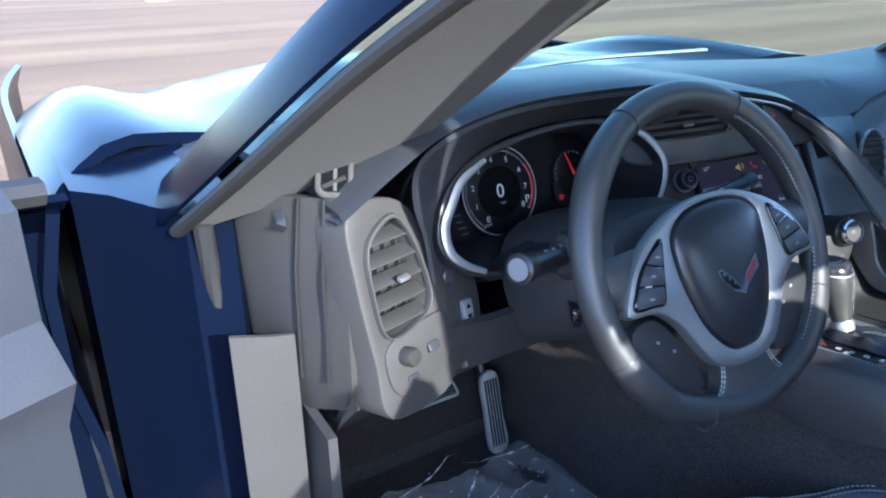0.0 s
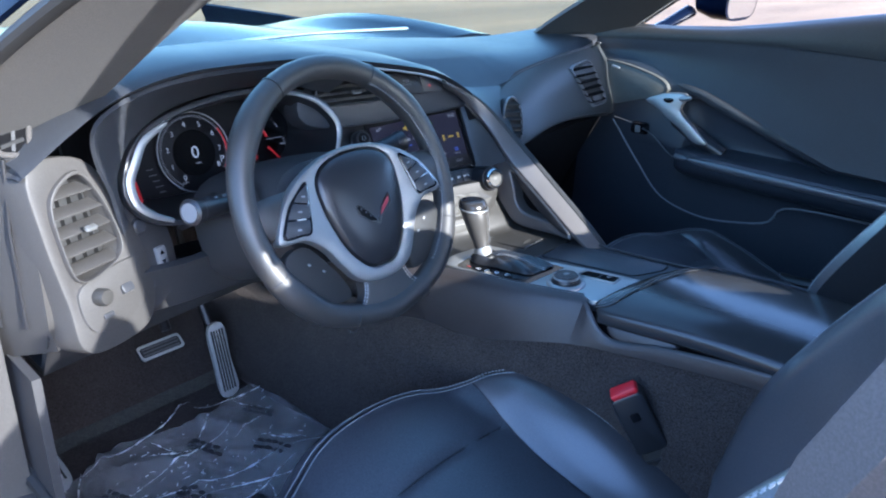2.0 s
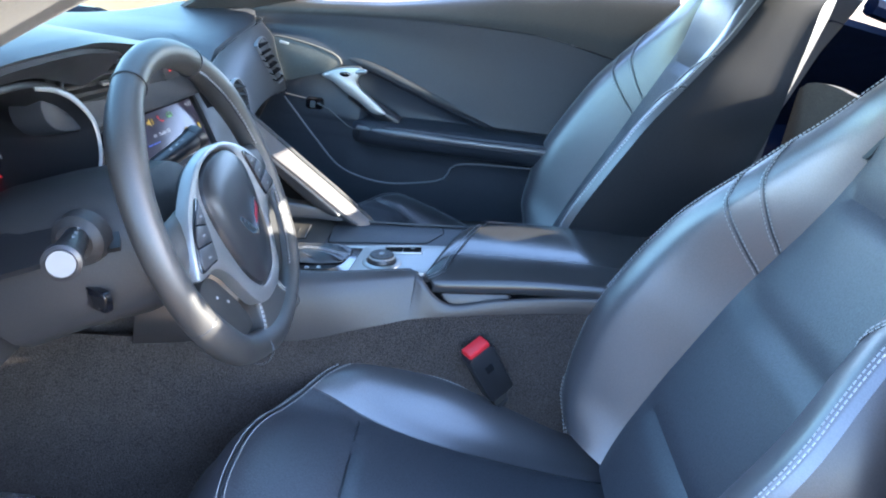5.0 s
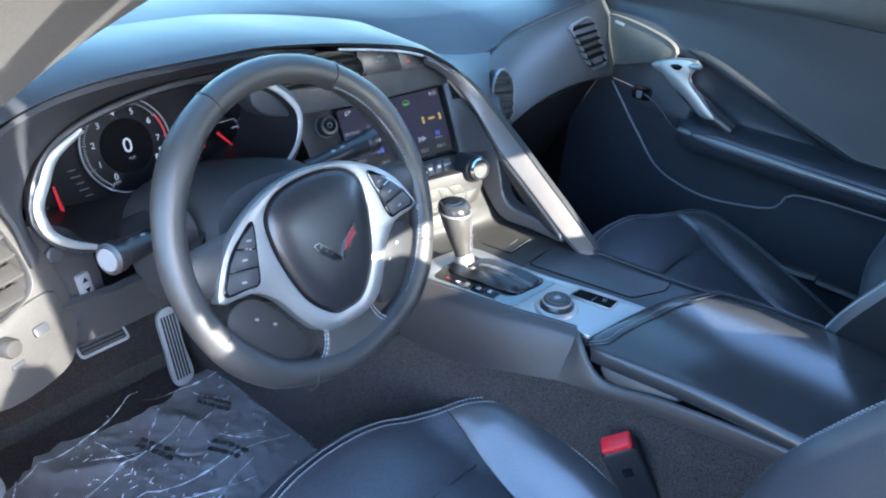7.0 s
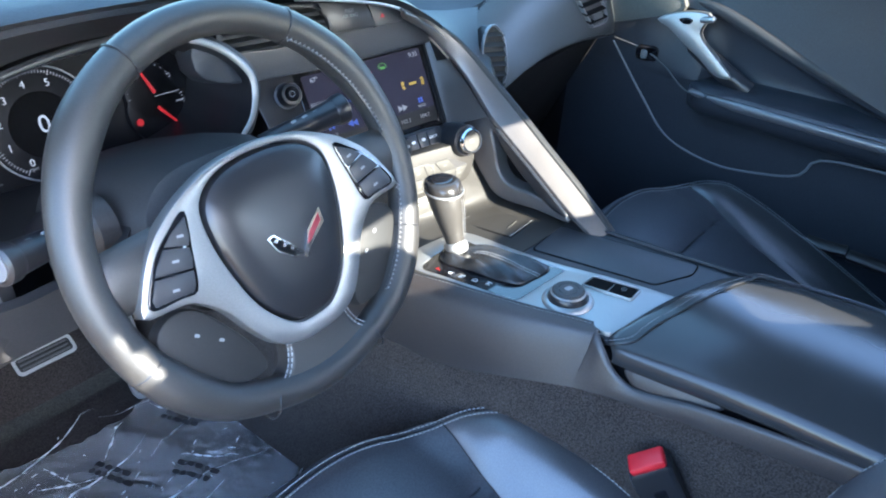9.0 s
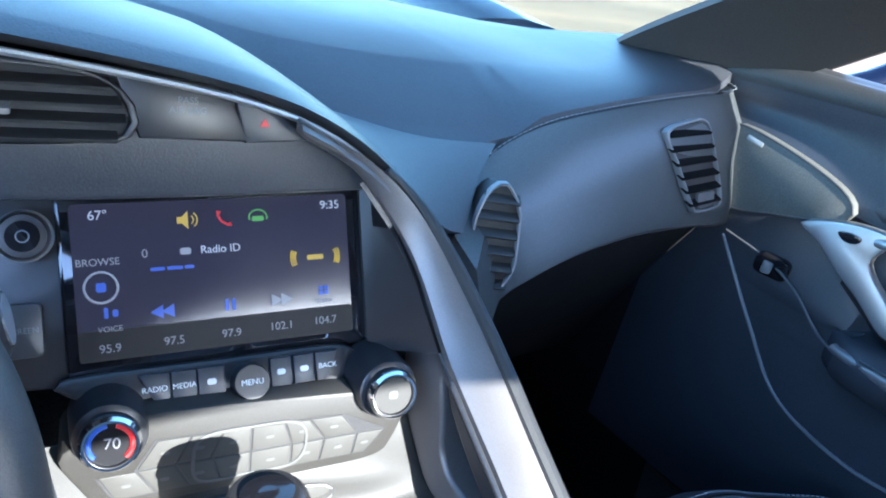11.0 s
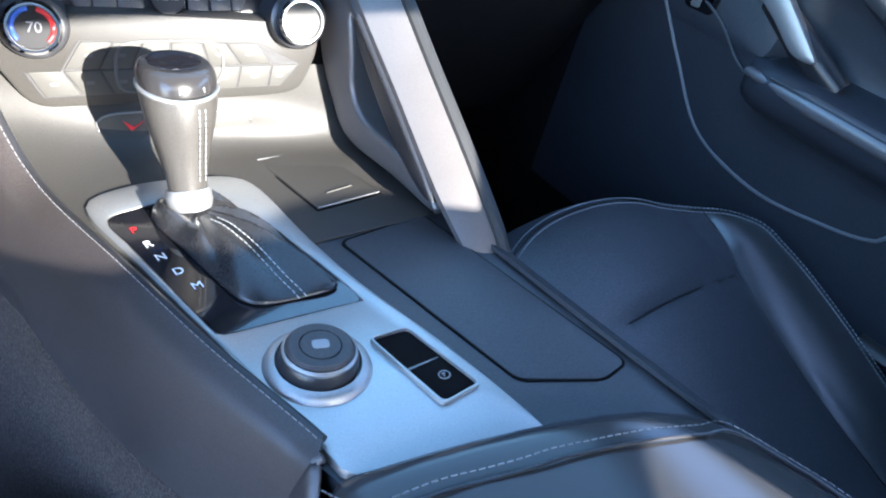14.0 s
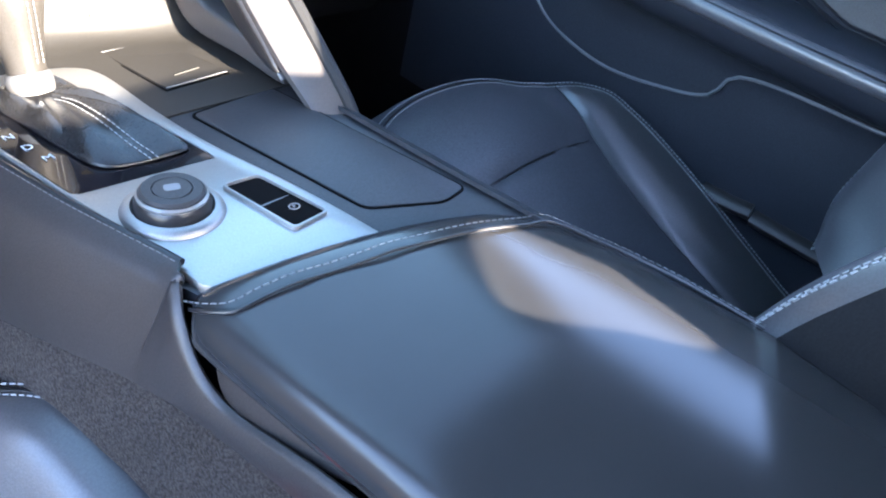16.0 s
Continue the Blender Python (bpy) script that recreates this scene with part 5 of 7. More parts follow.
# power knob and screen key to the left of the screen
pk = part("power_knob", lathe([(0.015, -0.004), (0.015, 0.012), (0.013, 0.016), (0.004, 0.0165)], SC @ pose(-0.117, 0.033, 0.002), 32), SATIN, stack, "power knob with a bright ring")
part("knob_ring", lathe([(0.0165, 0), (0.0165, 0.004), (0.0152, 0.005), (0.015, 0.0)], SC @ pose(-0.117, 0.033, 0.0), 32, True), SEAMGREY, pk)
part("knob_face", lathe([(0.0095, 0.0150), (0.0095, 0.0172), (0.002, 0.0174)], SC @ pose(-0.117, 0.033, 0.002), 28), GLOSS, pk)
part("power_mark", tube([SC @ pose(-0.117, 0.033, 0.0196) @ Vector((0.0035 * math.cos(a), 0.0035 * math.sin(a), 0)) for a in [2 * math.pi * k / 16 for k in range(16)]], 0.0004, 4, True), GREY_MARK, pk)
sk = part("screen_key", plate(rrect(0.022, 0.034, 0.004), SC @ pose(-0.122, -0.026, 0.003), 0.006, 0.001), BUTTON, stack)
writing("SCREEN", SC @ pose(-0.122, -0.026, 0.0036), 0.0050, GREY_MARK, sk)

# key row under the screen
RW = SC @ pose(0.0, -0.0710, 0.010, -6)
part("row_bed", plate(smooth_outline([(-0.104, 0.012), (0.0, 0.013), (0.080, 0.012), (0.088, 0.0), (0.070, -0.016), (0.0, -0.019), (-0.072, -0.018), (-0.092, -0.004)], 48), RW, 0.04, 0.003), SATIN, stack)
for k, (x, w, t) in enumerate(((-0.0495, 0.020, "RADIO"), (-0.0310, 0.017, "MEDIA"), (-0.0135, 0.019, ""), (0.0335, 0.016, ""), (0.050, 0.016, ""), (0.067, 0.018, "BACK"))):
    0.006 if x < 0 else -0.006
    lead = 0.010 if k == 0 else (-0.010 if k == 5 else 0)
    o = [(-w / 2 + 0.0006, 0.010), (w / 2 - 0.0006, 0.010), (w / 2 - 0.0006 + min(0, lead), -0.010), (-w / 2 + 0.0006 + max(0, lead), -0.010)]
    key = part("key", plate(o, RW @ pose(x, -0.001, 0.004), 0.006, 0.0012), BUTTON, stack)
    if t:
        writing(t, RW @ pose(x, -0.001, 0.0046), 0.0052, WHITE_MARK, key)
    else:
        part("symbol", plate(rrect(0.006, 0.004, 0.001, 1), RW @ pose(x, -0.001, 0.0044), 0.0005), WHITE_MARK, key, smooth=False)
mk = part("menu_knob", lathe([(0.0125, -0.004), (0.0125, 0.012), (0.0115, 0.014), (0.004, 0.0142)], RW @ pose(0.011, -0.004, 0.002), 32), SATIN, stack, "round menu knob")
writing("MENU", RW @ pose(0.011, -0.004, 0.0166), 0.0055, WHITE_MARK, mk)

# temperature knobs
for nm, c, lit in (("temp_knob", (-0.1085, 0.1665, 0.7205), True), ("temp_knob", (0.0655, 0.119, 0.7385), False)):
    m = frame_at(c, LW.col[0].xyz, (0, 0.35, 1)) @ Matrix.Scale(0.82, 4)
    part("knob_pod", lathe([(0.030, -0.05), (0.0275, -0.004), (0.026, 0.002), (0.022, 0.004)], m, 40), SATIN, stack)
    kn = part(nm, lathe([(0.0215, 0.0), (0.0215, 0.014), (0.0200, 0.0165), (0.0172, 0.0165), (0.0168, 0.0130), (0.004, 0.0130)], m, 40), SATIN, stack, "round temperature knob")
    part("knob_ring", lathe([(0.0218, 0.010), (0.0218, 0.0145), (0.0196, 0.0175), (0.0178, 0.0175), (0.0178, 0.0150)], m, 40, True), CHROME, kn, "bright knob ring")
    part("knob_face", plate(disc(0.0168, 32), m @ pose(0, 0, 0.0138), 0.002), DIALFACE if lit else STACKGREY, kn)
    if lit:
        writing("70", m @ pose(0.001, 0, 0.0142), 0.012, LIT_GREY, kn)
        for a0, a1, mat in ((100, 225, LIT_BLUE), (-45, 80, LIT_RED)):
            part("arc", tube([m @ Vector((0.0150 * math.cos(radians(a)), 0.0150 * math.sin(radians(a)), 0.0145)) for a in range(a0, a1, 8)], 0.0016, 6), mat, kn)
    else:
        part("symbol", plate(rrect(0.008, 0.007, 0.002, 2), m @ pose(0, 0, 0.0142), 0.0006), KEYMARK, kn)

# climate keys on a pale grey plinth
LB = LW @ pose(0, 0, -0.004)
bo = smooth_outline([(-0.075, 0.014), (0.050, 0.016), (0.090, 0.012), (0.099, 0.000), (0.092, -0.026), (0.079, -0.0405), (0.030, -0.0465), (-0.020, -0.050), (-0.074, -0.0545), (-0.104, -0.054), (-0.120, -0.036), (-0.130, -0.012), (-0.105, 0.004)], 72)
part("climate_bed", plate(bo, LB, 0.05, 0.003), STACKGREY, stack, "grey climate control plinth")


def key_row(tops, feet, top_y, foot_y, bump_=0.0):
    """A row of slanting keys between two lines, with a thin joint between neighbours."""
    for k in range(len(tops) - 1):
        x0, x1, x2, x3 = tops[k] + 0.0007, tops[k + 1] - 0.0007, feet[k + 1] - 0.0007, feet[k] + 0.0007
        o = [(x0, top_y(x0)), (x1, top_y(x1)), (x2, foot_y(x2)), (x3, foot_y(x3))]
        key = part("climate_key", plate(o, LB @ pose(0, 0, 0.0012), 0.003, 0.0006), KEYGREY, stack)
        mx, my = sum(p[0] for p in o) / 4, sum(p[1] for p in o) / 4
        part("symbol", plate(rrect(0.006, 0.0026, 0.001, 1), LB @ pose(mx, my, 0.0015, 0, 0, 4), 0.0005), KEYMARK, key, smooth=False)


part("key_joint", plate([(-0.0745, -0.0055), (0.0512, -0.0008), (0.0845, -0.0165), (0.0705, -0.0348), (-0.0990, -0.0480), (-0.1095, -0.0300), (-0.0868, -0.0275)], LB @ pose(0, 0, 0.0004), 0.003), HARD, stack, smooth=False)
key_row([-0.0735, -0.0521, -0.0323, -0.0132, 0.0091, 0.0268, 0.0505], [-0.0853, -0.0616, -0.0400, -0.0132, 0.0148, 0.0383, 0.0625], lambda x: -0.0034 + 0.036 * x, lambda x: -0.0208 + 0.064 * x)
key_row([-0.1084, -0.0854, -0.0616, -0.0380, -0.0132, 0.0148, 0.0383, 0.0625, 0.0834], [-0.0984, -0.0735, -0.0520, -0.0320, -0.0132, 0.0150, 0.0355, 0.0598, 0.0700], lambda x: -0.0222 + 0.064 * x, lambda x: -0.0396 + 0.076 * x)
part("centre_keys", plate(smooth_outline([(-0.046, -0.006), (-0.013, -0.0015), (0.018, -0.002), (0.026, -0.018), (0.018, -0.037), (-0.014, -0.0405), (-0.046, -0.042), (-0.052, -0.024)], 48), LB @ pose(0, 0, 0.0020), 0.002, 0.0004, hole=smooth_outline([(-0.044, -0.008), (-0.013, -0.0035), (0.0165, -0.004), (0.024, -0.018), (0.0165, -0.035), (-0.014, -0.0385), (-0.0445, -0.040), (-0.0495, -0.024)], 48)), KEYMARK, stack)
bd = part("slot_plate", plate(smooth_outline([(-0.048, 0.008), (0.046, 0.010), (0.044, -0.008), (-0.046, -0.010)], 24), LB @ pose(-0.008, -0.067, 0.003), 0.014, 0.001), KEYGREY, stack, "small plate below the climate keys")
part("slot_rim", tube([LB @ pose(-0.008, -0.067, 0.003) @ Vector((x, y, 0.0003)) for x, y in smooth_outline([(-0.048, 0.008), (0.046, 0.010), (0.044, -0.008), (-0.046, -0.010)], 40)], 0.0008, 6, True), SEAMGREY, bd)
part("slot_mark", plate([(-0.008, 0.004), (-0.002, -0.004), (0.009, 0.006), (0.0, -0.001)], LB @ pose(-0.040, -0.068, 0.0036), 0.0005), RED, bd, smooth=False)

# upper vents, airbag panel and hazard key above the screen
UP = frame_at((-0.045, 0.236, 0.885), (0.178, -0.040, 0.004), (0.0, 0.30, 1))
part("upper_shelf", plate(smooth_outline([(-0.18, 0.038), (-0.02, 0.040), (0.070, 0.026), (0.125, -0.022), (0.11, -0.034), (-0.18, -0.034)], 48), UP @ pose(0, 0, -0.004), 0.05, 0.004), SOFT, stack)
vent(stack, UP @ pose(-0.098, 0.016, 0.0), smooth_outline([(-0.062, 0.019), (0.044, 0.019), (0.056, -0.017), (-0.062, -0.017)], 32), 4, -55, ring=SATIN, skin=RUBBER)
ap = part("airbag_panel", plate([(-0.036, 0.020), (0.030, 0.016), (0.044, -0.019), (-0.022, -0.019)], UP @ pose(-0.006, 0.019, 0.004), 0.006, 0.0015), SATIN, stack)
writing("PASS\nAIR BAG", UP @ pose(0.000, 0.021, 0.0046), 0.0060, GREY_MARK, ap)
hz = part("hazard_key", plate([(-0.018, 0.014), (0.004, 0.006), (0.034, -0.016), (-0.010, -0.019)], UP @ pose(0.046, 0.018, 0.004), 0.006, 0.0015), BUTTON, stack, "hazard key with a red triangle")
part("triangle", plate([(0, 0.0032), (0.0032, -0.002), (-0.0032, -0.002)], UP @ pose(0.048, 0.012, 0.0047), 0.0005), LIT_RED, hz, smooth=False)

# ---- centre console ----
def CON(x, y, h=0.0):
    """A place on the console's sloping top."""
    return Vector((x, y, 0.651 + 0.02 * x - 0.082 * (y + 0.098) + h))


CM = frame_at((0, -0.098, 0.651), (1, 0, 0.02), (0, 1, -0.082))


def onc(pts):
    return [(x, y + 0.098) for x, y in pts]


console = thing("centre_console", "black centre console with silver shifter plate and padded armrest", "centre console")
rows = [[(-0.150, 0.208, 0.690), (-0.05, 0.180, 0.690), (0.05, 0.145, 0.690), (0.118, 0.130, 0.690)],
        [(-0.146, 0.190, 0.670), (-0.05, 0.157, 0.668), (0.05, 0.120, 0.665), (0.124, 0.110, 0.660)],
        [(-0.140, 0.164, 0.645), (-0.05, 0.137, 0.637), (0.05, 0.108, 0.638), (0.128, 0.085, 0.640)],
        [(-0.136, 0.110, 0.632), (-0.05, 0.09, 0.631), (0.05, 0.07, 0.636), (0.130, 0.05, 0.640)]]
rows += [[CON(x, y, -0.004), CON(-0.04, y, -0.004), CON(0.05, y, -0.004), CON(0.132, y, -0.004)] for x, y in ((-0.124, 0.02), (-0.113, -0.06), (-0.099, -0.14), (-0.082, -0.22), (-0.070, -0.30), (-0.060, -0.38))]
def eased(rs, n):
    """Rows drawn out along a smooth curve from first to last."""
    return [list(r) for r in zip(*[spline(c, n) for c in zip(*[spline(r, 13) for r in rs])])]


part("console_top", sheet(eased(rows, 60), 0.01), SOFT, console, "smooth dark console top")
part("apron", sheet([[p + Vector((0, -0.0030, 0.0022)) for p in r] for r in eased(rows[0:6], 40)[:34]], 0.006), STACKGREY, console, "grey sloping panel below the climate keys")
# side walls
for s in (-1, 1):
    if s < 0:
        edge = [(-0.152, 0.20, 0.71), (-0.146, 0.155, 0.660), (-0.136, 0.10, 0.634), (-0.122, 0.0, 0.643), (-0.1095, -0.09, 0.652), (-0.093, -0.178, 0.661), (-0.0945, -0.188, 0.6585), (-0.1005, -0.1995, 0.649), (-0.1040, -0.217, 0.631), (-0.1045, -0.237, 0.621), (-0.1045, -0.262, 0.622), (-0.1034, -0.33, 0.640), (-0.1036, -0.46, 0.661), (-0.1045, -0.62, 0.672)]
        lowr = [(-0.165, 0.22, 0.52), (-0.160, 0.15, 0.53), (-0.152, 0.08, 0.545), (-0.142, -0.02, 0.548), (-0.133, -0.10, 0.572), (-0.120, -0.170, 0.592), (-0.117, -0.186, 0.596), (-0.115, -0.200, 0.599), (-0.113, -0.214, 0.602), (-0.1115, -0.232, 0.605), (-0.110, -0.258, 0.609), (-0.108, -0.33, 0.622), (-0.107, -0.46, 0.641), (-0.108, -0.62, 0.652)]
        flank = lowr
    else:
        edge = [(0.126, 0.10, 0.66), (0.130, 0.06, 0.642), (0.133, 0.0, 0.645), (0.133, -0.1, 0.652), (0.134, -0.2, 0.66), (0.138, -0.32, 0.67)]
        lowr = [(0.17, 0.12, 0.48), (0.165, 0.06, 0.48), (0.16, 0.0, 0.48), (0.158, -0.1, 0.50), (0.158, -0.2, 0.52), (0.16, -0.32, 0.55)]
    E_, L_ = stepped(edge, 6), stepped(lowr, 6)
    full = [ramp(e.y, [(-0.20, 0.0), (-0.04, 1.0)]) if s < 0 else 1.0 for e in E_]
    lip = [ramp(e.y, [(-0.186, 0.15), (-0.176, 1.0)]) if s < 0 else 1.0 for e in E_]
    rows = [[e + Vector((-s * 0.010 * c_, 0, 0.0)), e + Vector((0, 0, -0.003 * c_)), e.lerp(l, 0.15) + Vector((s * 0.004 * b_, 0, 0)), e.lerp(l, 0.4) + Vector((s * 0.0055 * b_, 0, 0)), e.lerp(l, 0.7) + Vector((s * 0.005 * b_, 0, 0)), l, l + Vector((-s * 0.012, 0, -0.002))] for e, l, b_, c_ in zip(E_, L_, full, lip)]
    part("side_panel", sheet(rows[::-s], 0.003), SIDESKIN if s < 0 else SOFT, console, "padded leather console side", angle=75)
    if s < 0:
        stitches([e + Vector((0.006, 0, 0.002)) for e in E_[3:] if e.y > -0.184], console, up=(0, 0, 1), step=0.0050, r=0.00038, mat=SEAMGREY)
        part("edge_bead", tube([e + Vector((0.009, 0, 0.001)) for e in E_[3:] if e.y > -0.184], 0.0025, 8), SATIN, console)
        part("panel_rim", tube([e + Vector((0.0012, 0, 0)) for e in E_ if e.y < -0.180], 0.0021, 8), SIDESKIN, console, "rounded rear rim of the side panel")
# silver shifter plate
po = [(-0.112, 0.072), (-0.078, 0.088), (-0.038, 0.084), (-0.006, 0.074), (0.006, 0.05), (0.006, -0.02), (0.010, -0.08), (0.022, -0.15), (0.028, -0.21), (0.026, -0.234), (0.0, -0.231), (-0.03, -0.222), (-0.063, -0.212), (-0.082, -0.200), (-0.085, -0.182), (-0.094, -0.10), (-0.106, 0.0)]
hole = [(-0.104, 0.052), (-0.082, 0.058), (-0.060, 0.059), (-0.038, 0.050), (-0.026, 0.036), (-0.012, 0.0), (-0.004, -0.05), (0.000, -0.09), (-0.004, -0.0925), (-0.020, -0.0905), (-0.04, -0.088), (-0.065, -0.085), (-0.088, -0.082), (-0.092, -0.078), (-0.094, -0.06), (-0.098, -0.02), (-0.102, 0.02)]


def soft_quad(pts, r):
    """A four-cornered outline with its corners rounded off."""
    out = []
    for i, p in enumerate(pts):
        p, a, b = Vector(p), Vector(pts[i - 1]), Vector(pts[(i + 1) % len(pts)])
        u, v = p + (a - p).normalized() * r, p + (b - p).normalized() * r
        for k in range(6):
            t = k / 5
            q = u * (1 - t) ** 2 + p * (2 * t * (1 - t)) + v * t * t
            out.append((q.x, q.y))
    return out


plate_ob = part("shifter_plate", plate(onc(smooth_outline(po, 85)), CM @ pose(0, 0, 0.002), 0.008, 0.003, hole=onc(smooth_outline(hole, 85))), SILVER, console, "satin silver shifter plate")
part("gate", plate(onc(smooth_outline(hole, 60)), CM @ pose(0, 0, 0.001), 0.004), GLOSS, console, "gloss black gear gate")
for t, x, y, mat in (("P", -0.094, 0.034, LIT_RED), ("R", -0.092, 0.016, WHITE_MARK), ("N", -0.0905, 0.000, WHITE_MARK), ("D", -0.087, -0.018, WHITE_MARK), ("M", -0.083, -0.036, WHITE_MARK)):
    writing(t, CM @ pose(x, y + 0.098, 0.0016), 0.0095, mat, plate_ob)
# mode knob
km = CM @ pose(-0.056, -0.130 + 0.098, 0.002) @ Matrix.Diagonal((0.96, 0.96, 0.78, 1))
mkn = part("mode_knob", lathe([(0.0235, 0.0), (0.0240, 0.006), (0.0225, 0.013), (0.0215, 0.0145)], km, 44), SATIN, console, "round drive mode knob with a bright ring")
part("knob_dish", lathe([(0.0325, -0.001), (0.0315, 0.0022), (0.0285, 0.0052), (0.0255, 0.0060), (0.0238, 0.0)], km, 44, True), SILVER, mkn)
part("knob_ring", lathe([(0.0218, 0.0135), (0.0220, 0.0160), (0.0205, 0.0175), (0.0195, 0.0165)], km, 44, True), SILVER, mkn)
part("knob_cap", lathe([(0.0200, 0.012), (0.0198, 0.0185), (0.0180, 0.0205), (0.0125, 0.0205), (0.0120, 0.0190), (0.0115, 0.0208), (0.003, 0.0212)], km, 44), HARD, mkn)
part("symbol", plate(rrect(0.010, 0.007, 0.002, 2), km @ pose(0, 0, 0.0216, 0, 0, -20), 0.0006), GREY_MARK, mkn)
# parking brake key in its well
WELL = [(-0.018, -0.128), (0.007, -0.131), (0.015, -0.188), (-0.012, -0.189)]
well_out = onc(soft_quad([(-0.0195, -0.1262), (0.0082, -0.1295), (0.0165, -0.1897), (-0.0136, -0.1908)], 0.005))
well_in = onc(soft_quad(WELL, 0.004))
# flat plate, its black puts in the shade of a hollow
pw = part("brake_well_shade", plate(well_in, CM @ pose(0, 0, 0.0024), 0.004), DARKGAP, console, "parking brake key on a plate blackened like a shaded well", smooth=False)
part("well_rim", plate(well_out, CM @ pose(0, 0, 0.0050), 0.0046, 0.0006, hole=well_in), SILVER, pw, "raised silver lip round the well")
part("brake_key", plate(onc([(-0.0138, -0.160), (0.0100, -0.161), (0.0142, -0.1865), (-0.0112, -0.1875)]), CM @ pose(0, 0, 0.0054, 3), 0.004, 0.0012), BUTTON, pw)
part("key_lip", plate(onc([(-0.0140, -0.157), (0.0097, -0.158), (0.0100, -0.161), (-0.0138, -0.160)]), CM @ pose(0, 0, 0.0056, 3), 0.002, 0.0006), SEAMGREY, pw)
part("symbol", tube([CM @ Vector((0.0005 + 0.0036 * math.cos(a), -0.174 + 0.098 + 0.0030 * math.sin(a), 0.0056)) for a in [2 * math.pi * k / 16 for k in range(16)]], 0.0004, 4, True), GREY_MARK, pw)
writing("P", CM @ pose(0.0005, -0.174 + 0.098, 0.0056), 0.0045, GREY_MARK, pw)
# cup holder lid and cubby lid
lid = [(0.027, -0.030), (0.105, -0.026), (0.120, -0.219), (0.094, -0.2215), (0.045, -0.194)]
lo = onc(soft_quad(lid, 0.007))
cx, cy = sum(p[0] for p in lo) / len(lo), sum(p[1] for p in lo) / len(lo)
part("lid_gap", plate([(cx + (x - cx) * 1.034, cy + (y - cy) * 1.017) for x, y in lo], CM @ pose(0, 0, -0.0030), 0.003), DARKGAP, console)
part("cup_lid", plate(lo, CM @ pose(0, 0, -0.0024), 0.005, 0.0010), SOFT, console, "flat black cup holder lid")
cub = onc([(0.026, 0.090), (0.081, 0.088), (0.090, 0.012), (0.033, 0.011)])
part("cubby_lid", plate(cub, CM @ pose(0, 0, 0.0000, 0, 0, 0), 0.005, 0.0006), STACKGREY, console, "small ash lid with a bright edge", smooth=False)
part("cubby_gap", plate([(0.0585 + (x - 0.0585) * 1.05, 0.148 + (y - 0.148) * 1.04) for x, y in cub], CM @ pose(0, 0, -0.0012), 0.004), DARKGAP, console, smooth=False)
part("cubby_edge", tube([CM @ Vector((x, y, 0.0)) for x, y in (cub[0], cub[1])], 0.0007, 6), SEAMGREY, console)
part("cubby_edge", tube([CM @ Vector((x, y, 0.0)) for x, y in (cub[2], cub[3])], 0.0007, 6), SEAMGREY, console)
part("cubby_grip", tube([CM @ Vector((0.050, 0.124, 0.0005)), CM @ Vector((0.074, 0.126, 0.0005))], 0.0007, 6), KEYGREY, console)

# armrest
def front_y(x):
    t = max(0.0, (x + 0.09) / 0.235)
    return -0.198 + 0.005 * min(1.0, max(0.0, (-0.075 - x) / 0.015)) - 0.013 * max(0.0, (-0.094 - x) / 0.0075) - 0.018 * min(1, t * 4) - 0.085 * max(0, t - 0.2) ** 1.2 - 0.10 * max(0.0, t - 0.90) * 4


prof = [(-0.084, 0.629), (-0.0965, 0.632), (-0.1030, 0.639), (-0.1045, 0.648), (-0.1010, 0.658), (-0.0920, 0.6665), (-0.075, 0.6745), (-0.050, 0.6810), (0.0, 0.689), (0.05, 0.691), (0.10, 0.688), (0.135, 0.679), (0.150, 0.664), (0.154, 0.645), (0.150, 0.62), (0.13, 0.598)]
rings = []
for s_, drop, shrink in ((0.0, 0.016, 0.975), (0.006, 0.008, 0.992), (0.02, 0.003, 1.0), (0.06, 0.0015, 1.0), (0.15, 0.0, 1.0), (0.3, 0, 1.0), (0.5, 0, 1.0), (0.75, 0, 1.0), (1.0, 0, 1.0)):
    rings.append([((x - 0.02) * shrink + 0.02 + (0.01 * s_ if x > 0 else -0.004 * s_), front_y(x) * (1 - s_) - 0.80 * s_, z - (drop if z > 0.66 else drop * 0.3) + ramp(s_, [(0.0, 0.0), (0.37, 0.025 - 0.014 * min(1.0, max(0.0, (x + 0.12) / 0.15))), (1.0, 0.034 - 0.020 * min(1.0, max(0.0, (x + 0.12) / 0.15)))])) for x, z in prof])
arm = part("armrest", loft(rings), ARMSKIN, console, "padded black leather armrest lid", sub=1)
def arm_z(x):
    return ramp(x, [(-0.101, 0.658), (-0.092, 0.6665), (-0.075, 0.6745), (-0.050, 0.6810), (0.0, 0.689), (0.05, 0.691), (0.10, 0.688), (0.135, 0.679)])


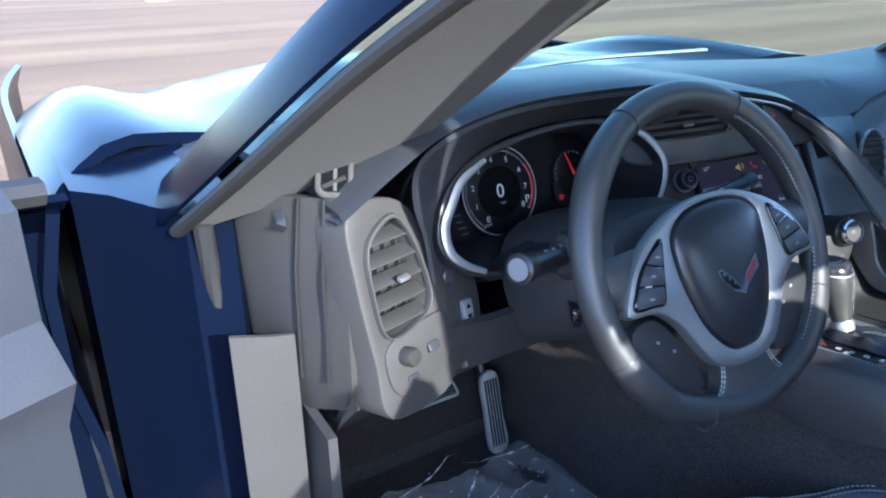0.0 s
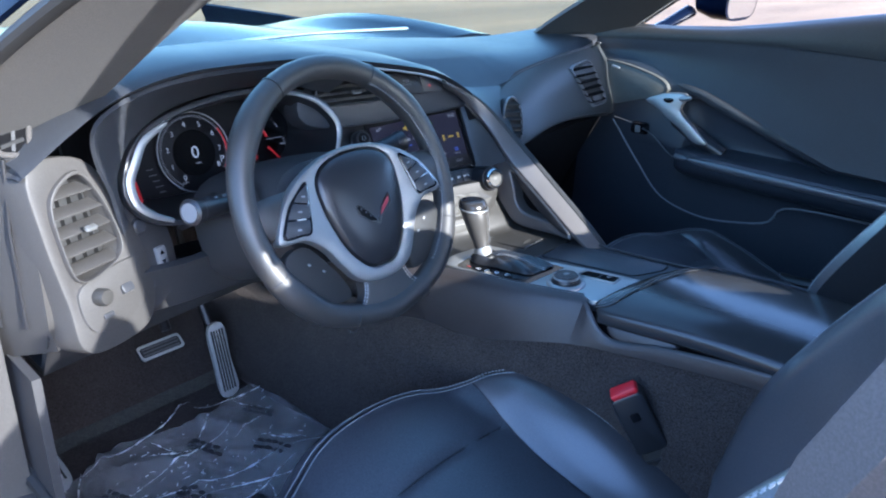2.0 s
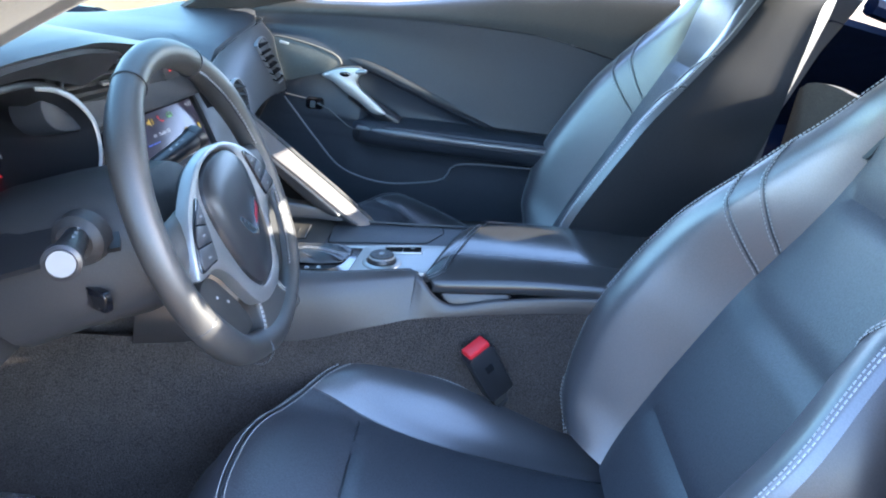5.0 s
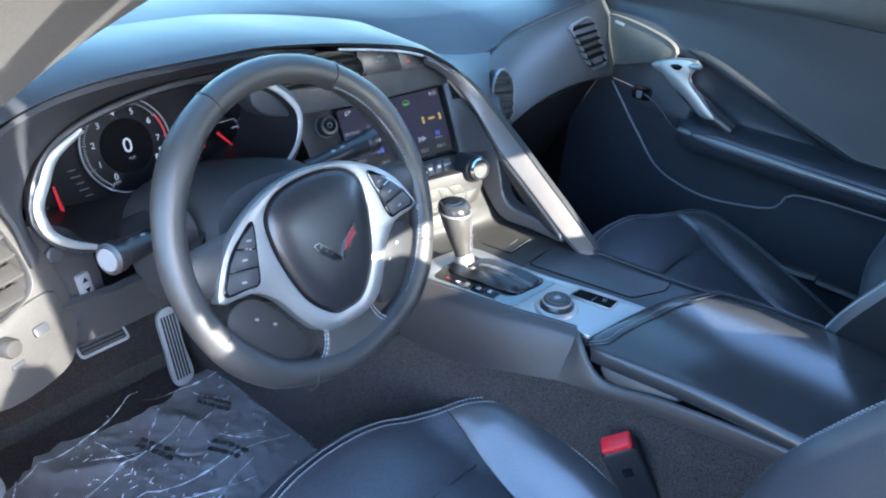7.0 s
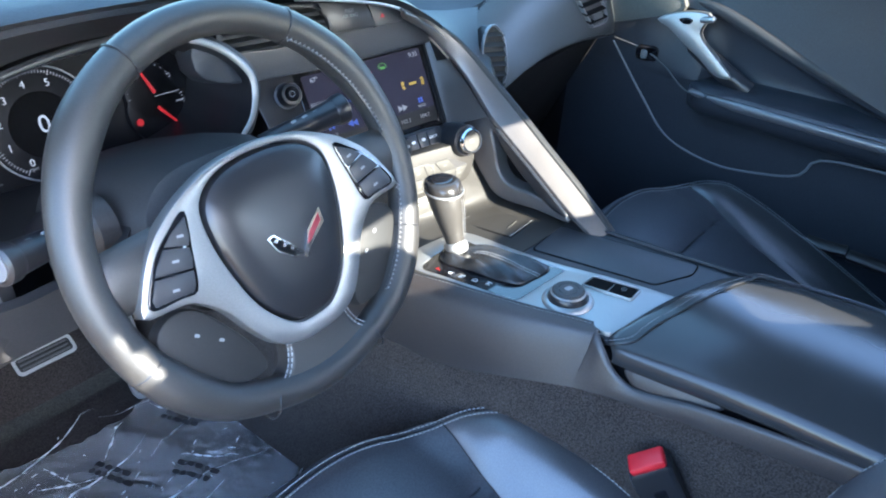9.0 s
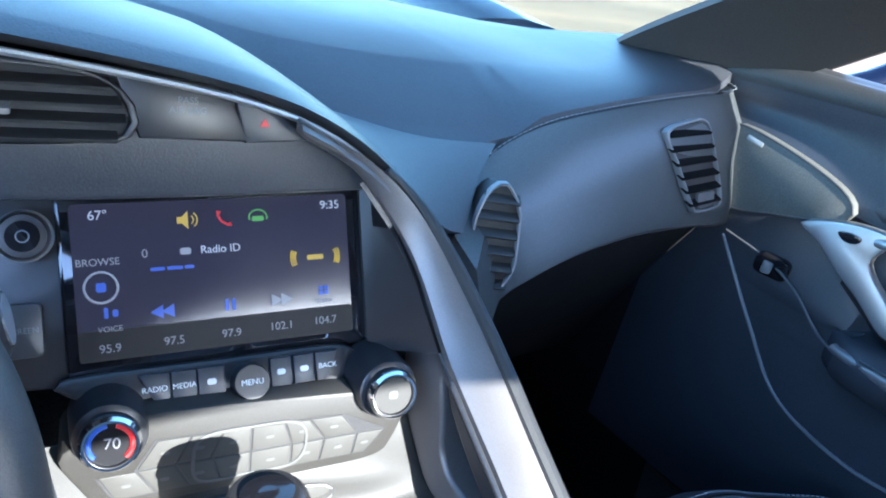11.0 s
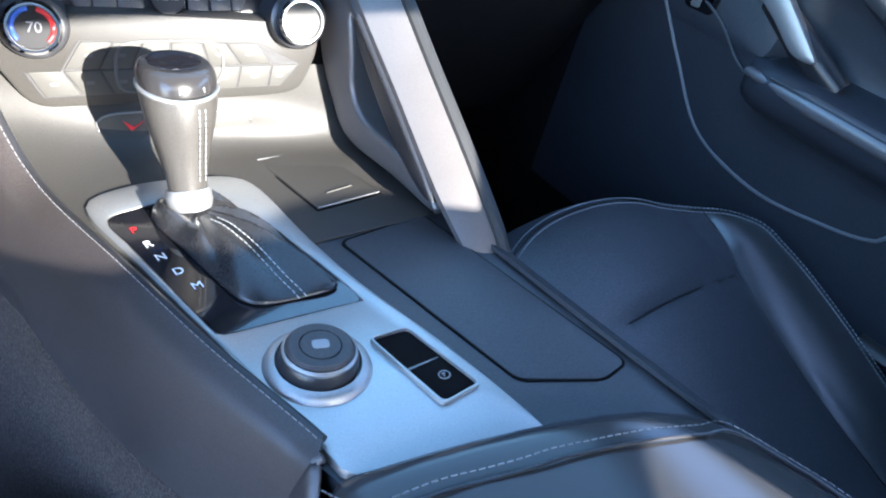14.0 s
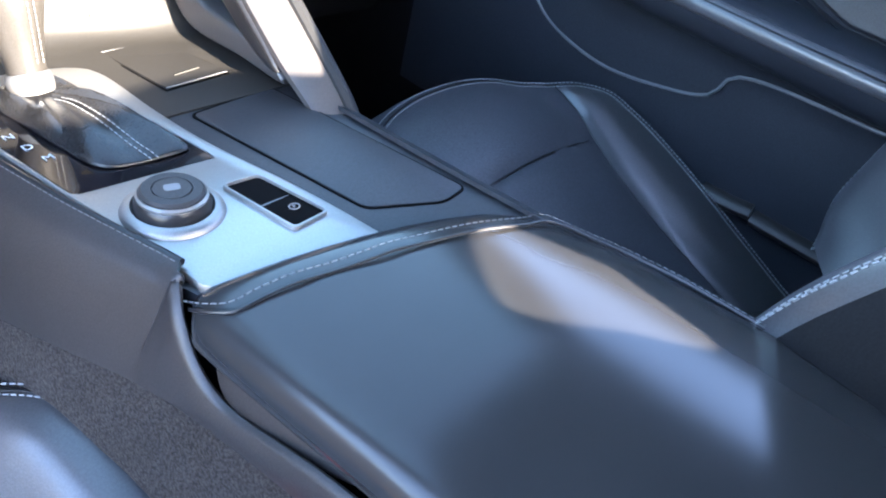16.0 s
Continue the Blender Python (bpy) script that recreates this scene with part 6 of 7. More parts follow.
front = [(x, front_y(x) - 0.026, arm_z(x) + 0.0002) for x in [-0.075 + 0.180 * k / 30 for k in range(31)]]
seam = spline([(-0.0985, -0.2005, 0.657), (-0.0965, -0.212, 0.6635), (-0.088, -0.2240, 0.669)] + front[::3] + [(0.122, -0.320, 0.6835), (0.134, -0.350, 0.6815), (0.1395, -0.40, 0.683), (0.143, -0.55, 0.6875), (0.147, -0.79, 0.689)], 130)
stitches([p + Vector((0, 0, 0.0014)) for p in seam], arm, up=(0, 0.2, 1), step=0.0048, r=0.00040, mat=SEAMGREY)
part("arm_seam", tube([p + Vector((0.0, -0.0055 if i < 70 else 0.0, 0.0002)) + Vector((-0.0035 if i >= 70 else 0.0, 0, 0)) for i, p in enumerate(seam)], 0.0011, 6), SATIN, arm, "sewn-in seam along the edge")
latch = [(-0.229, 0.002), (-0.240, -0.0125), (-0.262, -0.0130), (-0.315, -0.0015), (-0.336, 0.0095), (-0.300, 0.016), (-0.262, 0.009)]
LT = frame_at((-0.0985, 0, 0.635), (0.0, -1, 0), (0.39, 0, 1))
part("latch_grip", plate(smooth_outline([(-y, z) for y, z in latch], 40), LT @ pose(0, 0, -0.0005), 0.010, 0.0025, segs=3), SIDESKIN, console, "moulded armrest latch grip")
# black sheet added to put in the shade below the lid
part("armrest_gap_shade", sheet([[(-0.080, y, 0.650), (-0.086, y, 0.644), (-0.0925, y, 0.630), (-0.0955, y, 0.600)] for y in (-0.82, -0.6, -0.4, -0.196)], 0.006), DARKGAP, console, "black sheet putting in the shade under the armrest lid")
part("lower_side", sheet([[(x + 0.007, y, z + 0.006), (x + 0.001, y, z - 0.012), (x - 0.008, y, z - 0.07), (x - 0.022, y, 0.42), (x - 0.036, y, 0.24)] for x, y, z in [(-0.110, -0.85, 0.655)] + flank[::-1] + [(-0.168, 0.45, 0.50), (-0.170, 0.74, 0.50)]], 0.01), CARPET, console, "charcoal carpet on the console flank")

# ---- gear lever ----
lever = thing("gear_lever", "leather-wrapped gear lever with black cap and leather boot", "gear lever")
K0, K1 = Vector((-0.056, 0.036, 0.655)), Vector((-0.054, 0.074, 0.742))
ax = (K1 - K0).normalized()
KM = Matrix.Translation(K0) @ frame_at((0, 0, 0), (1, 0, 0), ax.cross(Vector((1, 0, 0)))).to_3x3().to_4x4()
kn = []
for h, a_, b_, dy in ((0.006, 0.0125, 0.0130, 0), (0.018, 0.0135, 0.0145, 0), (0.036, 0.0175, 0.0180, 0), (0.056, 0.0225, 0.0215, -0.002), (0.070, 0.0245, 0.0235, -0.003), (0.078, 0.0250, 0.0240, -0.003)):
    kn.append([K0 + ax * h + Vector((a_ * math.cos(t), b_ * math.sin(t) + dy, 0)) for t in [2 * math.pi * k / 28 for k in range(28)]])
GRIP = material("grey_leather_grip", (0.042, 0.039, 0.035), 0.36, grain=0.2, grain_size=0.0012, bump=0.2, vary=0.1, vary_size=0.03)
grip = part("grip", loft(kn), GRIP, lever, "grey leather knob")
part("grip_ring", tube([K0 + ax * 0.0775 + Vector((0.0246 * math.cos(t), 0.0236 * math.sin(t) - 0.003, 0)) for t in [2 * math.pi * k / 40 for k in range(40)]], 0.0016, 8, True), SILVER, grip, "bright band under the cap")
cap = []
for h, s_ in ((0.078, 1.02), (0.082, 1.04), (0.0855, 1.03), (0.0895, 0.965), (0.0915, 0.88), (0.0920, 0.74), (0.0912, 0.62), (0.0908, 0.1)):
    cap.append([K0 + ax * h + Vector((0.0240 * s_ * math.cos(t), 0.0230 * s_ * math.sin(t) - 0.003, -0.10 * 0.0230 * s_ * math.sin(t))) for t in [2 * math.pi * k / 28 for k in range(28)]])
part("cap", loft(cap), CAPGREY, grip, "dark grey cap")
part("cap_inset", loft([[K0 + ax * h + Vector((0.0165 * s_ * math.cos(t), 0.0125 * s_ * math.sin(t) - 0.003, 0)) for t in [2 * math.pi * k / 28 for k in range(28)]] for h, s_ in ((0.0900, 1.0), (0.0925, 1.0), (0.0928, 0.9), (0.0922, 0.3))]), GLOSS, grip, "gloss black inset")
writing("PRNDM", frame_at(K0 + ax * 0.084 + Vector((0, -0.0265, 0)), (1, 0, 0), (0, 0.3, 1)), 0.005, GREY_MARK, grip)
for dx in (0.003, 0.007):
    stitches([K0 + ax * h + Vector((dx, -b_ - 0.0003, 0)) for h, b_ in ((0.020, 0.0147), (0.036, 0.0181), (0.056, 0.0233), (0.074, 0.0264))], grip, up=(0, -1, 0.2), step=0.0042, r=0.00032)
part("collar", lathe([(0.0145, -0.006), (0.0155, -0.002), (0.0155, 0.004), (0.0140, 0.008), (0.0125, 0.008)], KM, 36), SILVER, lever, "bright collar")
rngs = []
base = smooth_outline([(-0.079, 0.046), (-0.055, 0.054), (-0.028, 0.040), (-0.010, -0.02), (-0.004, -0.074), (-0.01, -0.081), (-0.040, -0.077), (-0.062, -0.072), (-0.069, -0.06), (-0.076, 0.0)], 36)
for t, h in ((0.0, 0.0004), (0.04, 0.0022), (0.12, 0.0040), (0.30, 0.0080), (0.55, 0.0125), (0.78, 0.013), (0.92, 0.012), (1.0, 0.012)):
    ring = []
    for k, (x, y) in enumerate(base):
        b_ = CON(x, y, 0)
        tgt = Vector((-0.056 + 0.014 * math.cos(math.atan2(y - 0.034, x + 0.056)), 0.034 + 0.014 * math.sin(math.atan2(y - 0.034, x + 0.056)), 0.641))
        q = b_.lerp(tgt, t ** 1.2)
        fold = 0.0042 * math.sin(k * 1.05 + 5 * t) * math.sin(math.pi * t)
        ring.append(q + Vector((0, 0, h + fold + 0.003 * math.sin(math.pi * min(1, t * 1.1)) * (1 if y < 0.0 else 0.4))))
    rngs.append(ring)
boot = part("boot", loft(rngs), BOOT, lever, "creased black leather boot", sub=1)
seam_k = min(range(36), key=lambda k: (base[k][0] + 0.036) ** 2 + (base[k][1] + 0.078) ** 2)
for dx in (-0.0025, 0.0025):
    stitches([r[seam_k] + Vector((dx, 0, 0.0006)) for r in rngs[1:-1]], boot, up=(0, -0.2, 1), step=0.0042, r=0.00035)

# ---- seats ----
def seat(label, forward, side_skin, rise=1.0, sag=0.0, slim=0.0):
    st = thing("bucket_seat", label, "car seat", group="front seats")
    HW = 0.255

    def split(y):
        """Where the insert meets the bolster, as a share of the half width; it flares out at the front."""
        return curve(y, [(-0.40, 0.585), (-0.22, 0.61), (-0.13, 0.66), (-0.06, 0.76), (-0.015, 0.90), (0.01, 0.945)])

    def cz(u, y):
        ins = curve(y, [(-0.52, 0.425), (-0.30, 0.445), (-0.10, 0.478), (-0.01, 0.486), (0.03, 0.478), (0.05, 0.462)])
        bh = curve(y, [(-0.47, 0.014), (-0.36, 0.036), (-0.24, 0.058), (-0.13, 0.053), (-0.06, 0.027), (0.01, 0.006), (0.05, 0.0)])
        ins, bh = ins - sag * max(0.0, -0.10 - y), bh * rise
        a, sp = abs(u), split(y)
        b_ = curve(a, [(0.60, 0.0), (0.86, 0.95), (0.96, 1.0), (1.03, 0.72), (1.08, -0.2)])
        side = curve(a, [(0.93, 0.0), (1.02, -0.020), (1.13, -0.15)])
        dip = -0.005 * math.exp(-((a - sp) / 0.022) ** 2) - 0.006 * math.exp(-((y + 0.132) / 0.007) ** 2) * (1 if a < sp else 0)
        puff = 0.006 * math.cos(min(1.0, a / 0.6) * math.pi / 2) + 0.004 * math.sin(min(1.0, max(0.0, (y + 0.132) / 0.16)) * math.pi)
        return ins - 0.010 * min(1.0, (a / 0.6) ** 2) + puff + bh * b_ + side + dip

    def yy(u, v):
        f = 0.060 - 0.130 * min(1.13, abs(u)) ** 2.5
        return f + (-0.54 - f) * v

    def cpt(u, v):
        y = yy(u, v)
        x = HW * u * (1 - 0.13 * max(0.0, (0.30 - v) / 0.30) ** 2)
        z = cz(u, y) - (0.034 * (1 - v / 0.085) ** 2 if v < 0.085 else 0)
        return Vector((x, y, z))

    def seam_u(v):
        """The insert's edge at that share of the way back."""
        a = 0.7
        for _ in range(8):
            a = split(yy(a, v))
        return a

    vs = [0, 0.012, 0.03, 0.055, 0.09, 0.14, 0.2] + [0.2 + 0.8 * k / 40 for k in range(1, 41)]

    def skin(shares, s=0):
        """Strips from the front lip to the back; with s a bolster on that side, else the insert."""
        rws = []
        for k in shares:
            col = []
            for v in vs:
                su = seam_u(v)
                col.append(cpt(s * (su + (1.13 - su) * k) if s else su * k, v))
            f = col[0]
            rws.append([Vector((f.x, f.y - 0.05, f.z - 0.14)), Vector((f.x, f.y - 0.008, f.z - 0.08)), Vector((f.x, f.y + 0.006, f.z - 0.03)), Vector((f.x, f.y + 0.005, f.z - 0.010))] + col)
        return rws

    part("cushion_insert", sheet(skin([-1 + 2 * k / 32 for k in range(33)])[::-1], 0.03), LEATHER_PERF, st, "perforated leather seat insert")
    for s in (-1, 1):
        part("cushion_bolster", sheet(skin([k / 18 for k in range(19)], s)[::(1 if s < 0 else -1)], 0.006), LEATHER, st, "padded leather seat bolster")
    uu, vv = 0.955, 0.085
    path = [cpt(-uu, 0.95 - (0.95 - vv) * k / 40) for k in range(40)] + [cpt(-uu + 2 * uu * k / 40, vv) for k in range(41)] + [cpt(uu, vv + (0.95 - vv) * k / 40) for k in range(1, 41)]
    soft_path = spline(path[::3] + path[-1:], 120)
    stitches([p + Vector((0, 0, 0.0012)) for p in soft_path[1:-1]], st, up=(0, 0, 1), step=0.0055, double=0.009, r=0.0008)
    part("edge_seam", tube([p + Vector((0, 0, 0.0004)) for p in soft_path], 0.0011, 6), SATIN, st)
    for s in (-1, 1):
        part("piping", tube([cpt(s * seam_u(v), v) + Vector((0, 0, 0.0004)) for v in [0.06 + 0.92 * k / 50 for k in range(51)]], 0.0010, 6), SATIN, st)
    part("cross_seam", tube([cpt(u, (yy(u, 0) + 0.132) / (yy(u, 0) + 0.54)) + Vector((0, 0, 0.0014)) for u in [-0.63 + 1.26 * k / 30 for k in range(31)]], 0.0012, 6), SATIN, st)
    part("seat_base", plate(rrect(0.46, 0.5, 0.05), pose(0, -0.25, 0.36), 0.14, 0.01), HARD, st)

    # backrest
    def bz(w):
        return 0.42 + 0.70 * w

    def by(w):
        return forward - 0.475 - 0.30 * w - 0.015 * math.sin(math.pi * w)

    def half(w):
        return curve(w, [(0.0, 0.190), (0.06, 0.228), (0.15, 0.256), (0.30, 0.268), (0.45, 0.266), (0.66, 0.246), (0.80, 0.212), (0.95, 0.165), (1.0, 0.135)]) - slim * curve(w, [(0.40, 0.0), (0.68, 1.0), (0.9, 0.8)])

    def bpt(u, w):
        bol = curve(w, [(0.0, 0.03), (0.10, 0.080), (0.30, 0.115), (0.50, 0.105), (0.68, 0.070), (0.82, 0.035), (1.0, 0.01)])
        b_ = curve(abs(u), [(0.55, 0.0), (0.82, 0.92), (0.95, 1.0), (1.03, 0.75), (1.12, -0.2)])
        d = bol * b_ - 0.008 * math.exp(-((abs(u) - 0.60) / 0.03) ** 2)
        d -= 0.010 * (math.exp(-((w - 0.20) / 0.016) ** 2) + math.exp(-((w - 0.47) / 0.016) ** 2) + math.exp(-((w - 0.70) / 0.014) ** 2)) * curve(abs(u), [(0.50, 1.0), (0.60, 0.0)])
        d += 0.03 * math.exp(-((w - 0.87) / 0.10) ** 2) * (1 - min(1, abs(u)) ** 2) + 0.008 * math.cos(u * 1.4)
        back = curve(abs(u), [(1.02, 0.0), (1.14, -0.07)])
        n = Vector((0, 0.92, 0.39))
        top = -0.03 * max(0.0, (w - 0.94) / 0.06) ** 2
        return Vector((half(w) * u, by(w), bz(w))) + n * (d + back + top)

    ws_ = [0.05 + 0.95 * k / 44 for k in range(45)]
    part("back_insert", sheet([[bpt(u, w) for w in ws_] for u in [-0.60 + 1.2 * k / 20 for k in range(21)]][::-1], 0.03), LEATHER_PERF, st, "perforated leather backrest insert")
    for s in (-1, 1):
        part("bolster_side", sheet([[bpt(s * u, w) for w in ws_] for u in [1.0 + 0.14 * k / 6 for k in range(7)]][::(1 if s < 0 else -1)], 0.006), side_skin, st, "side of the backrest bolster")
        us = [s * (0.60 + 0.40 * k / 14) for k in range(15)]
        part("back_bolster", sheet([[bpt(u, w) for w in ws_] for u in us][::(1 if s < 0 else -1)], 0.006), LEATHER, st, "padded leather backrest bolster")
        n = Vector((0, 0.92, 0.39))
        stitches([bpt(s * 0.97, w) + n * 0.001 for w in [0.03 + 0.92 * k / 50 for k in range(51)]], st, up=n, step=0.006, double=0.006, r=0.0008)
        for w0, gain in ((0.497, 0.36), (0.507, 0.36), (0.545, 0.46), (0.555, 0.46)):
            stitches([bpt(s * u, w0 + gain * (u - 0.58)) + n * 0.0018 for u in [0.60 + 0.40 * k / 24 for k in range(25)]], st, up=n, step=0.006, r=0.0006)
        for w0, gain in ((0.502, 0.36), (0.550, 0.46)):
            part("panel_seam", tube([bpt(s * u, w0 + gain * (u - 0.58)) + n * 0.0004 for u in [0.60 + 0.40 * k / 24 for k in range(25)]], 0.0014, 6), SATIN, st)
    shell = []
    for w in [k / 12 for k in range(13)]:
        h_ = half(w) * 1.0
        b0 = Vector((0, by(w), bz(w)))
        ring = []
        for t in [2 * math.pi * k / 24 for k in range(24)]:
            ring.append(b0 + Vector((h_ * math.copysign(abs(math.cos(t)) ** 0.6, math.cos(t)), -0.075 + 0.055 * math.sin(t), 0.02 * math.sin(t))))
        shell.append(ring)
    part("back_shell", loft(shell), HARD, st, "black plastic seat back shell")
    part("belt_guide", plate(rrect(0.05, 0.035, 0.01), frame_at((0.13, -0.66, 0.99), (1, 0, 0), (0, -0.4, 1)) @ pose(0, 0, 0.06), 0.01, 0.003), SATIN, st, "harness opening trim")
    part("belt_guide", plate(rrect(0.05, 0.035, 0.01), frame_at((-0.13, -0.66, 0.99), (1, 0, 0), (0, -0.4, 1)) @ pose(0, 0, 0.06), 0.01, 0.003), SATIN, st)
    return st


seat_d = seat("black leather sports seat with grey stitching at the wheel", 0.0, SIDESKIN, slim=0.036)
seat_p = seat("black leather sports seat with grey stitching beside the passenger door", 0.02, SHADEBLACK, 0.5, 0.20)
seat_p.matrix_basis = pose(0.400, 0.005, 0.055)
seat_d.matrix_basis = pose(-0.362, 0, 0)

# belt buckle
buckle = thing("belt_buckle", "black seat belt buckle with a red press button", "belt buckle")
BK = frame_at((-0.140, -0.298, 0.562), (0.5, -0.75, 0.575), (-0.25, 0.60, 1.0)) @ Matrix.Scale(1.3, 4)
part("housing", plate(rrect(0.036, 0.074, 0.006), BK @ pose(0, -0.028, 0.010), 0.020, 0.004), SATIN, buckle)
part("press_button", plate(rrect(0.030, 0.008, 0.003), BK @ pose(0, 0.011, 0.0095), 0.018, 0.003), RED, buckle, "red press button")
part("press_top", plate(rrect(0.030, 0.016, 0.003), BK @ pose(0, 0.0125, 0.0, -90), 0.004, 0.001), RED, buckle)
part("release_mark", plate(rrect(0.010, 0.010, 0.002), BK @ pose(0, -0.018, 0.0106), 0.001), GLOSS, buckle)
stem = part("stem", plate(rrect(0.030, 0.085, 0.006), BK @ pose(0, -0.098, 0.005), 0.012, 0.003), STACKGREY, buckle, "grey flexible buckle stem")
for k in range(4):
    part("stem_rib", plate(rrect(0.026, 0.004, 0.001, 2), BK @ pose(0, -0.078 - 0.012 * k, 0.0062), 0.002, 0.0006), SATIN, stem)

# seat belt hanging by the driver's seat
sbelt = thing("seat_belt", "dark seat belt webbing beside the seat back", "seat belt")
rows = []
for x, y, z in ((-0.668, -0.66, 1.06), (-0.668, -0.620, 0.94), (-0.668, -0.605, 0.85), (-0.668, -0.598, 0.77), (-0.672, -0.585, 0.58), (-0.68, -0.56, 0.34)):
    rows.append([(x, y + 0.022, z + 0.006), (x - 0.012, y, z), (x, y - 0.022, z - 0.006)])
part("webbing", sheet(rows, 0.0016), BELT, sbelt)
part("anchor_plate", plate(rrect(0.050, 0.036, 0.010), frame_at((-0.684, -0.556, 0.330), (0.05, 1, 0.2), (0, -0.2, 1)), 0.004, 0.001), STEEL, sbelt, "steel floor anchor")
pbelt = thing("seat_belt", "dark seat belt webbing behind the passenger seat", "seat belt")
part("webbing", sheet([[(-x + 0.06, y, z) for x, y, z in r] for r in rows][::-1], 0.0016), BELT, pbelt)
part("anchor_plate", plate(rrect(0.050, 0.036, 0.010), frame_at((0.744, -0.556, 0.330), (0.05, 1, 0.2), (0, -0.2, 1)), 0.004, 0.001), STEEL, pbelt, "steel floor anchor")
tagged(part("belt_tag", plate(rrect(0.05, 0.035, 0.004), frame_at((0.13, -0.66, 0.665), (0.5, -0.8, 0.2), (-0.2, 0.1, 1)), 0.001), TAG), "white paper tag on the seat's flank", "tag")

# ---- passenger door ----
pdoor = thing("passenger_door", "closed black door panel with silver pull handle", "car door")


def belt_z(y):
    """Height of the door's window sill, rising to the rear."""
    return spline_at(y, [(-0.75, 1.080), (-0.53, 1.064), (-0.32, 1.034), (-0.125, 0.994), (-0.03, 0.976), (0.12, 0.960), (0.31, 0.950)])


ys = [0.295 - 0.995 * k / 44 for k in range(45)]
rows, roll = [], []
for y in ys:
    belt = belt_z(y)
    rid = 0.842 - 0.345 * max(0.0, 0.0 - y)
    rid = max(0.735, rid)
    front = ramp(y, [(0.05, 0.0), (0.2, 1.0)])
    armd = ramp(y, [(-0.60, 1.0), (-0.01, 1.0), (0.03, 0.0)])
    seam_z = curve(y, [(-0.70, 0.895), (-0.66, 0.910), (-0.546, 0.938), (-0.36, 0.965), (-0.19, 0.966), (0.02, 0.955), (0.225, 0.936), (0.30, 0.928)])
    roll.append([(0.755, y, belt - 0.015), (0.735, y, belt), (0.712, y, belt - 0.004), (0.701, y, belt * 0.75 + seam_z * 0.25), (0.6945, y, belt * 0.3 + seam_z * 0.7), (0.696, y, seam_z)])
    plain = 1 - armd
    rows.append([(0.696, y, seam_z), (0.6975, y, seam_z - 0.012), (0.700, y, (seam_z + rid) / 2 + 0.01), (0.690 - 0.02 * front, y, rid + 0.006), (0.688 - 0.02 * front, y, rid - 0.004), (0.715 - 0.04 * front, y, rid - 0.022), (0.716 - 0.030 * plain, y, 0.715), (0.645 + 0.043 * plain, y, 0.703), (0.635 + 0.054 * plain, y, 0.692), (0.650 + 0.040 * plain, y, 0.668), (0.70 - 0.008 * plain, y, 0.640), (0.695, y, 0.50), (0.70, y, 0.36)])
part("door_panel", sheet([stepped(r, 4) for r in rows], 0.012), DOORSKIN, pdoor, "black padded door panel")
part("door_roll", sheet([stepped(r, 4) for r in roll], 0.012), ROLL, pdoor, "grey padded roll under the window")
BELT_SEAM = spline([(0.692, 0.28, 0.930), (0.690, 0.225, 0.936), (0.690, 0.02, 0.955), (0.691, -0.19, 0.966), (0.692, -0.36, 0.965), (0.693, -0.546, 0.938), (0.694, -0.66, 0.91)], 60)
part("belt_seam", tube(BELT_SEAM, 0.0016, 6), SEAMDIM, pdoor, "sewn seam under the window sill")
# speaker grille
SP = frame_at((0.668, 0.0, 0.0), (0.03, -1, 0.0), (0.0, 0, 1))
spk = smooth_outline([(-0.240, 0.876), (-0.215, 0.884), (-0.14, 0.874), (-0.085, 0.858), (-0.068, 0.838), (-0.085, 0.822), (-0.15, 0.800), (-0.195, 0.785), (-0.215, 0.79), (-0.232, 0.83)], 40)
MESH = material("speaker_mesh", (0.075, 0.076, 0.068), 0.55, grain=0.3, grain_size=0.0018, bump=0.4, vary=0.05)
part("speaker_grille", plate(spk, SP @ pose(0.0, 0.0, 0.011), 0.018, 0.003), MESH, pdoor, "grey perforated speaker cover")
part("grille_rim", tube([SP @ Vector((x, y, 0.011)) for x, y in spk], 0.0014, 6, True), HARD, pdoor)
part("grille_badge", plate(rrect(0.022, 0.006, 0.001, 2), SP @ pose(-0.205, 0.872, 0.0135, 0, 0, -8), 0.004, 0.0006), SILVER, pdoor, "small bright tab")
# pull handle
HM = frame_at((0.664, 0.0, 0.77), (0.05, -1, 0.0), (0.0, 0, 1))
hp = [(-0.112, 0.040), (-0.085, 0.056), (-0.053, 0.066), (-0.020, 0.068), (-0.016, 0.058), (-0.026, 0.030), (0.010, -0.002), (0.046, -0.030), (0.044, -0.037), (0.016, -0.036), (-0.020, -0.012), (-0.052, 0.006), (-0.085, 0.028)]
hd = part("pull_handle", plate(smooth_outline(hp, 48), HM @ pose(0, 0, 0.020), 0.016, 0.004), SILVER, pdoor, "satin silver pull handle")
part("lock_rocker", plate(smooth_outline([(-0.070, 0.050), (-0.056, 0.055), (-0.044, 0.053), (-0.048, 0.045), (-0.060, 0.043)], 24), HM @ pose(0, 0, 0.0215), 0.003, 0.0008), GLOSS, hd)
part("release_lever", tube([HM @ Vector((-0.030, 0.056, 0.016)), HM @ Vector((-0.020, 0.059, 0.020)), HM @ Vector((-0.008, 0.062, 0.021)), HM @ Vector((-0.004, 0.063, 0.020))], [0.0065, 0.0075, 0.0070, 0.003], 14, flat=0.8), SILVER, hd, "bright release lever")
part("grip_back", tube([HM @ Vector(v) for v in ((-0.040, 0.004, -0.006), (0.030, -0.032, 0.000), (0.080, -0.056, -0.004))], [0.014, 0.016, 0.014], 12, flat=1.2), SATIN, pdoor)
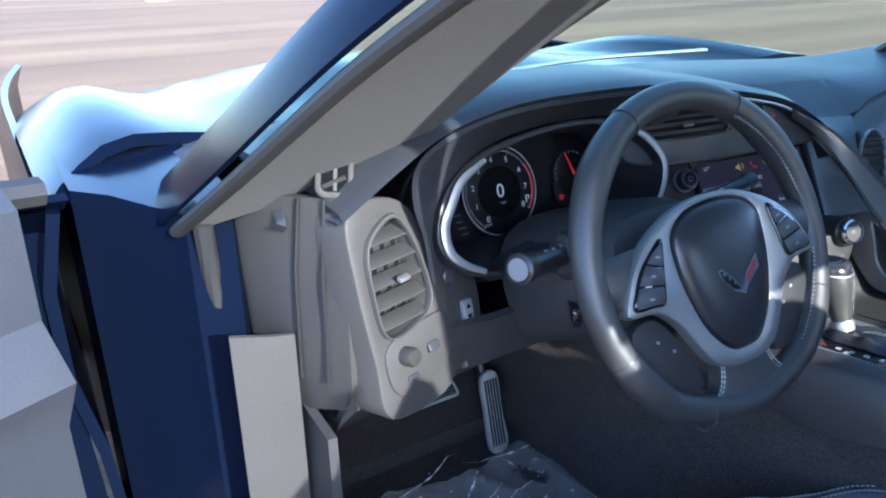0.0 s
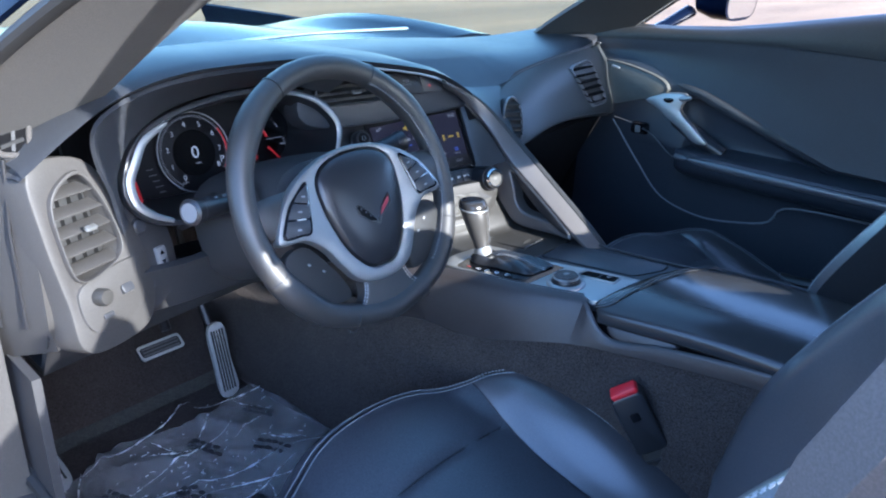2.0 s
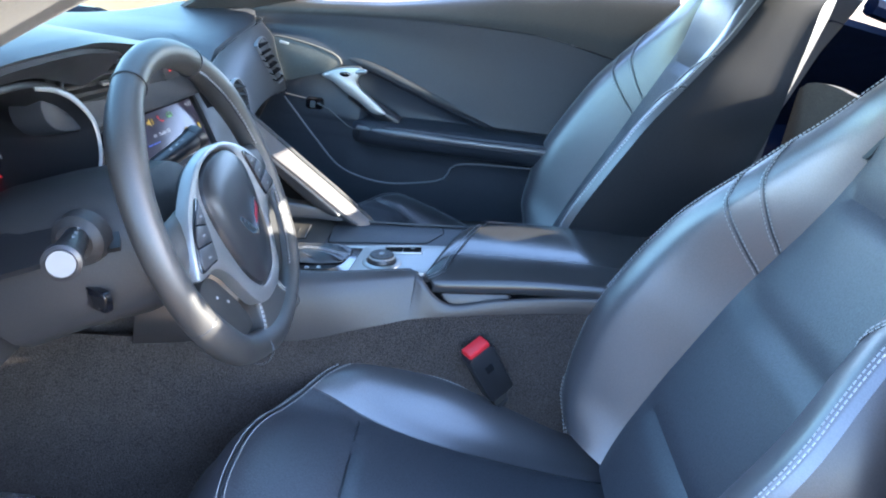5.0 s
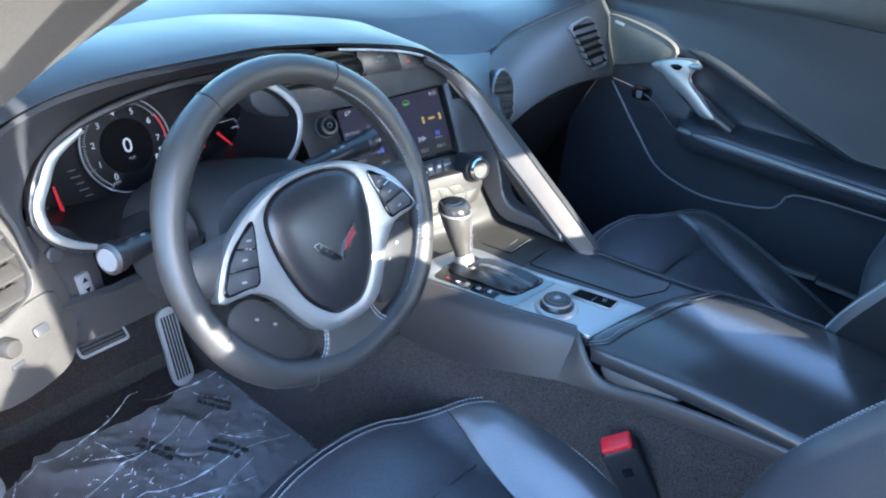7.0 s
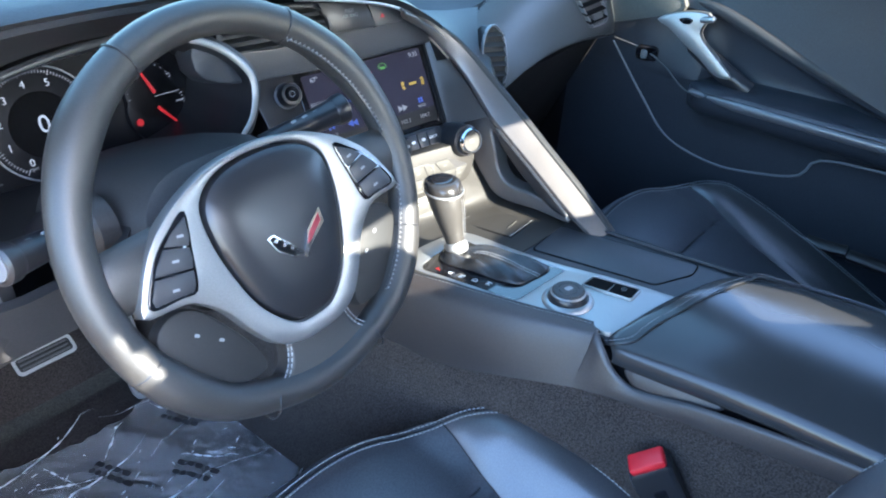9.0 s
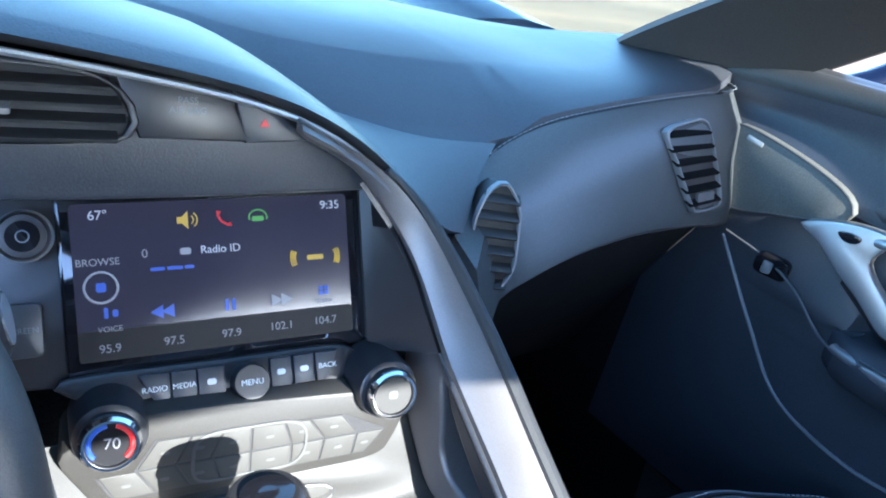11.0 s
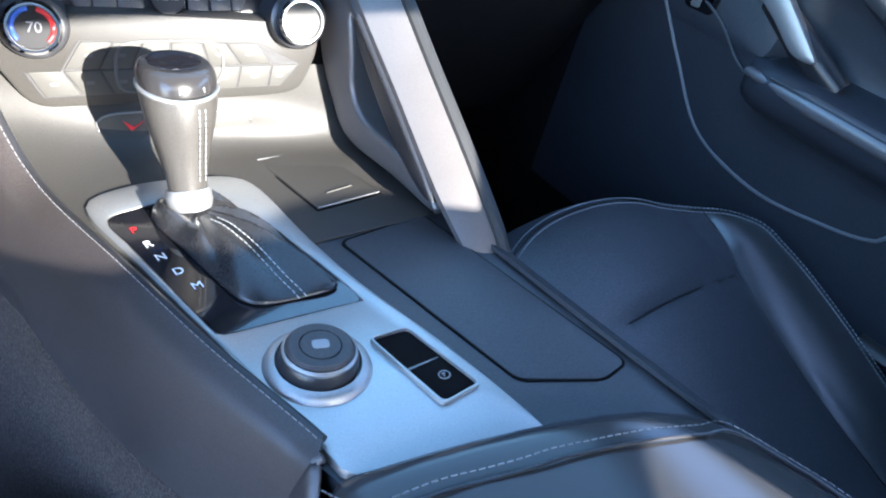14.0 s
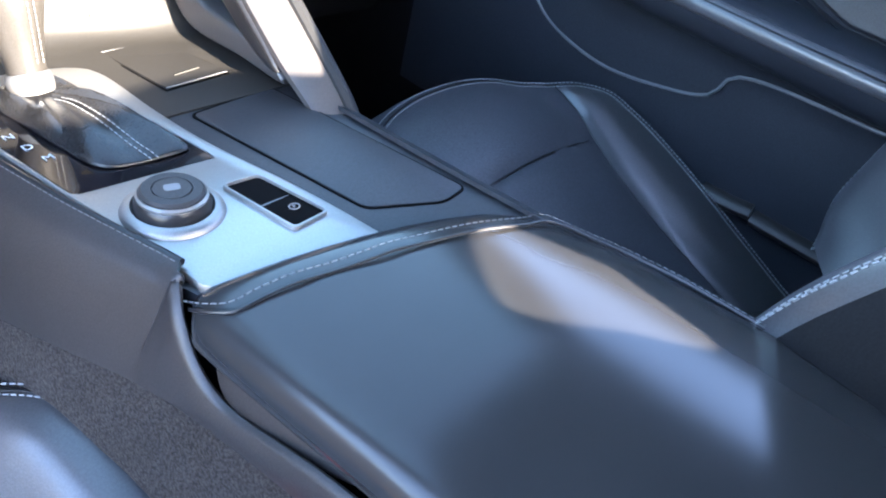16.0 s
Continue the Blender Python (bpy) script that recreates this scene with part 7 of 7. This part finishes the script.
WS_M = frame_at((0.672, 0.128, 0.735), (0.2, -1, 0), (-0.3, 0, 1))
wsw = part("window_switch", plate(rrect(0.044, 0.030, 0.010), WS_M @ pose(0, 0, 0.006), 0.010, 0.003), GLOSS, pdoor, "gloss black switch pod")
part("switch_key", plate(rrect(0.012, 0.018, 0.003), WS_M @ pose(-0.004, 0, 0.009, 0, 12), 0.006, 0.0015), SEAMGREY, wsw, "bright window key")
# pale bead puts in the light caught by the pocket's edge
part("pocket_seam", tube(spline([(0.672, 0.203, 0.742), (0.679, 0.122, 0.646), (0.682, 0.051, 0.578), (0.684, -0.051, 0.553), (0.684, -0.150, 0.566), (0.684, -0.210, 0.586), (0.684, -0.243, 0.627), (0.684, -0.42, 0.640), (0.684, -0.66, 0.65)], 60), 0.0024, 8), SEAMGREY, pdoor)
part("grip_seam", tube(spline([(0.668, 0.200, 0.750), (0.668, 0.140, 0.742), (0.667, 0.090, 0.724), (0.662, 0.045, 0.694), (0.652, 0.010, 0.684)], 24), 0.0016, 8), SEAMDIM, pdoor, "curved seam running down to the arm shelf")
part("ridge_bead", tube(spline([(0.680, 0.055, 0.850), (0.681, -0.01, 0.836), (0.682, -0.15, 0.788), (0.684, -0.30, 0.740)], 30), [0.004 + 0.009 * math.sin(math.pi * (k / 29) ** 0.6) for k in range(30)], 10, flat=0.8, up=(1, 0, 0)), HARD, pdoor, "tapering blade behind the speaker")
part("shelf_edge", tube(spline([(0.640, 0.015, 0.697), (0.634, -0.03, 0.698), (0.633, -0.30, 0.699), (0.635, -0.60, 0.704)], 40), [0.007 + 0.010 * min(1.0, k / 6) for k in range(40)], 14, flat=0.75), LEDGESHEEN, pdoor, "padded edge of the arm shelf")
part("shelf_seam", tube(spline([(0.6215, -0.02, 0.7068), (0.6205, -0.30, 0.7078), (0.6225, -0.60, 0.7128)], 30), 0.0013, 6), SATIN, pdoor)
part("panel_seam", tube(spline([(0.692, -0.100, 0.852), (0.692, -0.25, 0.896), (0.692, -0.425, 0.941), (0.693, -0.502, 0.951), (0.693, -0.575, 0.942)], 40), 0.0024, 6), SEAMGREY, pdoor, "sewn seam across the door panel")
part("outer_skin", sheet([[(0.76, 0.50, 0.86), (0.90, 0.50, 0.80), (0.93, 0.50, 0.60), (0.90, 0.50, 0.30)], [(0.765, 0.1, 0.945), (0.90, 0.1, 0.86), (0.94, 0.1, 0.62), (0.90, 0.1, 0.30)], [(0.765, -0.35, 1.02), (0.90, -0.35, 0.88), (0.94, -0.35, 0.62), (0.90, -0.35, 0.30)], [(0.765, -0.72, 1.06), (0.91, -0.72, 0.88), (0.95, -0.72, 0.62), (0.90, -0.72, 0.30)]], 0.01), PAINT, pdoor)
for y0, y1 in ((-0.262, -0.333), (-0.337, -0.62)):
    part("sill_cover", tube(spline([(0.682, y0, 0.468), (0.680, (y0 + y1) / 2, 0.470), (0.682, y1, 0.474)], 10), 0.016, 12, flat=0.7), SIDESKIN, car, "moulded cover along the door sill")
# outside mirror on that door
part("mirror_arm", tube([(0.77, 0.20, 0.935), (0.84, 0.18, 0.962), (0.90, 0.15, 0.995)], [0.024, 0.018, 0.022], 12, flat=0.7), PAINT, pdoor, "mirror stalk")
shell = []
for y, s_ in ((0.16, 0.35), (0.14, 0.8), (0.10, 1.0), (0.055, 1.0)):
    shell.append([(0.985 + 0.105 * s_ * math.copysign(abs(math.cos(t)) ** 0.6, math.cos(t)) - 0.02 * (1 - s_), y, 1.035 + 0.058 * s_ * math.copysign(abs(math.sin(t)) ** 0.6, math.sin(t))) for t in [2 * math.pi * k / 28 for k in range(28)]])
sh = part("mirror_shell", loft(shell), PAINT, pdoor, "dark mirror housing")
part("mirror_glass", plate(rrect(0.19, 0.10, 0.035), frame_at((0.985, 0.0535, 1.035), (1, 0, 0), (0, 0, 1)), 0.004), CHROME, sh, "mirror glass")

# ---- driver's door, swung wide open ----
ddoor = thing("driver_door", "dark blue car door standing wide open", "car door")
part("outer_skin", sheet([[(-0.02, 0.0, 0.86), (-0.10, 0.0, 0.80), (-0.12, 0.0, 0.60), (-0.08, 0.0, 0.28)], [(-0.02, -0.45, 0.92), (-0.12, -0.45, 0.85), (-0.14, -0.45, 0.62), (-0.08, -0.45, 0.28)], [(-0.02, -1.22, 0.93), (-0.12, -1.22, 0.87), (-0.14, -1.22, 0.62), (-0.08, -1.22, 0.28)]][::-1], 0.01), PAINT, ddoor)
part("door_panel", sheet([[(0.02, y, 0.90), (0.05, y, 0.88), (0.045, y, 0.75), (0.09, y, 0.69), (0.05, y, 0.62), (0.05, y, 0.32)] for y in (-0.1, -0.45, -0.8, -1.2)][::-1], 0.02), DOORSKIN, ddoor)
part("belt_strip", tube([(0.0, -0.04, 0.875), (0.0, -0.45, 0.925), (0.0, -1.2, 0.93)], 0.018, 8), RUBBER, ddoor)
part("mirror_shell", loft([[(-0.22 + 0.105 * s_ * math.copysign(abs(math.cos(t)) ** 0.6, math.cos(t)), y, 0.97 + 0.06 * s_ * math.copysign(abs(math.sin(t)) ** 0.6, math.sin(t))) for t in [2 * math.pi * k / 24 for k in range(24)]] for y, s_ in ((-0.24, 0.35), (-0.26, 0.8), (-0.30, 1.0), (-0.345, 1.0))]), PAINT, ddoor)
part("mirror_arm", tube([(-0.02, -0.22, 0.89), (-0.14, -0.27, 0.945)], 0.02, 10), PAINT, ddoor)
part("pull_handle", tube([(0.075, -0.30, 0.80), (0.10, -0.36, 0.77), (0.085, -0.45, 0.72)], 0.014, 10), SILVER, ddoor)
ddoor.matrix_basis = pose(-0.90, 0.52, 0, 0, 0, -66)

# ---- pedals and floor ----
pedals = thing("pedals", "ribbed metal-faced pedals hanging over the mat", "pedals")
GP = frame_at((-0.255, 0.552, 0.294), (1, 0, 0), (0.02, 0.25, 1)) @ Matrix.Scale(0.86, 4)
gp = part("gas_pedal", plate(smooth_outline([(-0.021, 0.088), (0.021, 0.088), (0.023, 0.0), (0.027, -0.086), (-0.019, -0.090), (-0.024, 0.0)], 40), GP @ pose(0, 0, 0.008), 0.010, 0.003), PEDAL, pedals, "ribbed steel accelerator")
for k in range(5):
    part("rib", tube([GP @ Vector((-0.013 + 0.0075 * k, -0.078, 0.009)), GP @ Vector((-0.015 + 0.0072 * k, 0.080, 0.009))], 0.0020, 6), RUBBER, gp)
BP = frame_at((-0.390, 0.545, 0.382), (1, 0, 0), (0, 0.85, 0.62)) @ Matrix.Scale(0.86, 4)
bp = part("brake_pedal", plate(rrect(0.100, 0.034, 0.008), BP @ pose(0, 0, 0.008), 0.010, 0.003), RUBBER, pedals, "brake pedal with a bright rim")
part("pedal_rim", plate(rrect(0.104, 0.037, 0.009), BP @ pose(0, 0, 0.010), 0.003, 0.001, hole=rrect(0.094, 0.025, 0.006)), PEDAL, bp)
for k in range(3):
    part("rib", tube([BP @ Vector((-0.042, -0.008 + 0.008 * k, 0.009)), BP @ Vector((0.042, -0.008 + 0.008 * k, 0.009))], 0.0016, 6), SEAMDIM, bp)
part("arm", tube([(-0.36, 0.57, 0.40), (-0.34, 0.66, 0.50), (-0.34, 0.68, 0.66)], 0.010, 8), SATIN, pedals)
part("arm", tube([(-0.255, 0.575, 0.34), (-0.25, 0.66, 0.46), (-0.25, 0.70, 0.60)], 0.008, 8), SATIN, pedals)
FP = frame_at((-0.640, 0.565, 0.275), (1, 0.10, 0), (0, 0.80, 0.60)) @ Matrix.Scale(0.78, 4)
rest = tagged(part("foot_rest", plate(smooth_outline([(-0.034, 0.118), (0.030, 0.120), (0.036, 0.0), (0.040, -0.112), (-0.028, -0.118), (-0.034, 0.0)], 40), FP, 0.012, 0.003), PEDAL), "ribbed steel foot rest beside the pedals", "foot rest")
for k in range(6):
    part("rib", tube([FP @ Vector((-0.022 + 0.0102 * k, -0.104, 0.001)), FP @ Vector((-0.026 + 0.0098 * k, 0.108, 0.001))], 0.0022, 6), RUBBER, rest)
part("rest_block", plate(rrect(0.09, 0.24, 0.02), FP @ pose(0.003, 0, -0.013), 0.03, 0.004), HARD, rest)
# mat and its crumpled clear wrap
tagged(part("floor_mat", plate(rrect(0.50, 0.62, 0.06), pose(-0.40, 0.30, 0.203), 0.012, 0.004), CARPET), "black carpet floor mat under clear plastic", "floor mat")
FILM = bpy.data.materials.new("clear_film")
FILM.use_nodes = True
nt = FILM.node_tree
gl_ = nt.nodes["Principled BSDF"]
gl_.inputs["Base Color"].default_value = (0.38, 0.37, 0.36, 1)
gl_.inputs["Specular IOR Level"].default_value = 1.0
tr_, mx_ = nt.nodes.new("ShaderNodeBsdfTransparent"), nt.nodes.new("ShaderNodeMixShader")
tr_.inputs[0].default_value = (0.88, 0.88, 0.89, 1)
gl_.inputs["Roughness"].default_value = 0.10
nz, bmp = nt.nodes.new("ShaderNodeTexNoise"), nt.nodes.new("ShaderNodeBump")
gp_ = nt.nodes.new("ShaderNodeNewGeometry")
nz.inputs["Scale"].default_value, nz.inputs["Detail"].default_value = 45, 3
bmp.inputs["Strength"].default_value, bmp.inputs["Distance"].default_value = 0.5, 0.01
nt.links.new(gp_.outputs["Position"], nz.inputs["Vector"])
nt.links.new(nz.outputs["Fac"], bmp.inputs["Height"])
nt.links.new(bmp.outputs[0], gl_.inputs["Normal"])
mx_.inputs[0].default_value = 0.37
nt.links.new(tr_.outputs[0], mx_.inputs[1])
nt.links.new(gl_.outputs[0], mx_.inputs[2])
nt.links.new(mx_.outputs[0], nt.nodes["Material Output"].inputs[0])
# opaque white for highlights painted on the clear film
FOLDGLINT = material("film_glint_white", (0.80, 0.81, 0.83), 0.16, vary=0.3, vary_size=0.012, spec=1.0)
FINK = material("film_print", (0.022, 0.022, 0.024), 0.6, vary=0.1)
rng = random.Random(7)
NX, NY = 44, 48
rows = []
for i in range(NY):
    r = []
    for j in range(NX):
        x = -0.67 + 0.56 * j / (NX - 1) + rng.uniform(-0.005, 0.005)
        y = -0.02 + (0.545 + 0.02 * math.sin(x * 23)) * i / (NY - 1) + rng.uniform(-0.005, 0.005)
        h = 0.020 * (1 - abs(noise.noise((x * 6, y * 6, 0.3)))) ** 5 + rng.uniform(0, 0.006)
        r.append((x, y, 0.206 + h))
    rows.append(r)
film = part("floor_film", sheet(rows[::-1], 0.0004), FILM, None, smooth=False)
tagged(film, "crumpled clear protective plastic over the floor mat", "plastic film")


def film_z(x, y):
    return 0.210 + 0.020 * (1 - abs(noise.noise((x * 6, y * 6, 0.3)))) ** 5


# sharp bunched folds across the film, coloured white to put in their highlights
for x0, y0, ang, length in ((-0.565, 0.375, -16, 0.38), (-0.585, 0.50, 10, 0.26), (-0.26, 0.51, -70, 0.09), (-0.55, 0.394, 10, 0.24), (-0.34, 0.53, -8, 0.20), (-0.45, 0.30, -25, 0.16), (-0.60, 0.25, 20, 0.15), (-0.50, 0.17, -10, 0.24), (-0.38, 0.45, 40, 0.08), (-0.30, 0.36, -45, 0.09), (-0.42, 0.24, 10, 0.14), (-0.62, 0.44, 60, 0.08), (-0.48, 0.46, -30, 0.10), (-0.33, 0.40, 15, 0.12), (-0.60, 0.33, -5, 0.10), (-0.62, 0.10, 15, 0.20)) + tuple((rng.uniform(-0.64, -0.2), rng.uniform(0.02, 0.56), rng.uniform(-80, 80), rng.uniform(0.03, 0.10)) for _ in range(8)):
    path, a_ = [], radians(ang)
    x, y = x0, y0
    for k in range(20):
        path.append((x, y, film_z(x, y) + 0.003))
        a_ += rng.uniform(-0.17, 0.17)
        a_ = a_ * 0.8 + radians(ang) * 0.2
        x, y = x + math.cos(a_) * length / 19, y + math.sin(a_) * length / 19
    part("fold", tube(path, [max(0.0002, 0.0030 * rng.random() ** 2.0 * math.sin(math.pi * (k + 0.4) / 19.8)) for k in range(20)], 5, flat=0.8), FOLDGLINT, film, "bunched fold painted white as its highlight", smooth=False)
# small scattered white strokes painted as glints where the film is pinched
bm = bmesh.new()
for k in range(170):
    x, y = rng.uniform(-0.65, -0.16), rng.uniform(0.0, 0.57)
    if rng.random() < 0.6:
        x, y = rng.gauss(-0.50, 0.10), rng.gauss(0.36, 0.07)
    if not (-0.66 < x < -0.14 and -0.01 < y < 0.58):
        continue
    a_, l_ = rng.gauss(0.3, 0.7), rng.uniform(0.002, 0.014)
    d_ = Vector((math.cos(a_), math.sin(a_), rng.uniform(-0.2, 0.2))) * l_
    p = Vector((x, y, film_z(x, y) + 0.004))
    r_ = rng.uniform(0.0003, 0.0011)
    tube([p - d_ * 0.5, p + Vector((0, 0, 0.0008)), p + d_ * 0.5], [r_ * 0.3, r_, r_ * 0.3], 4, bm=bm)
part("glints", bm, FOLDGLINT, film, "small white strokes painted as glints", smooth=False)["kind"] = "stuff"
# blocks of print on the film, too small to read
for bx, by_ in ((-0.56, 0.40), (-0.47, 0.31), (-0.38, 0.42), (-0.30, 0.32), (-0.52, 0.18), (-0.39, 0.20), (-0.24, 0.44), (-0.60, 0.27)):
    for r_ in range(2):
        u = -0.034
        while u < 0.030:
            w = rng.uniform(0.006, 0.016)
            q = Vector((bx, by_, 0)) + Matrix.Rotation(radians(-70), 3, 'Z') @ Vector((u + w / 2, -0.015 * r_, 0))
            part("print_bar", plate(rrect(w, 0.0085, 0.0006, 1), pose(q.x, q.y, film_z(q.x, q.y) + 0.0065, 0, 0, -70), 0.0005), FINK, film, smooth=False)
            u += w + 0.004
